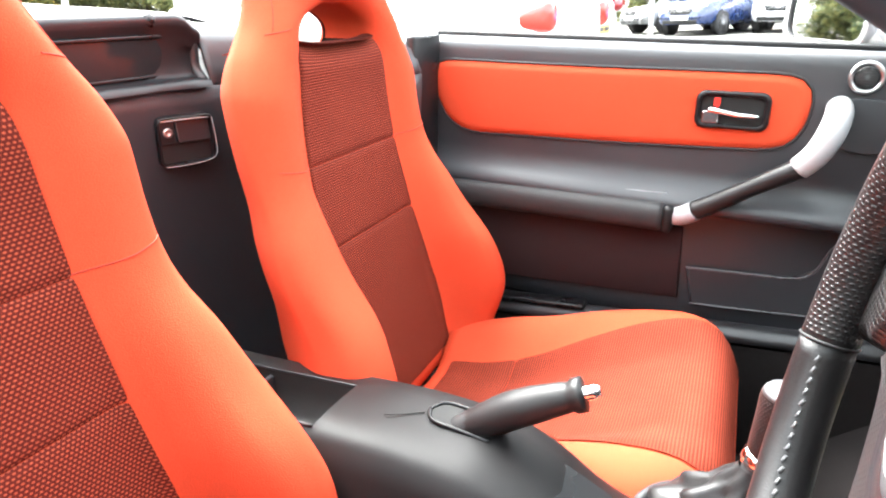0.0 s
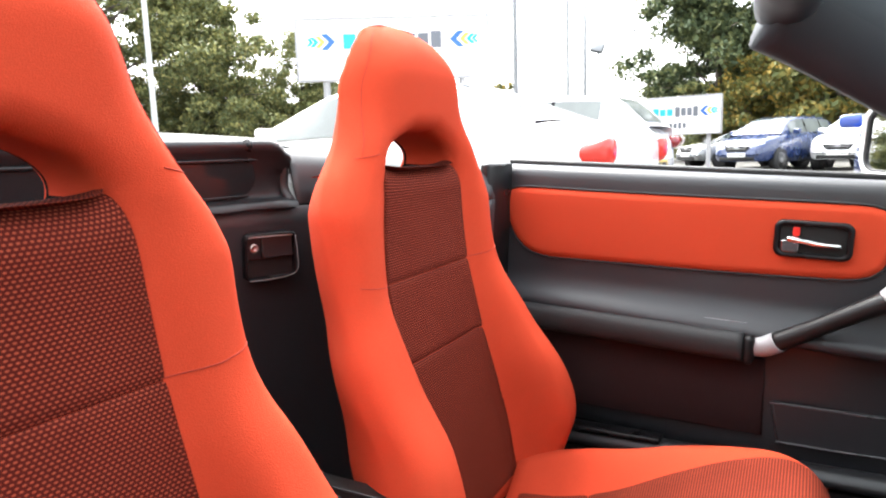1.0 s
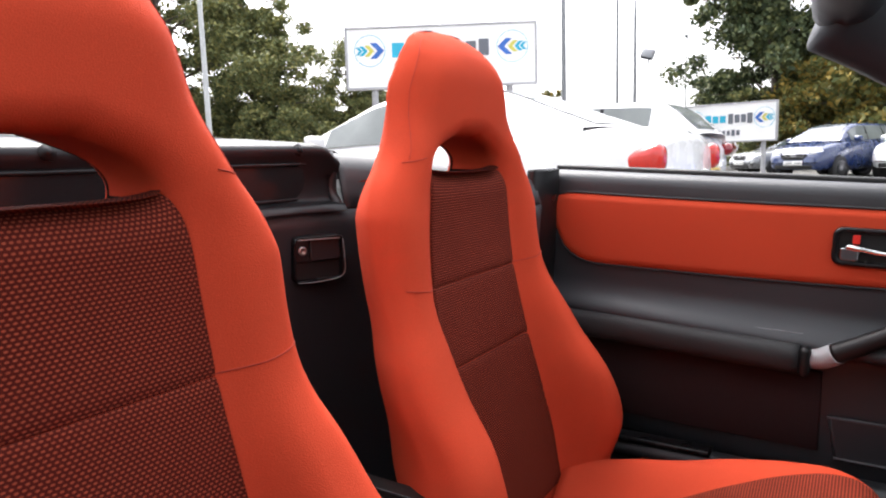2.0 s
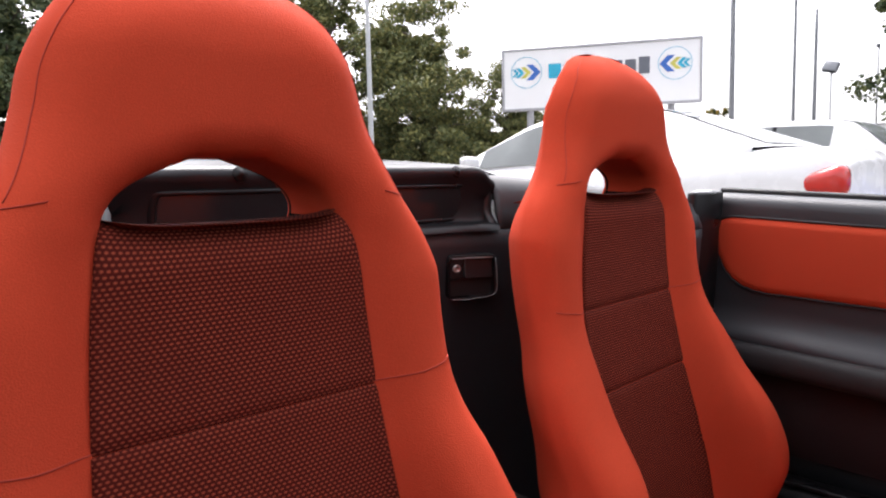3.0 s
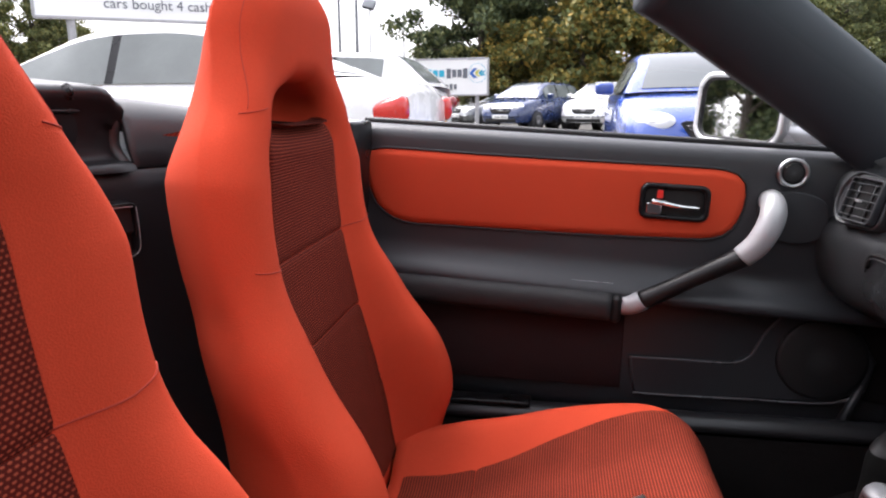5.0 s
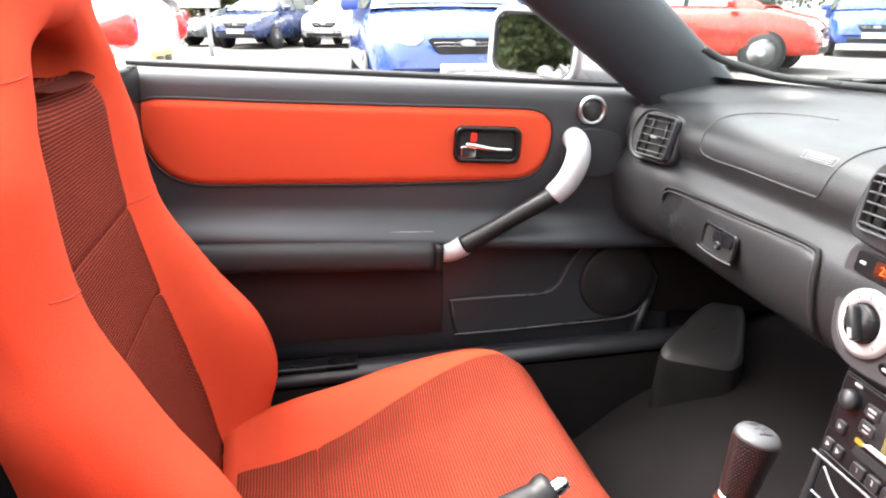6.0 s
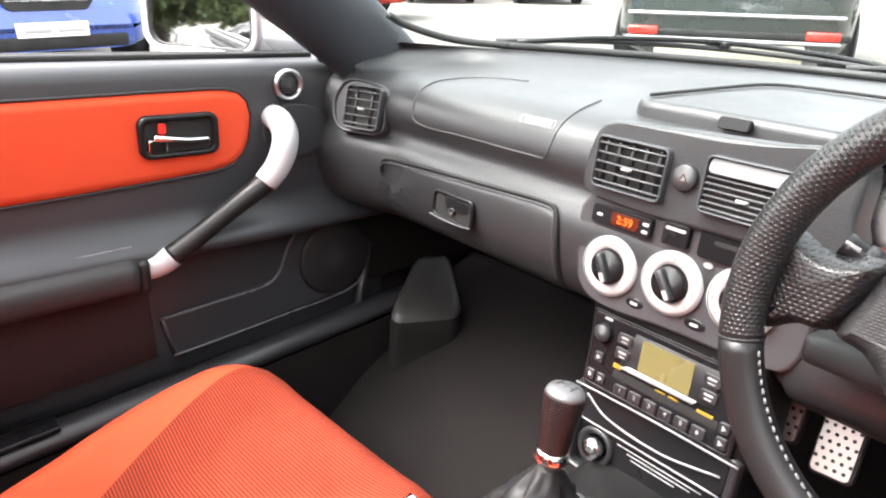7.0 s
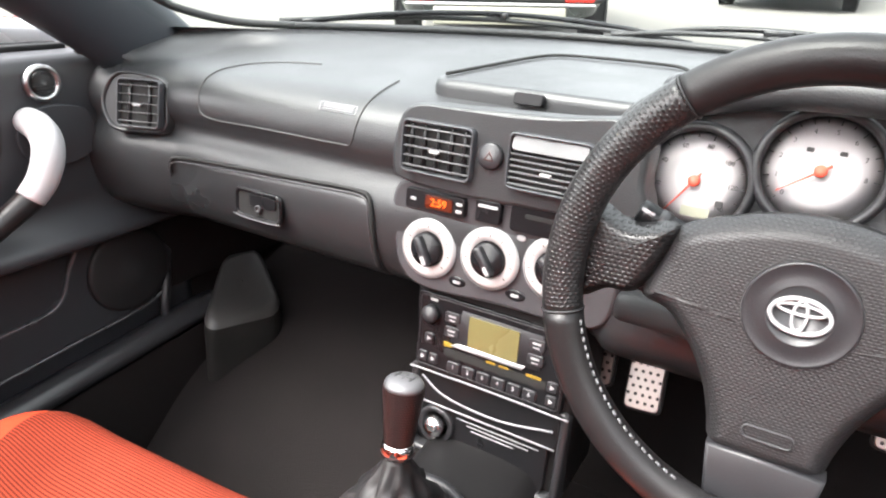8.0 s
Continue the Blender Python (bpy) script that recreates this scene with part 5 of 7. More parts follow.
# centre stack
up = part("vent_fascia", plate(closed_smooth([(-0.132, -0.030), (-0.128, 0.020), (-0.112, 0.042), (-0.06, 0.046), (0.05, 0.051), (0.13, 0.054), (0.14, 0.0), (0.138, -0.032), (0.0, -0.044), (-0.11, -0.040)][::-1], 60), FA(0.6505, 0.006, 0.864, 5), 0.012, 0.006, 0.03), DASH, dash, "vent fascia")
vent("air_vent", FA(0.6375, 0.079, 0.8655, 5), 0.080, 0.050, 5, 5)
vent("air_vent", FA(0.6375, -0.045, 0.8695, 5), 0.080, 0.050, 6, 0, 0.30)
part("hazard_switch", lathe([(0.0135, 0.0), (0.0135, 0.004), (0.0115, 0.0055), (0.0, 0.005)], FA(0.6385, 0.018, 0.869, 5), 28), SATIN, dash, "round hazard switch with red triangle")
part("hazard_mark", plate([(0.0, 0.006), (-0.006, -0.004), (0.006, -0.004)], FA(0.6332, 0.018, 0.869, 5), 0.0006, 0.0002, hole=[(0.0, 0.0035), (-0.0038, -0.0026), (0.0038, -0.0026)]), DIMRED, dash)
low = closed_smooth([(-0.132, 0.052), (-0.06, 0.056), (0.04, 0.060), (0.125, 0.064), (0.130, 0.0), (0.122, -0.045), (0.09, -0.055), (0.0, -0.058), (-0.085, -0.062), (-0.118, -0.050), (-0.130, -0.020)][::-1], 66)
part("heater_fascia", plate(low, FA(0.6515, 0.003, 0.7655, 4), 0.011, 0.005, 0.03), FASCIA, dash, "satin grey heater fascia")


def dial(y, z, turn):
    m = FA(0.6400, y, z, 4)
    d = part("heater_dial", lathe([(0.0325, 0.0), (0.0325, 0.004), (0.030, 0.0058), (0.0205, 0.0058), (0.0195, 0.002)], m, 44, cap=False), CREAM, dash, "cream-ringed heater dial with black knob")
    part("rim", lathe([(0.0338, -0.002), (0.0340, 0.0045), (0.0325, 0.0052)], m, 44, cap=False), GREYINK, d)
    part("knob", lathe([(0.0195, 0.001), (0.0190, 0.010), (0.0175, 0.0115), (0.0, 0.0115)], m, 32), GLOSS, d)
    part("grip", rbox((0, 0, 0), (0.009, 0.034, 0.012), 0.003), SATIN, d).matrix_basis = m @ pose(0, 0, 0.015, 0, 0, turn)
    part("pointer", rbox((0, 0, 0), (0.0045, 0.010, 0.001), 0.0003), WHITEP, d).matrix_basis = m @ pose(0, 0, 0.0212, 0, 0, turn) @ Matrix.Translation((0, -0.010, 0))
    for k in range(9):
        a = radians(-130 + 260 * k / 8)
        part("tick", rbox((0, 0, 0), (0.0010, 0.0036, 0.0005), 0.0001, 1), INK, d).matrix_basis = m @ pose(0, 0, 0.0061, 0, 0, math.degrees(-a)) @ Matrix.Translation((0, 0.0265, 0))
    return d


dial(0.086, 0.7530, 28)
dial(0.011, 0.7600, 35)
dial(-0.062, 0.7670, 40)
# clock, blank and switch row
CK = FA(0.6402, 0.081, 0.8075, 4)
clk = part("clock", plate(rrect(0.074, 0.0215, 0.004), CK, 0.004, 0.0015, 0.006), GLOSS, dash, "amber digital clock")
part("clock_window", plate(rrect(0.034, 0.014, 0.002), CK @ Matrix.Translation((0.006, 0, 0.004)), 0.0008, 0.0003), AMBERBACK, clk)
writing("2:59", CK @ Matrix.Translation((0.006, -0.0002, 0.0052)), 0.0118, ORANGE, clk, "digits", 0.0002)
for dx, dy in ((-0.026, 0.0), (0.031, 0.004), (0.031, -0.004)):
    part("clock_button", plate(rrect(0.007, 0.0032, 0.001), CK @ Matrix.Translation((dx, dy, 0.004)), 0.0012, 0.0004), GREYINK, clk)
part("blank_switch", plate(rrect(0.029, 0.0235, 0.003), FA(0.6402, 0.0165, 0.8105, 4), 0.004, 0.0015, 0.006), GLOSS, dash)
part("switch_line", plate(rrect(0.022, 0.0030, 0.001), FA(0.6365, 0.0165, 0.8165, 4), 0.0012, 0.0004), GREYINK, dash)
SL_ = FA(0.6402, -0.049, 0.8125, 4)
slot = part("slot_panel", plate(rrect(0.080, 0.0300, 0.004), SL_, 0.004, 0.0015, 0.006), GLOSS, dash)
part("slot", plate(rrect(0.060, 0.0045, 0.002), SL_ @ Matrix.Translation((0.006, 0.003, 0.004)), 0.0007, 0.0003), DEEP, slot)
for y, z, w in ((0.048, 0.7230, 0.022), (-0.022, 0.7270, 0.024)):
    b = part("oval_button", plate(ellipse(w, 0.0125, 28), FA(0.6404, y, z, 4), 0.004, 0.0018, 0.004), GLOSS, dash)
    part("button_mark", plate(rrect(0.009, 0.0032, 0.001), FA(0.6362, y, z, 4), 0.0005, 0.0002), GREYINK, b)
part("lamp_mark", plate(ellipse(0.010, 0.006, 20), FA(0.6402, -0.022, 0.7905, 4), 0.0015, 0.0005), GREYINK, dash)

# lower stack
part("stack_body", rbox((0.700, 0.006, 0.600), (0.10, 0.205, 0.240), 0.010), CONSOLE, dash, "black centre stack")
radio = thing("car_radio", (0.66, 0.006, 0.60), "black double-height car radio with olive display", "car radio")
RM = FA(0.6490, 0.0075, 0.6480, 3)
part("radio_face", plate(rrect(0.186, 0.096, 0.005), RM, 0.006, 0.002, 0.04), GLOSS, radio, "gloss black radio face")
part("face_line", plate(rrect(0.180, 0.090, 0.004), RM @ Matrix.Translation((0, 0, 0.006)), 0.0010, 0.0003, hole=rrect(0.178, 0.088, 0.004)), SATIN, radio)
part("display_surround", plate([(0.060, 0.036), (-0.038, 0.036), (-0.052, -0.006), (0.060, -0.006)], RM @ Matrix.Translation((0.004, 0.002, 0.006)), 0.0015, 0.0005), SATIN, radio)
part("display", plate(rrect(0.062, 0.037, 0.002), RM @ Matrix.Translation((0.0065, 0.0165, 0.0075)), 0.0012, 0.0004), LCD, radio, "olive liquid-crystal display")
part("silver_sill", plate([(-0.036, 0.0), (0.048, 0.0), (0.044, -0.0055), (-0.046, -0.0055)][::-1], RM @ Matrix.Translation((0.0, -0.0025, 0.0085)), 0.0010, 0.0004), SILVER, radio, "silver strip under the display")
part("volume_knob", lathe([(0.0105, 0), (0.0105, 0.007), (0.009, 0.009), (0, 0.009)], RM @ Matrix.Translation((-0.074, 0.024, 0.006)), 24), SATIN, radio)
part("power_mark", plate(rrect(0.010, 0.003, 0.001), RM @ Matrix.Translation((-0.072, 0.041, 0.0065)), 0.0006, 0.0002), GREYINK, radio)
for (bx, by) in ((-0.046, 0.026), (-0.046, 0.008), (0.058, 0.026), (0.058, 0.008)):
    b = part("side_button", plate(rrect(0.019, 0.013, 0.003), RM @ Matrix.Translation((bx, by, 0.006)), 0.0028, 0.001), SATIN, radio)
    part("button_print", plate(rrect(0.010, 0.0022, 0.0008), RM @ Matrix.Translation((bx, by + 0.002, 0.0089)), 0.0004, 0.0001), GREYINK, b)
    part("button_print", plate(rrect(0.008, 0.0014, 0.0005), RM @ Matrix.Translation((bx, by - 0.003, 0.0089)), 0.0004, 0.0001), GREYINK, b)
part("amber_mark", plate(rrect(0.011, 0.0055, 0.0015), RM @ Matrix.Translation((-0.050, -0.009, 0.0065)), 0.0008, 0.0003), YELLOWINK, radio)
part("amber_mark", plate(rrect(0.018, 0.0032, 0.001), RM @ Matrix.Translation((0.058, -0.0125, 0.0065)), 0.0008, 0.0003), YELLOWINK, radio)
for dx in (0.006, 0.022):
    part("amber_mark", plate(rrect(0.012, 0.0022, 0.0008), RM @ Matrix.Translation((dx, -0.0135, 0.0065)), 0.0008, 0.0003), YELLOWINK, radio)
part("tape_slot", plate(rrect(0.128, 0.010, 0.003), RM @ Matrix.Translation((0.010, -0.019, 0.006)), 0.0010, 0.0004), DEEP, radio)
for k in range(6):
    m = RM @ Matrix.Translation((-0.040 + 0.0192 * k, -0.0355, 0.006))
    b = part("preset_button", plate(rrect(0.0165, 0.0135, 0.003), m, 0.003, 0.0012), SATIN, radio, "numbered preset button")
    writing(str(k + 1), m @ Matrix.Translation((0, 0.001, 0.0032)), 0.0075, GREYINK, b, "number", 0.0002)
for bx, by in ((-0.075, -0.008), (-0.082, -0.033), (-0.068, -0.033), (0.081, -0.034), (0.081, -0.017)):
    b = part("small_button", plate(rrect(0.012, 0.013, 0.003), RM @ Matrix.Translation((bx, by, 0.006)), 0.0028, 0.001), SATIN, radio)
    part("button_print", plate([(-0.002, 0.003), (-0.002, -0.003), (0.003, 0.0)], RM @ Matrix.Translation((bx, by, 0.0089)), 0.0004, 0.0001), GREYINK, b)
part("stack_frame", plate(rrect(0.204, 0.120, 0.008), FA(0.6480, 0.0065, 0.5400, 6), 0.008, 0.003, 0.02, hole=rrect(0.184, 0.104, 0.006)), SATIN, dash, "satin lower surround")
part("frame_edge", tube([(0.639, 0.106, 0.597), (0.6395, 0.0, 0.5985), (0.639, -0.096, 0.598)], 0.0013, 20, 6), PALEEDGE, dash)
TR = FA(0.6500, 0.0065, 0.5720, 6)
part("tray_lid", plate(rrect(0.184, 0.040, 0.006), TR, 0.004, 0.002, 0.01), GLOSS, dash, "gloss black tray lid")
part("tray_edge", tube([TR @ Vector(p) for p in ((-0.086, 0.012, 0.006), (-0.05, -0.004, 0.009), (0.02, -0.008, 0.010), (0.086, 0.002, 0.007))], 0.0014, 24, 6), PALEEDGE, dash)
part("tray_edge", tube([TR @ Vector(p) for p in ((-0.090, -0.0205, 0.006), (0.0, -0.0205, 0.006), (0.090, -0.0205, 0.006))], 0.0013, 12, 6), PALEEDGE, dash)
AS = FA(0.6490, -0.012, 0.5180, 6)
part("ashtray_lid", plate(rrect(0.126, 0.058, 0.004), AS, 0.004, 0.002, 0.01), GLOSS, dash, "gloss black ashtray lid")
for k, (x0, x1, yy_) in enumerate(((-0.055, 0.052, 0.022), (-0.040, 0.040, 0.017), (-0.034, 0.022, 0.012))):
    part("lid_line", tube([AS @ Vector((x0, yy_, 0.0045)), AS @ Vector(((x0 + x1) / 2, yy_, 0.0047)), AS @ Vector((x1, yy_, 0.0045))], 0.0009, 10, 6), PALEEDGE, dash)
LG = FA(0.6460, 0.069, 0.5230, 6)
lig = part("lighter_socket", lathe([(0.0245, 0.0), (0.0245, 0.005), (0.021, 0.007), (0.017, 0.004), (0.015, 0.0)], LG, 32, cap=False), SATIN, dash, "cigar lighter with chrome plug")
part("plug", lathe([(0.0135, 0.0), (0.0130, 0.012), (0.0105, 0.016), (0.0, 0.0165)], LG, 28), CHROME, lig)
part("plug_mark", plate(rrect(0.008, 0.008, 0.001), LG @ Matrix.Translation((0, 0, 0.0164)), 0.0006, 0.0002), INK, lig)

# lidded box on the dash top
lid = part("top_box", plate([(x, y) for x, y in rrect(0.255, 0.270, 0.030, 6)], axes((0.840, 0.010, 0.912), (1, 0, 0.052), (0, 1, 0)), 0.020, 0.010, 0.04), DASH, dash, "lidded box on the dash top")
part("lid_joint", tube([(0.73, 0.128, 0.9295), (0.80, 0.118, 0.9330), (0.90, 0.100, 0.9385), (0.945, 0.080, 0.9405), (0.955, 0.03, 0.9412), (0.955, -0.05, 0.9412), (0.945, -0.085, 0.9405), (0.90, -0.105, 0.9385), (0.80, -0.118, 0.9330)], 0.0022, 70, 6), DEEP, lid)
part("lid_catch", plate(rrect(0.034, 0.013, 0.003), axes((0.7095, 0.013, 0.9165), (0, -1, 0), (0.25, 0, 1)), 0.006, 0.002), GLOSS, lid, "gloss black lid catch")

# instruments
cl = thing("instrument_cluster", (0.72, -0.24, 0.85), "instrument cluster with white-faced dials and red needles", "instrument cluster")
IM = axes((0.712, -0.245, 0.872), (0, -1, 0), (0.20, 0, 1))
part("binnacle", plate(closed_smooth([(-0.150, -0.06), (-0.150, 0.015), (-0.120, 0.052), (-0.05, 0.072), (0.03, 0.080), (0.12, 0.070), (0.19, 0.02), (0.19, -0.06), (0.02, -0.07)][::-1], 60), IM, 0.004, 0.002, 0.05), DASH, cl, "grey binnacle panel")
part("hood", tube([(0.70, -0.085, 0.880), (0.70, -0.12, 0.925), (0.70, -0.20, 0.950), (0.70, -0.28, 0.957), (0.70, -0.36, 0.948), (0.70, -0.44, 0.90)], 0.016, 40, 12), DASH, cl, "padded binnacle hood")


def gauge(u, v, r, labels, a0, a1, needle):
    m = IM @ Matrix.Translation((u, v, 0.004))
    g = part("gauge", lathe([(r + 0.010, -0.004), (r + 0.009, 0.010), (r + 0.004, 0.016), (r + 0.001, 0.012), (r, 0.0)], m, 48, cap=False), SATIN, cl, "white-faced gauge in a black rim")
    part("face", lathe([(r, 0.0), (r * 0.5, 0.0003), (0.0, 0.0005)], m, 40), WHITEP, g)
    n = len(labels)
    for k in range(n * 2 - 1):
        a = radians(a0 + (a1 - a0) * k / (2 * n - 2))
        part("tick", rbox((0, 0, 0), (0.0010, 0.0048 if k % 2 == 0 else 0.003, 0.0004), 0.0001, 1), INK, g).matrix_basis = m @ pose(0, 0, 0.0009, 0, 0, math.degrees(a) - 90) @ Matrix.Translation((0, r * 0.92, 0))
        if k % 2 == 0:
            t = labels[k // 2]
            if t:
                writing(t, m @ Matrix.Translation((r * 0.74 * math.cos(a), r * 0.74 * math.sin(a), 0.0009)), 0.0062, INK, g, "numeral", 0.0001)
    a = radians(needle)
    part("needle", tube([m @ Vector((-0.010 * math.cos(a), -0.010 * math.sin(a), 0.005)), m @ Vector((r * 0.4 * math.cos(a), r * 0.4 * math.sin(a), 0.005)), m @ Vector((r * 0.82 * math.cos(a), r * 0.82 * math.sin(a), 0.005))], lambda t: 0.0014 - 0.0009 * t, 10, 8), INKRED, g, "red needle")
    part("needle_hub", lathe([(0.0056, 0.001), (0.0054, 0.006), (0.004, 0.0072), (0, 0.0072)], m, 24), INKRED, g)
    return g, m


g1, m1 = gauge(-0.080, -0.010, 0.0465, ["0", "20", "40", "60", "80", "100", "120", "140"], 232, -40, 236)
part("odometer", plate(rrect(0.026, 0.0095, 0.001), m1 @ Matrix.Translation((0.006, -0.029, 0.0006)), 0.0006, 0.0002), ODO, g1)
part("reset_button", plate(rrect(0.007, 0.006, 0.001), m1 @ Matrix.Translation((0.026, -0.018, 0.0006)), 0.0016, 0.0004), INK, g1)
g2, m2 = gauge(0.021, 0.017, 0.0470, ["0", "1", "2", "3", "4", "5", "6", "7", "8"], 222, -4, 216)
for du in (-0.012, 0.014):
    part("warning_mark", plate(rrect(0.006, 0.004, 0.001), m2 @ Matrix.Translation((du, 0.017, 0.0006)), 0.0004, 0.0001), INK, g2)
gauge(0.122, -0.008, 0.030, ["", "", "", "", ""], 210, -30, 150)

# steering wheel and column
wheel = thing("steering_wheel", (0.52, -0.280, 0.826), "black perforated leather three-spoke steering wheel", "steering wheel")
WM = axes((0.510, -0.280, 0.834), (0, -1, 0), (0.13, 0, 0.99))


def rim_arc(a0, a1, r=0.0158, n=40):
    pts = [WM @ Vector((0.1645 * math.cos(radians(a)), 0.1645 * math.sin(radians(a)), 0.0)) for a in np.linspace(a0, a1, n)]
    return tube(pts, r, n, 18, smoothed=False)


part("rim", rim_arc(-13, 53), HOLES, wheel, "perforated leather rim section")
part("rim", rim_arc(127, 193), HOLES, wheel, "perforated leather rim section")
part("rim", rim_arc(53, 127), LEATHER, wheel, "smooth leather rim section")
part("rim", rim_arc(193, 347), LEATHER, wheel, "smooth leather rim section")
for a in (53, 127, 193, 347):
    c, s_ = math.cos(radians(a)), math.sin(radians(a))
    part("joint", tube([WM @ Vector(((0.1645 + 0.0160 * math.cos(b)) * c, (0.1645 + 0.0160 * math.cos(b)) * s_, 0.0160 * math.sin(b))) for b in np.linspace(0, 2 * math.pi, 24, endpoint=False)], 0.0010, 24, 6, closed=True, smoothed=False), RUBBER, wheel)


def stitches(a0, a1):
    bits = []
    for a in np.arange(a0, a1, 2.6):
        c, s_ = math.cos(radians(a)), math.sin(radians(a))
        c2, s2 = math.cos(radians(a + 1.5)), math.sin(radians(a + 1.5))
        bits.append(tube([WM @ Vector((0.1492 * c, 0.1492 * s_, 0.004)), WM @ Vector((0.1489 * c2, 0.1489 * s2, 0.0055))], 0.0011, 2, 6, smoothed=False))
    return join(*bits)


THREAD = mat("grey_thread", (0.085, 0.085, 0.09), 0.8, bump=0.0)
for a0, a1 in ((196, 250), (290, 344)):
    part("stitching", stitches(a0, a1), THREAD, wheel, "grey leather stitching")
half_pad = [(0.0, 0.064), (0.030, 0.061), (0.056, 0.054), (0.088, 0.041), (0.098, 0.018), (0.108, -0.010), (0.106, -0.020), (0.086, -0.026), (0.066, -0.048), (0.051, -0.074), (0.043, -0.098), (0.038, -0.116), (0.018, -0.119)]
pad = closed_smooth(half_pad + [(-x, y) for x, y in half_pad[:0:-1]], 96)
hubm = WM @ Matrix.Translation((-0.002, 0.0, -0.030))
part("horn_pad", puffed(pad, hubm, 0.018, roll=0.016), PADS, wheel, "embossed black horn pad")
part("pad_back", plate([(x * 0.97, y * 0.97) for x, y in pad], WM @ Matrix.Translation((0, 0, -0.060)), 0.032, 0.006), LEATHER, wheel)
part("hub_ring", lathe([(0.037, -0.001), (0.0362, 0.0022), (0.0345, 0.0012), (0.026, 0.0006), (0.0215, 0.0026), (0.0200, 0.0026), (0.0185, 0.0), (0.0, 0.0)], hubm @ Matrix.Translation((0.0, 0.0, 0.0192)), 44), SATIN, wheel, "round hub ring")
em = hubm @ Matrix.Translation((0.0, 0.0, 0.0194))
part("emblem", plate(ellipse(0.040, 0.027, 36), em, 0.004, 0.0012, hole=ellipse(0.034, 0.021, 36)), SILVER, wheel, "silver oval emblem")
part("emblem_bar", plate(ellipse(0.031, 0.009, 28), em @ Matrix.Translation((0, 0.0045, 0)), 0.0036, 0.001, hole=ellipse(0.026, 0.005, 28)), SILVER, wheel)
part("emblem_bar", plate(ellipse(0.011, 0.024, 28), em, 0.0036, 0.001, hole=ellipse(0.0065, 0.019, 28)), SILVER, wheel)
part("pad_mark", plate(rrect(0.034, 0.011, 0.004), hubm @ Matrix.Translation((0, -0.092, 0.0184)), 0.0016, 0.0006, hole=rrect(0.031, 0.008, 0.003)), SATIN, wheel)
for sgn in (-1, 1):
    part("spoke", puffed([(sgn * x, y) for x, y in closed_smooth([(0.091, 0.040), (0.125, 0.036), (0.156, 0.048), (0.164, 0.02), (0.158, -0.030), (0.135, -0.020), (0.111, -0.014)][::-1], 40)][::sgn], WM @ Matrix.Translation((0, 0, -0.028)), 0.020, roll=0.010), HOLES, wheel, "leather-covered spoke")
    part("spoke_core", plate([(sgn * x, y) for x, y in ((0.08, -0.020), (0.165, -0.010), (0.165, 0.036), (0.08, 0.036))][::sgn], WM @ Matrix.Translation((0, 0, -0.036)), 0.010, 0.003, 0.006), GLOSS, wheel)
part("spoke", plate([(-0.034, -0.160), (0.034, -0.160), (0.040, -0.112), (-0.040, -0.112)], WM @ Matrix.Translation((0, 0, -0.026)), 0.014, 0.004, 0.006), SATIN, wheel, "satin lower spoke")

col = thing("steering_column", (0.62, -0.28, 0.78), "black steering column shroud with stalks", "steering column")
part("shroud", tube([(0.535, -0.280, 0.815), (0.60, -0.280, 0.800), (0.70, -0.280, 0.780)], lambda t: 0.032 + 0.004 * t, 12, 20), RUBBER, col)
part("shroud_lower", rbox((0.62, -0.235, 0.772), (0.10, 0.190, 0.026), 0.008, turn=(0, 6, 0)), RUBBER, col)
for sgn in (1, -1):
    st = part("stalk", tube([(0.565, -0.280 + sgn * 0.045, 0.838), (0.560, -0.280 + sgn * 0.080, 0.852), (0.553, -0.280 + sgn * 0.125, 0.872)], lambda t: 0.006 + 0.004 * (t > 0.5), 16, 12), GLOSS, col, "black switch stalk")
    part("stalk_ring", tube([(0.5565, -0.280 + sgn * 0.104, 0.8625), (0.5552, -0.280 + sgn * 0.112, 0.866)], 0.0108, 3, 14, smoothed=False), SATIN, st)
    part("stalk_mark", tube([(0.5465, -0.280 + sgn * 0.112, 0.8720), (0.5455, -0.280 + sgn * 0.122, 0.8760)], 0.0016, 3, 6, smoothed=False), WHITEP, st)


def pedal(x, y, z, w, h, turn):
    p = thing("pedal", (x, y, z), "drilled brushed-metal pedal plate on a black arm", "pedal", "pedals")
    m = axes((x, y, z), (0, -1, 0), (0.45, 0, 1)) @ pose(0, 0, 0, 0, 0, turn)
    part("pedal_plate", plate(rrect(w, h, 0.006), m, 0.005, 0.0015), STEEL, p, "drilled brushed-metal plate")
    holes = []
    for i in range(11):
        for j in range(5 if i % 2 else 4):
            holes.append(plate(ellipse(0.0044, 0.0044, 10), m @ Matrix.Translation(((j - (2.0 if i % 2 else 1.5)) * 0.0088, (i - 5) * h / 11.8, 0.005)), 0.0004, 0.0001))
    part("studs", join(*holes), RUBBER, p, "rows of dark rubber studs")
    part("pedal_backing", plate(rrect(w + 0.006, h + 0.006, 0.008), m @ Matrix.Translation((0, 0, -0.008)), 0.008, 0.002), RUBBER, p)
    part("arm", tube([m @ Vector((0, 0.0, -0.012)), m @ Vector((0, 0.06, -0.03)), (x + 0.16, y, z + 0.16)], 0.009, 14, 10), GLOSS, p)
    return p


pedal(0.795, -0.139, 0.606, 0.040, 0.112, 4)
pedal(0.800, -0.076, 0.620, 0.040, 0.112, 4)
pedal(0.810, -0.398, 0.632, 0.040, 0.085, 0)

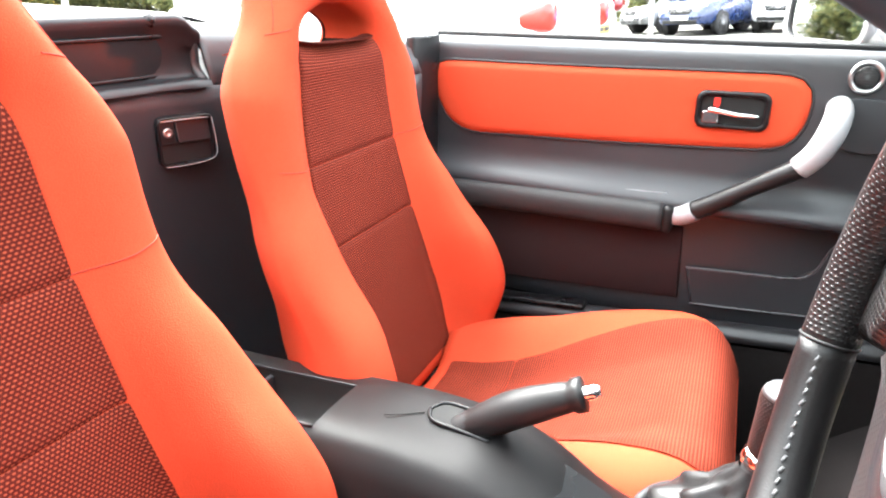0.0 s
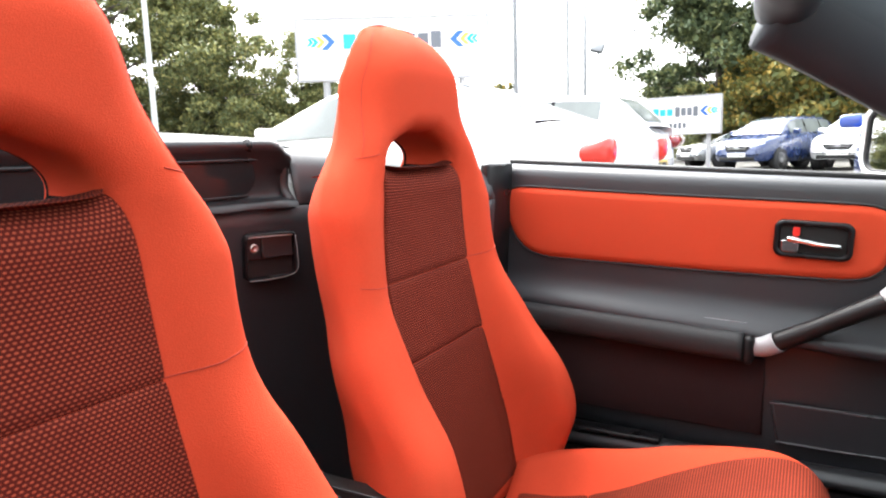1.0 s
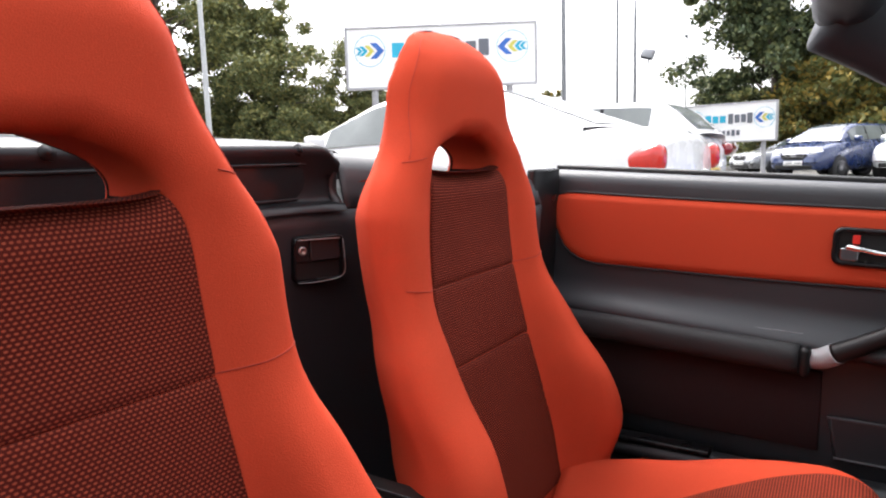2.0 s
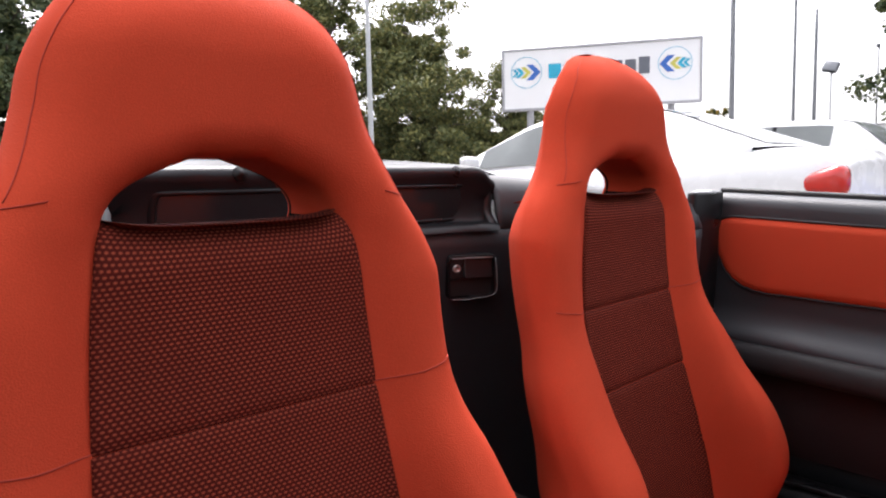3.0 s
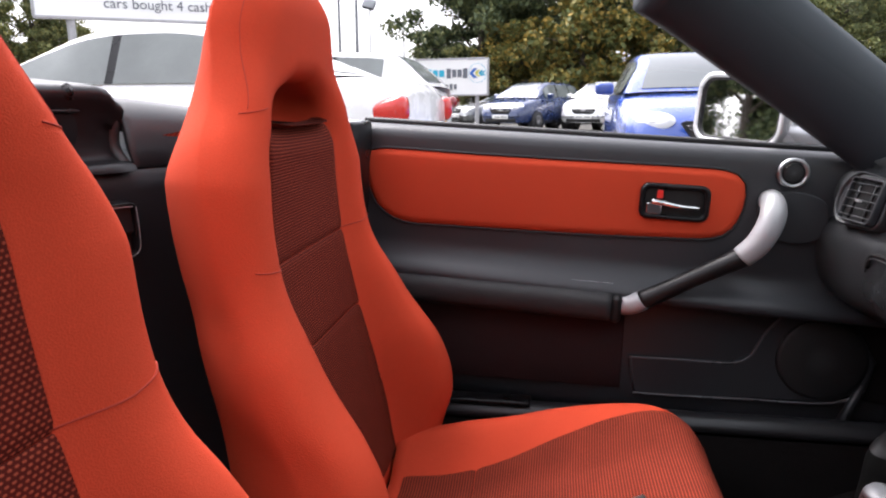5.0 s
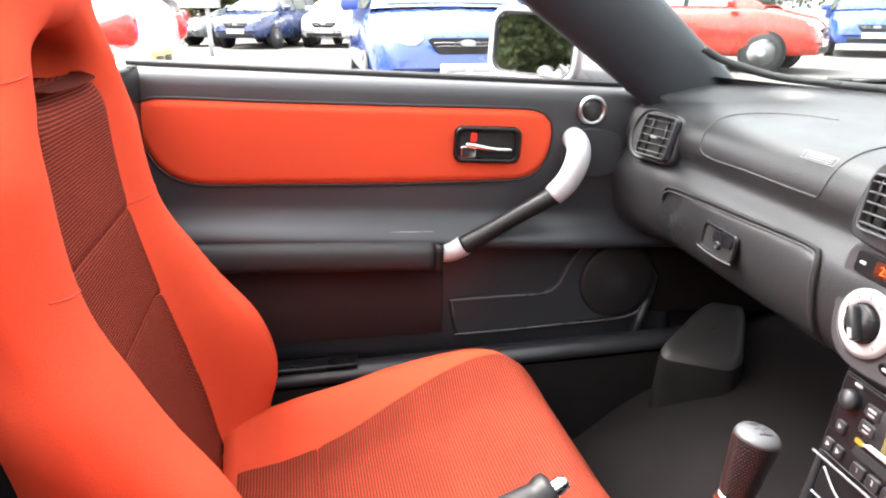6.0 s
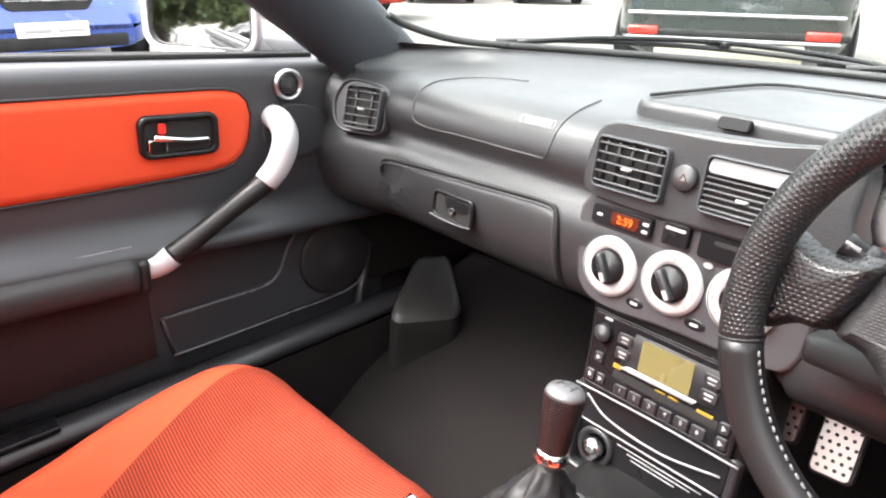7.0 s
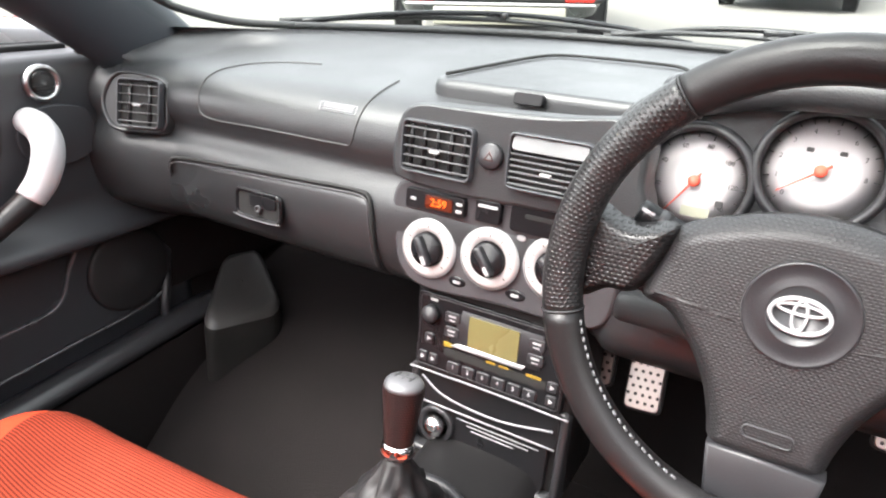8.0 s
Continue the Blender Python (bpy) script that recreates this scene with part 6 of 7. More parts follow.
# the car stands nose down: everything in it so far takes on that lean
for ob in list(scene.collection.objects):
    if ob.parent is None and ob.type in {"MESH", "EMPTY"}:
        ob.matrix_basis = LEAN @ ob.matrix_basis

# ---- car park ----
TARMAC = mat("worn_tarmac", (0.112, 0.108, 0.098), 0.9, vary=0.25, big=0.35, fine=60, bump=0.4, spec=0.3)
gx, gy = np.meshgrid(np.r_[-400, -150, np.linspace(-60, 60, 30), 150, 400], np.r_[-400, -150, np.linspace(-60, 60, 30), 150, 400], indexing="ij")
# Unseen wall, added to cut the sky light from the driver's side.
BLOCKWALL = mat("sky_block_wall", (0.42, 0.40, 0.37), 0.9, vary=0.25, big=1.2, fine=30, bump=0.4, spec=0.2)
tagged(part("wall_sky_block", rbox((0.0, -8.0, 2.4), (40.0, 0.3, 4.8), 0.02), BLOCKWALL), "plain unseen wall added to hold back low sky light", "wall", kind="structure")
ground = tagged(part("ground", grid(np.stack([gx, gy, 0.0 * gx], 2), flip=True), TARMAC), "pale worn tarmac of the car park", "ground", kind="structure")

WHITEC = mat("white_car_paint", (0.80, 0.80, 0.80), 0.25, vary=0.02, coat=0.7, bump=0.0)
BLUEC = mat("bright_blue_paint", (0.024, 0.065, 0.30), 0.25, vary=0.05, coat=0.9, bump=0.0)
NAVYC = mat("dark_blue_paint", (0.013, 0.030, 0.105), 0.25, vary=0.05, coat=0.9, bump=0.0)
SILVERC = mat("silver_car_paint", (0.62, 0.63, 0.64), 0.3, metal=0.3, vary=0.03, coat=0.7, bump=0.0)
GREYC = mat("grey_car_paint", (0.22, 0.23, 0.24), 0.3, metal=0.3, vary=0.03, coat=0.7, bump=0.0)
REDC = mat("red_car_paint", (0.55, 0.035, 0.018), 0.25, vary=0.05, coat=0.9, bump=0.0)
BLACKC = mat("dark_green_paint", (0.018, 0.026, 0.024), 0.25, vary=0.05, coat=0.8, bump=0.0)
TAIL = mat("tail_lamp", (0.55, 0.016, 0.008), 0.12, vary=0.15, big=20, coat=0.8, bump=0.0)
TAILDARK = mat("dark_tail_lamp", (0.22, 0.008, 0.012), 0.12, vary=0.15, big=20, coat=0.8, bump=0.0)
LAMP = mat("head_lamp", (0.75, 0.77, 0.80), 0.08, vary=0.15, big=18, coat=0.8, bump=0.0)
# Opaque panes; the raised grey stands in for light through the glass.
CARGLASS = mat("opaque_car_window", (0.15, 0.165, 0.16), 0.08, vary=0.3, big=1.6, bump=0.0, rvary=0.02, spec=0.55)
SCREENGLASS = mat("car_windscreen", (0.045, 0.055, 0.058), 0.06, vary=0.2, big=1.2, bump=0.0, rvary=0.02, spec=0.9)
PLATEY = mat("yellow_plate", (0.66, 0.48, 0.12), 0.5, bump=0.0)
STEPC = mat("beige_step", (0.26, 0.25, 0.20), 0.6, vary=0.15, big=6)
PLATEW = mat("white_plate", (0.75, 0.75, 0.73), 0.5, bump=0.0)


def make_car(name, label, paint, L, W, H, deck, roof, cuts, at_, heading, group="", tail=TAIL, tail_z=0.82, lamp_z=0.66, plate_z=0.48, van=False, tail_size=(0.10, 0.22, 0.20)):
    """A parked car. deck and roof: (distance from the nose, height) tables; cuts: window spans along the length; at_: the nose's middle on the ground; heading: where the nose points."""
    hx, hy = heading
    n_ = math.hypot(hx, hy)
    hx, hy = hx / n_, hy / n_
    M = Matrix(((-hx, hy, 0, at_[0]), (-hy, -hx, 0, at_[1]), (0, 0, 1, at_[2] if len(at_) > 2 else 0), (0, 0, 0, 1)))
    mid = M @ Vector((L / 2, 0, 0))
    car = thing(name, mid, label, "car", group)
    dx_, dz_ = zip(*deck)
    rx_, rz_ = zip(*roof)
    half = lambda x: W / 2 * (1 - 0.20 * np.abs(2 * np.asarray(x) / L - 1) ** 5)
    low = lambda x: 0.24 + 0.06 * np.abs(2 * np.asarray(x) / L - 1) ** 3

    def put(nm, me, m_, parent=car, lab=""):
        if isinstance(me, bmesh.types.BMesh):
            bmesh.ops.transform(me, matrix=M, verts=me.verts)
        else:
            me.transform(M)
        return part(nm, me, m_, parent, lab)
    P = []
    for x in np.r_[0, 0.03, np.linspace(0.10, L - 0.10, 34), L - 0.03, L]:
        w, zt, zb = float(half(x)), float(lerp(x, dx_, dz_)), float(low(x))
        e = min(x, L - x)
        k = 1 - 0.16 * math.exp(-e / 0.05)
        zt = zb + (zt - zb) * (1 - 0.10 * math.exp(-e / 0.06))
        r = [(0.80, zb), (0.95, zb + 0.05), (1.0, zb + 0.18), (1.0, zb + 0.5 * (zt - zb)), (0.985, zb + 0.72 * (zt - zb)), (0.95, zt - 0.05), (0.88, zt - 0.012), (0.6, zt + 0.012), (0.0, zt + 0.025)]
        r = r + [(-a, b) for a, b in r[-2::-1]]
        P.append([(x, a * w * k, b) for a, b in r])
    body = put("body", grid(np.array(P), flip=True, caps=True), paint, car, "")
    xa, xd = rx_[0], rx_[-1]
    wb = lambda x: half(x) * 0.90
    wt = lambda x: half(x) * 0.70

    def rib(x):
        d0, r0 = float(lerp(x, dx_, dz_)), float(lerp(x, rx_, rz_))
        r0 = max(r0, d0 + 0.002)
        t = min(1, (r0 - d0) / 0.35)
        a, b = float(wb(x)), float(wb(x)) + (float(wt(x)) - float(wb(x))) * t
        return d0, r0, a, b
    P = []
    for x in np.linspace(xa, xd, 40):
        d0, r0, a, b = rib(x)
        hgt = r0 - d0
        r = [(a, d0 - 0.03), (a + (b - a) * 0.5, d0 + 0.45 * hgt), (b, r0 - 0.10 * hgt), (b * 0.93, r0 - 0.02 * hgt), (b * 0.6, r0 + 0.012), (0, r0 + 0.02)]
        r = r + [(-p, q) for p, q in r[-2::-1]]
        P.append([(x, p, q) for p, q in r])
    roof_ = put("roof", grid(np.array(P), flip=True), paint, car)

    def side_window(x0, x1, sgn, out=0.006):
        rows = []
        for x in np.linspace(x0, x1, 12):
            d0, r0, a, b = rib(x)
            hgt = r0 - d0
            if hgt < 0.06:
                hgt = 0.06
            col = []
            for v in np.linspace(0.04, 0.86, 5):
                y = a + (b - a) * (0.5 * v / 0.45 if v < 0.45 else 0.5 + 0.5 * (v - 0.45) / 0.45)
                z = d0 + v * hgt
                col.append((x, sgn * (y + out), z))
            rows.append(col)
        return grid(np.array(rows), flip=sgn < 0)
    for sgn in (1, -1):
        put("window_band", side_window(cuts[0][0], cuts[-1][1], sgn, 0.003), GLOSS, car, "black window surround")
    for x0, x1 in cuts:
        for sgn in (1, -1):
            put("side_window", side_window(x0, x1, sgn), CARGLASS, car, "opaque side window painted in see-through grey")

    def screen_(x0, x1, reach=0.86):
        rows = []
        for x in np.linspace(x0, x1, 10):
            d0, r0, a, b = rib(x)
            rows.append([(x, s_ * b * 0.94, r0 + 0.028 - 0.018 * abs(s_) ** 3 + (-0.002)) for s_ in np.linspace(-reach, reach, 11)])
        return grid(np.array(rows), flip=True)
    ix = [x for x, z in roof if z > H - 0.06]
    put("windscreen", screen_(xa + 0.05, ix[0]), SCREENGLASS, car, "windscreen")
    put("rear_window", screen_(ix[-1] + 0.04, xd - 0.05, 0.6), CARGLASS, car, "rear window")
    for X in (0.19 * L, 0.81 * L):
        for sgn in (1, -1):
            yy_ = float(half(X)) - 0.02
            fm_ = axes((X, sgn * yy_, 0.31), (1, 0, 0), (0, 0, -1) if sgn > 0 else (0, 0, 1))
            put("wheel_arch", lathe([(0.0, 0.014), (0.345, 0.014), (0.36, 0.0)], fm_, 28), DEEP, car)
            wh = put("wheel", lathe([(0.20, 0.03), (0.29, 0.03), (0.31, 0.01), (0.31, -0.15), (0.2, -0.16)], fm_, 28), RUBBER, car, "tyre")
            put("rim", lathe([(0.215, 0.030), (0.20, 0.020), (0.06, 0.028), (0.05, 0.036), (0.0, 0.036)], fm_, 28), SILVER, wh)
            # Near-black ovals paint the shaded gaps between the spokes.
            for k in range(5):
                put("spoke_gap", plate(ellipse(0.055, 0.10, 12), fm_ @ pose(0, 0, 0.022, 0, 0, 72 * k) @ Matrix.Translation((0, 0.13, 0)), 0.004, 0.001), DEEP, wh)
    a, b, c = tail_size
    for sgn in (1, -1):
        if van:
            put("tail_lamp", rbox((L + 0.004, sgn * 0.61, tail_z), (0.05, b, c), 0.012, 2), tail, car, "flat red bumper lamp")
        else:
            lens = rbox((L - 0.10, sgn * (float(half(L - 0.10)) - b / 2 + 0.018), tail_z), (a + 0.14, b, c), 0.085, 4)
            for v in lens.verts:                # narrows forwards into the wing, its lower edge sloping
                t = min(1, max(0, (L + 0.02 - v.co.x) / (a + 0.14)))
                v.co.z = tail_z + (v.co.z - tail_z) * (1 - 0.5 * t) - 0.03 * t
            put("tail_lamp", lens, tail, car, "red tail lamp")
        n_l = Vector((-0.72, sgn * 0.30, 0.58)).normalized()
        u_l = Vector((0, 0, 1)).cross(n_l).normalized()
        lamp_m = axes((0.15, sgn * (float(half(0.15)) - 0.21), float(lerp(0.15, dx_, dz_)) - 0.045), u_l, n_l.cross(u_l))
        hl = put("head_lamp", puffed(ellipse(0.38, 0.20, 36), lamp_m, 0.055, roll=0.06), LAMP, car, "clear head lamp")
        put("lamp_bowl", lathe([(0.055, 0.056), (0.045, 0.059), (0.03, 0.060), (0.0, 0.0605)], lamp_m, 20), SILVERC, hl)
        mx_ = xa + 0.45
        put("mirror", rbox((mx_, sgn * (float(half(mx_)) + 0.08), float(lerp(mx_, dx_, dz_)) + 0.06), (0.12, 0.20, 0.13), 0.04, 3), paint, car)
    grille = put("grille", plate([(-0.37, 0.045), (-0.34, 0.065), (0.34, 0.065), (0.37, 0.045), (0.29, -0.065), (0.26, -0.08), (-0.26, -0.08), (-0.29, -0.065)][::-1], axes((0.02, 0, lamp_z - 0.04), (0, -1, 0), (0.1, 0, 1)), 0.02, 0.006), DEEP, car, "dark grille")
    for k in range(3):
        put("grille_bar", rbox((-0.003 + 0.003 * k, 0, lamp_z - 0.015 - 0.03 * k), (0.008, 0.64 - 0.05 * k, 0.007), 0.002, 1), SATINCHROME, grille)
    put("lower_intake", rbox((0.03, 0, 0.36), (0.08, W * 0.62, 0.12), 0.03), DEEP, car, "dark lower intake")
    put("badge", plate(ellipse(0.15, 0.06, 24), axes((0.0, 0, lamp_z - 0.02), (0, -1, 0), (0, 0, 1)), 0.012, 0.004), SILVER, car, "plain oval badge")
    put("number_plate", rbox((-0.008, 0, plate_z - 0.02), (0.02, 0.52, 0.11), 0.006), PLATEW, car, "plain white plate")
    for k in (-0.13, 0.11):
        put("plate_bar", rbox((-0.0185, k, plate_z - 0.02), (0.004, 0.19, 0.045), 0.001, 1), GREYINK, car)
    if van:
        for z_, w_ in ((0.595, 1.46), (0.42, 1.46)):
            put("trim_line", rbox((L + 0.006, 0, z_), (0.04, w_, 0.022), 0.008), SILVER, car, "pale bumper trim line")
        put("bumper_step", rbox((L + 0.015, 0, plate_z), (0.05, 1.02, 0.13), 0.012), STEPC, car, "pale beige bumper step")
    else:
        put("number_plate", rbox((L + 0.006, 0, plate_z + 0.10), (0.02, 0.52, 0.11), 0.006), PLATEY, car, "plain yellow plate")
        for k in (-0.13, 0.11):
            put("plate_bar", rbox((L + 0.0165, k, plate_z + 0.10), (0.004, 0.20, 0.05), 0.001, 1), INK, car)
    put("bumper_strip", rbox((L - 0.01, 0, 0.46), (0.06, W * 0.86, 0.05), 0.015), DEEP if van else paint, car)
    return car


SALOON = dict(deck=[(0, 0.60), (0.10, 0.70), (0.6, 0.86), (1.25, 0.97), (2.4, 0.98), (3.6, 0.99), (4.2, 1.03), (4.72, 1.02), (4.85, 0.96)],
              roof=[(1.12, 0.98), (1.55, 1.20), (2.0, 1.38), (2.45, 1.455), (2.9, 1.46), (3.35, 1.40), (3.85, 1.22), (4.30, 1.05)])
HATCH = dict(deck=[(0, 0.62), (0.10, 0.74), (0.5, 0.90), (0.95, 0.99), (2.0, 1.00), (3.2, 1.04), (3.75, 1.04), (3.90, 0.92)],
             roof=[(0.82, 1.00), (1.25, 1.26), (1.62, 1.42), (2.1, 1.46), (2.9, 1.45), (3.45, 1.39), (3.70, 1.22), (3.88, 1.03)])
FAMILY = dict(deck=[(0, 0.62), (0.10, 0.74), (0.55, 0.90), (1.10, 1.00), (2.2, 1.00), (3.5, 1.05), (4.15, 1.04), (4.30, 0.92)],
              roof=[(0.95, 1.01), (1.40, 1.27), (1.85, 1.43), (2.4, 1.48), (3.3, 1.46), (3.85, 1.40), (4.08, 1.22), (4.27, 1.04)])
OFFROAD = dict(deck=[(0, 0.75), (0.08, 0.95), (0.5, 1.03), (1.20, 1.08), (2.5, 1.10), (4.2, 1.12), (4.35, 1.05)],
               roof=[(1.10, 1.09), (1.45, 1.45), (1.75, 1.68), (2.2, 1.74), (3.9, 1.74), (4.20, 1.68), (4.28, 1.40), (4.34, 1.12)])

make_car("saloon_car", "white saloon car parked beside the roadster", WHITEC, 4.85, 1.84, 1.46, cuts=[(1.52, 2.42), (2.50, 3.40)], at_=(-5.93, 5.08), heading=(-1, 0.02), group="parked cars", tail_size=(0.16, 0.20, 0.24), tail_z=0.80, **SALOON)
make_car("hatchback_car", "white hatchback with dark red tail lamps", WHITEC, 4.30, 1.80, 1.48, cuts=[(1.40, 2.20), (2.27, 3.1), (3.15, 3.75)], at_=(-6.0, 8.3), heading=(-1, 0.03), group="parked cars", tail=TAILDARK, tail_z=0.86, tail_size=(0.24, 0.30, 0.17), **FAMILY)
make_car("hatchback_car", "bright blue hatchback facing the roadster's door", BLUEC, 4.30, 1.84, 1.48, cuts=[(1.40, 2.20), (2.27, 3.1), (3.15, 3.75)], at_=(1.40, 5.9, -0.06), heading=(0.03, -1), group="parked cars", lamp_z=0.72, **FAMILY)
make_car("hatchback_car", "dark blue small hatchback across the car park", NAVYC, 3.90, 1.70, 1.46, cuts=[(1.25, 2.0), (2.07, 2.8), (2.85, 3.4)], at_=(-2.45, 19.0), heading=(-0.42, -0.91), group="parked cars", **HATCH)
make_car("hatchback_car", "silver small hatchback across the car park", SILVERC, 3.90, 1.70, 1.46, cuts=[(1.25, 2.0), (2.07, 2.8), (2.85, 3.4)], at_=(-0.12, 19.3), heading=(-0.35, -0.94), group="parked cars", **HATCH)
make_car("sports_car", "low grey sports car with a dark roof", GREYC, 4.1, 1.70, 1.22, deck=[(0, 0.55), (0.1, 0.65), (0.6, 0.78), (1.4, 0.86), (2.6, 0.87), (3.8, 0.90), (4.1, 0.80)], roof=[(1.3, 0.87), (1.8, 1.10), (2.2, 1.21), (2.6, 1.22), (3.1, 1.12), (3.5, 0.90)], cuts=[(1.8, 2.6)], at_=(-4.2, 21.0), heading=(-0.75, -0.66), group="parked cars")
make_car("hatchback_car", "orange-red hatchback seen through the windscreen", REDC, 4.0, 1.75, 1.46, cuts=[(1.25, 2.0), (2.07, 2.8), (2.85, 3.4)], at_=(7.95, 9.75), heading=(0.72, -0.69), group="parked cars", **HATCH)
make_car("hatchback_car", "mid-blue hatchback at the far side", BLUEC, 4.0, 1.75, 1.46, cuts=[(1.25, 2.0), (2.07, 2.8), (2.85, 3.4)], at_=(11.6, 13.0), heading=(-0.55, -0.83), group="parked cars", **HATCH)
make_car("hatchback_car", "red hatchback at the far side", REDC, 4.0, 1.75, 1.46, cuts=[(1.25, 2.0), (2.07, 2.8), (2.85, 3.4)], at_=(13.8, 11.3), heading=(-0.55, -0.83), group="parked cars", **HATCH)
make_car("offroad_car", "dark green off-road car with its back to the roadster", BLACKC, 4.35, 1.82, 1.74, cuts=[(1.5, 2.2), (2.3, 3.1), (3.2, 4.1)], at_=(5.02 + 4.35 * 0.894, 2.2 + 4.35 * 0.447), heading=(0.894, 0.447), group="parked cars", van=True, tail_z=0.47, tail_size=(0.02, 0.22, 0.06), plate_z=0.335, **OFFROAD)
make_car("hatchback_car", "black hatchback far ahead in the car park", BLACKC, 4.0, 1.78, 1.46, cuts=[(1.25, 2.0), (2.07, 2.8), (2.85, 3.4)], at_=(10.4, 0.8), heading=(-1, 0.0), group="parked cars", **HATCH)

# ---- signs ----
BOARD = mat("white_board", (0.80, 0.80, 0.79), 0.5, vary=0.05, big=1.5, bump=0.0)
CYAN = mat("cyan_print", (0.02, 0.36, 0.52), 0.5, bump=0.0)
SLATE = mat("slate_print", (0.12, 0.13, 0.15), 0.5, bump=0.0)
ROYAL = mat("blue_print", (0.03, 0.12, 0.42), 0.5, bump=0.0)
LIME = mat("lime_print", (0.55, 0.50, 0.10), 0.5, bump=0.0)


def chevron(m, flip, k, material, parent):
    s_ = -1 if flip else 1
    pts = [(-0.5, 0.5), (-0.08, 0.5), (0.42, 0.0), (-0.08, -0.5), (-0.5, -0.5), (0.0, 0.0)]
    pts = [(s_ * x * k, y * k) for x, y in pts]
    bm = bmesh.new()
    v = [bm.verts.new((x, y, 0.004)) for x, y in pts]
    w = [bm.verts.new((x, y, 0.0)) for x, y in pts]
    n = len(pts)
    bm.faces.new((v[0], v[1], v[2], v[5]))
    bm.faces.new((v[2], v[3], v[4], v[5]))
    for i in range(n):
        bm.faces.new((w[i], w[(i + 1) % n], v[(i + 1) % n], v[i]))
    bmesh.ops.recalc_face_normals(bm, faces=bm.faces)
    bmesh.ops.transform(bm, matrix=m, verts=bm.verts)
    return part("arrow_mark", bm, material, parent)


def bars(m, w, h, n, gap, material, parent):
    """Plain bars in place of a trade name."""
    step = w / n
    for i in range(n):
        part("name_bar", plate(rrect(step * (1 - gap), h * (0.78 if i % 3 else 1.0), 0.012), m @ Matrix.Translation((-w / 2 + step * (i + 0.5), 0, 0)), 0.004, 0.001), material, parent)


def arrows(m, k, flip, parent):
    s_ = -1 if flip else 1
    part("mark_ring", plate(ellipse(1.25 * k, 1.25 * k, 40), m, 0.002, 0.0005, hole=ellipse(1.21 * k, 1.21 * k, 40)), CYAN, parent, "thin pale ring")
    chevron(m @ Matrix.Translation((s_ * 0.32 * k, 0, 0)), flip, 0.62 * k, ROYAL, parent)
    chevron(m @ Matrix.Translation((0.0, 0, 0)), flip, 0.44 * k, LIME, parent)
    chevron(m @ Matrix.Translation((-s_ * 0.24 * k, 0, 0)), flip, 0.38 * k, CYAN, parent)
    chevron(m @ Matrix.Translation((-s_ * 0.42 * k, 0, 0)), flip, 0.30 * k, CYAN, parent)


def sign(name, L_, R_, z0, z1, label, small, tall):
    L_, R_ = Vector(L_), Vector(R_)
    u = (R_ - L_)
    w = u.length
    h = z1 - z0
    c = (L_ + R_) / 2
    m = axes((c.x, c.y, (z0 + z1) / 2), (u.x, u.y, 0), (0, 0, 1))
    sg = thing(name, (c.x, c.y, 0), label, "sign", "car park signs")
    part("panel", plate(rrect(w, h, 0.01, 2), m @ Matrix.Translation((0, 0, -0.06)), 0.055, 0.004), BOARD, sg, "white sign board")
    for a, b, s_ in (((0, h / 2), (w + 0.02, 0.035), 0), ((0, -h / 2), (w + 0.02, 0.035), 0), ((-w / 2, 0), (0.035, h), 0), ((w / 2, 0), (0.035, h), 0)):
        q = part("frame_rail", rbox((0, 0, 0), (b[0], b[1], 0.09), 0.006), SILVER, sg)
        q.data.transform(m @ Matrix.Translation((*a, -0.03)))
    for t in (-0.36, 0.36):
        p = m @ Vector((t * w, 0, -0.10))
        part("post", tube([(p.x, p.y, 0.0), (p.x, p.y, z0 * 0.5), (p.x, p.y, z1 - 0.05)], 0.05, 8, 12), SILVER, sg)
    arrows(m @ Matrix.Translation((-w * 0.375, h * tall, 0)), 0.42 * h, False, sg)
    arrows(m @ Matrix.Translation((w * 0.375, h * tall, 0)), 0.42 * h, True, sg)
    bars(m @ Matrix.Translation((-w * 0.145, h * tall, 0)), w * 0.24, h * 0.24, 3, 0.18, CYAN, sg)
    bars(m @ Matrix.Translation((w * 0.125, h * tall, 0)), w * 0.27, h * 0.27, 4, 0.2, SLATE, sg)
    if small is None:                       # figures that are better not spelt out
        bars(m @ Matrix.Translation((0.0, -h * 0.27, 0)), w * 0.26, h * 0.17, 5, 0.3, SLATE, sg)
    else:
        writing(small[0], m @ Matrix.Translation((0.02 * w, -h * 0.28, 0.002)), h * small[1], SLATE, sg, "lettering", 0.003)
    return sg


sign("sign_board", (-6.45, 6.72, 0), (-4.18, 8.25, 0), 1.89, 2.745, "white framed sign board with blue arrows above the cars", ("cars bought 4 cash", 0.20), 0.12)
sign("sign_board", (-4.35, 16.0, 0), (-2.30, 15.72, 0), 1.04, 1.89, "white sign board with blue arrows across the car park", None, 0.10)

# ---- poles and lamps ----
GALV = mat("galvanised_steel", (0.22, 0.23, 0.24), 0.5, metal=0.5, vary=0.1, big=3)
PALE = mat("pale_pole_paint", (0.55, 0.56, 0.56), 0.5, vary=0.08)


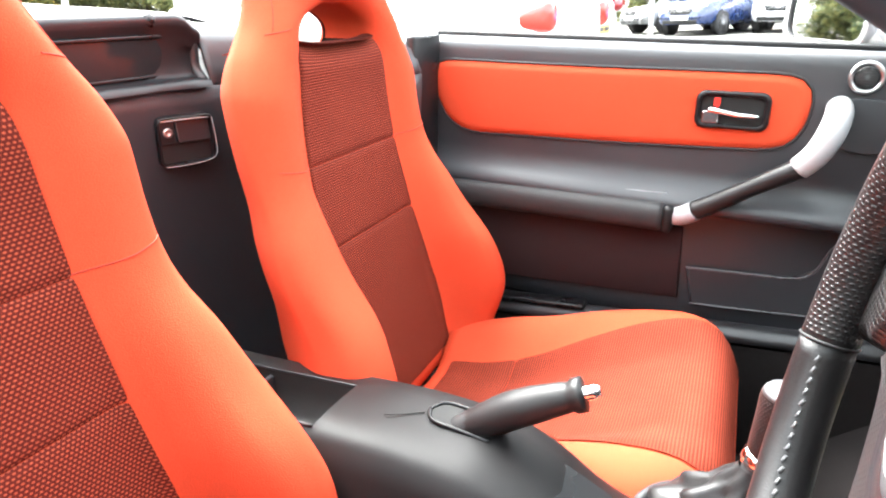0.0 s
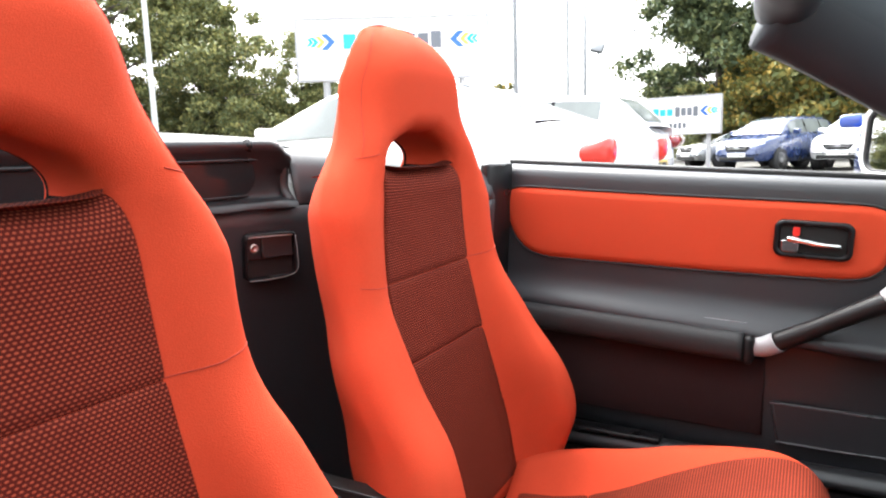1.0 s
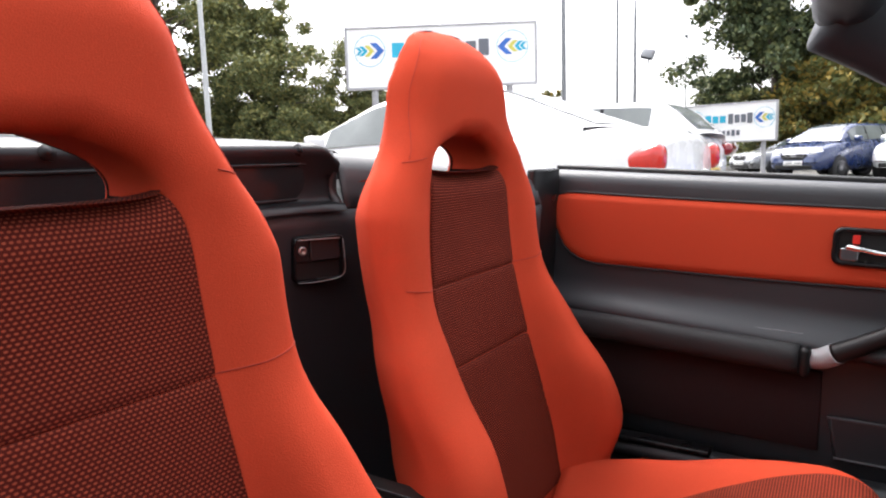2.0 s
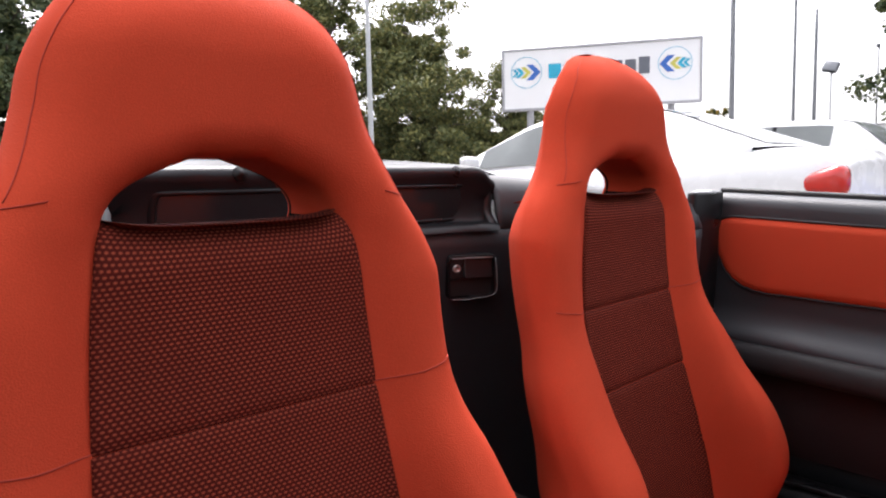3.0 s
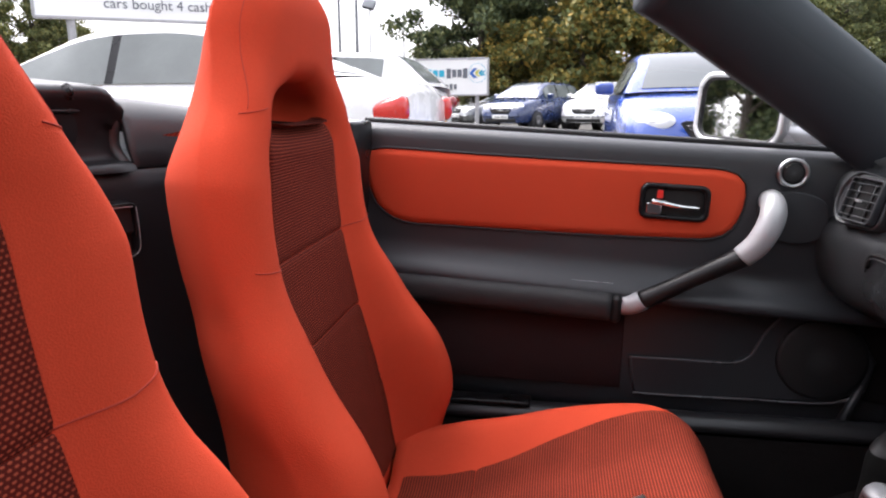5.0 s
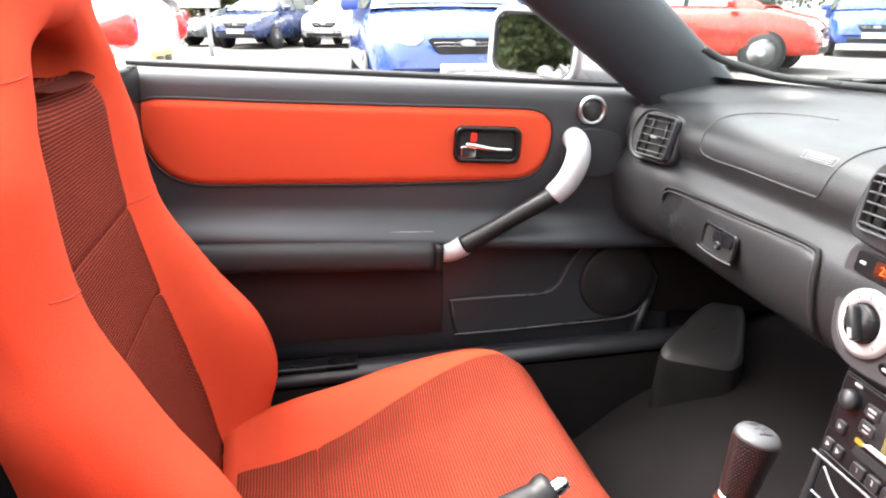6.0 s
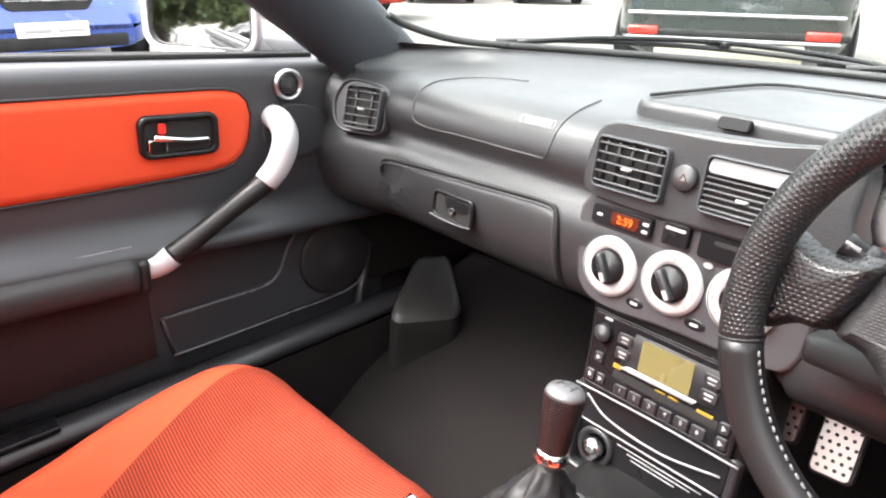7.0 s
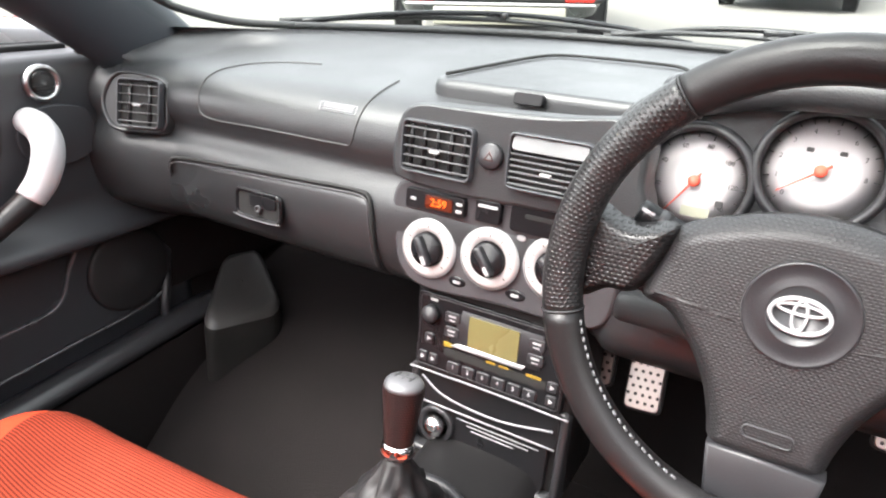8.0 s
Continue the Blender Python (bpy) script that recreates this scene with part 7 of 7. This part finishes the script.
def pole(x, y, h, r, material, flood=0.0, label="slim dark steel pole behind the parked cars"):
    p = thing("lamp_post" if flood else "flag_pole", (x, y, 0), label, "lamp post" if flood else "pole", "tall poles")
    part("mast", tube([(x, y, 0), (x, y, h * 0.5), (x, y, h)], lambda t: r * (1 - 0.35 * t), 12, 10), material, p)
    part("base_plate", rbox((x, y, 0.02), (r * 5, r * 5, 0.04), 0.01), material, p)
    if flood:
        part("floodlight", rbox((x - 0.02, y, h + 0.12), (0.55 * flood, 0.22 * flood, 0.42 * flood), 0.04, 2, turn=(-25, 15, 0)), GALV, p, "square floodlight head")
        part("lens", rbox((x - 0.02, y - 0.12 * flood, h + 0.06), (0.48 * flood, 0.02, 0.34 * flood), 0.01, 1, turn=(-25, 15, 0)), SMOKE, p)
        part("bracket", tube([(x, y, h - 0.15), (x + 0.05, y, h), (x, y, h + 0.1)], 0.03, 8, 8), GALV, p)
    return p


pole(-11.64, 24.5, 11.0, 0.075, GALV)
pole(-11.2, 29.1, 11.0, 0.075, GALV)
pole(-9.8, 27.5, 7.1, 0.085, GALV, label="shorter dark steel pole behind the parked cars")
pole(-17.35, 12.0, 9.5, 0.09, PALE, label="pale tapered pole in front of the trees")
pole(-8.0, 23.95, 4.25, 0.045, PALE, 0.85, "slim post with a small square floodlight")
pole(-8.15, 17.4, 5.65, 0.06, GALV, 0.9, "tall post with a tilted square floodlight")
pole(-10.7, 37.8, 7.0, 0.06, PALE, 0.35, "distant street lamp beside the trees")


# ---- trees ----
def leaf_mat(name, a, b, c):
    m = bpy.data.materials.new(name)
    t, p = nodes_of(m)
    n, l = t.nodes, t.links
    g = n.new("ShaderNodeNewGeometry")
    r = n.new("ShaderNodeValToRGB")
    r.color_ramp.elements[0].color, r.color_ramp.elements[1].color = (*a, 1), (*c, 1)
    e = r.color_ramp.elements.new(0.55)
    e.color = (*b, 1)
    l.new(g.outputs["Random Per Island"], r.inputs[0])
    l.new(r.outputs[0], p.inputs["Base Color"])
    p.inputs["Roughness"].default_value = 0.6
    p.inputs["Specular IOR Level"].default_value = 0.25
    return m


BARK = mat("bark", (0.10, 0.08, 0.065), 0.95, vary=0.3, big=3, fine=40, bump=0.8)
GREEN = leaf_mat("green_leaves", (0.095, 0.115, 0.050), (0.165, 0.18, 0.070), (0.30, 0.28, 0.095))
DARKGREEN = leaf_mat("dark_leaves", (0.038, 0.058, 0.028), (0.075, 0.098, 0.042), (0.15, 0.16, 0.060))
AUTUMN = leaf_mat("turning_leaves", (0.065, 0.085, 0.028), (0.13, 0.13, 0.035), (0.32, 0.21, 0.040))


def tree(seed, h, spread, material, leaves, label, low=0.18, size=0.20):
    rng = np.random.default_rng(seed)
    t = thing("tree", (0, 0, 0), label, "tree", "trees round the car park")
    bend = rng.normal(0, 0.02 * h, (5, 2)).cumsum(0)
    trunk = [(0, 0, 0)] + [(bend[k][0], bend[k][1], h * 0.16 * (k + 1)) for k in range(5)]
    pieces = [tube(trunk, lambda q: 0.022 * h * (1 - 0.85 * q), 20, 10)]
    clumps = []
    for k in range(30):
        f = low + (0.95 - low) * (k + rng.random()) / 30
        z0 = h * f * 0.80
        base = np.array([np.interp(z0, [p[2] for p in trunk], [p[0] for p in trunk]), np.interp(z0, [p[2] for p in trunk], [p[1] for p in trunk]), z0])
        a = rng.random() * 2 * math.pi
        reach = spread * (math.sin(math.pi * min(1, 0.18 + 0.82 * f)) ** 0.7) * (0.55 + 0.5 * rng.random())
        tip = base + np.array([math.cos(a) * reach, math.sin(a) * reach, 0.10 * h * (0.4 + rng.random())])
        pieces.append(tube([base, (base + tip) / 2 + [0, 0, 0.03 * h], tip], lambda q: 0.007 * h * (1 - 0.8 * q), 8, 6))
        for _ in range(7):
            q = 0.30 + 0.85 * rng.random()
            clumps.append((base + (tip - base) * q + rng.normal(0, 0.055 * h, 3), (0.022 + 0.055 * rng.random() ** 1.5) * h))
    for k in range(6):
        clumps.append((np.array([rng.normal(0, 0.08 * h), rng.normal(0, 0.08 * h), h * (0.86 + 0.12 * rng.random())]), 0.06 * h))
    part("trunk", join(*pieces), BARK, t, "trunk and limbs")
    per = leaves // len(clumps)
    c = np.repeat(np.array([p for p, r in clumps]), per, 0)
    rr = np.repeat(np.array([r for p, r in clumps]), per)
    d = rng.normal(0, 1, c.shape)
    d /= np.linalg.norm(d, axis=1)[:, None]
    pos = c + d * (rr * rng.random(len(rr)) ** 0.7 * 1.25)[:, None] * [1.2, 1.2, 0.85]
    pos[:, 2] = np.maximum(pos[:, 2], 0.3)
    u = rng.normal(0, 1, c.shape); u /= np.linalg.norm(u, axis=1)[:, None]
    v = np.cross(u, rng.normal(0, 1, c.shape)); v /= np.linalg.norm(v, axis=1)[:, None]
    s_ = (size * (0.6 + 0.8 * rng.random(len(rr))))[:, None]
    V = np.stack([pos - u * s_ * 0.5, pos + v * s_ * 0.28, pos + u * s_ * 0.5, pos - v * s_ * 0.28], 1).reshape(-1, 3)
    n = len(pos)
    me = bpy.data.meshes.new("crown")
    me.vertices.add(4 * n); me.loops.add(4 * n); me.polygons.add(n)
    me.vertices.foreach_set("co", V.astype(np.float32).ravel())
    me.loops.foreach_set("vertex_index", np.arange(4 * n, dtype=np.int32))
    me.polygons.foreach_set("loop_start", np.arange(0, 4 * n, 4, dtype=np.int32))
    me.update(calc_edges=True)
    part("crown", me, material, t, "uneven leafy crown")
    return t


def plant(base, spots):
    x, y, a, k = spots[0]
    base.matrix_basis = pose(x, y, 0, 0, 0, a) @ Matrix.Diagonal((k, k, k, 1))
    for x, y, a, k in spots[1:]:
        base.scale = (1, 1, 1)
        q = copy_thing(base, pose(x, y, 0, 0, 0, a))
        q.scale = (k, k, k)
    x, y, a, k = spots[0]
    base.matrix_basis = pose(x, y, 0, 0, 0, a) @ Matrix.Diagonal((k, k, k, 1))


plant(tree(3, 11.0, 3.8, DARKGREEN, 60000, "tall dark green tree beyond the parked cars", 0.10, 0.22), [(-6.0, 34.0, 0, 1.0), (-2.4, 36.5, 70, 1.15), (2.2, 35.0, 150, 1.05), (6.6, 36.0, 230, 1.15), (11.0, 35.0, 310, 1.0), (16.0, 36.0, 20, 1.1), (22.0, 36.0, 100, 1.1), (28.0, 33.0, 200, 1.1), (-21.0, 2.6, 60, 0.75), (-22.0, -0.6, 130, 0.8), (-20.0, -3.4, 250, 0.75)])
plant(tree(8, 9.5, 3.6, GREEN, 60000, "leafy green tree at the edge of the car park", 0.08, 0.16), [(-23.2, 15.2, 0, 1.15), (-21.6, 18.4, 80, 0.92), (-20.2, 20.6, 160, 0.62), (-29.0, 5.6, 240, 1.0), (-27.0, 12.0, 300, 1.25), (-29.5, 1.0, 40, 1.0), (9.0, 31.0, 120, 0.7)])
plant(tree(14, 5.6, 2.7, AUTUMN, 18000, "shrubby tree with yellow and orange autumn leaves", 0.06, 0.24), [(-3.6, 31.0, 0, 0.8), (-0.8, 30.0, 90, 1.1), (2.2, 31.0, 180, 0.95), (-23.0, 13.2, 200, 0.8), (-15.4, 30.0, 270, 0.72)])
plant(tree(21, 4.5, 2.3, GREEN, 12000, "low green shrub along the car park edge", 0.03, 0.22), [(-23.5, 17.0, 0, 0.8), (-21.5, 19.8, 90, 0.9), (-20.0, 21.4, 140, 0.8), (-6.4, 31.0, 180, 0.75), (5.0, 30.0, 270, 0.9), (-25.5, 10.5, 30, 0.8), (-26.0, 7.0, 60, 0.8)])
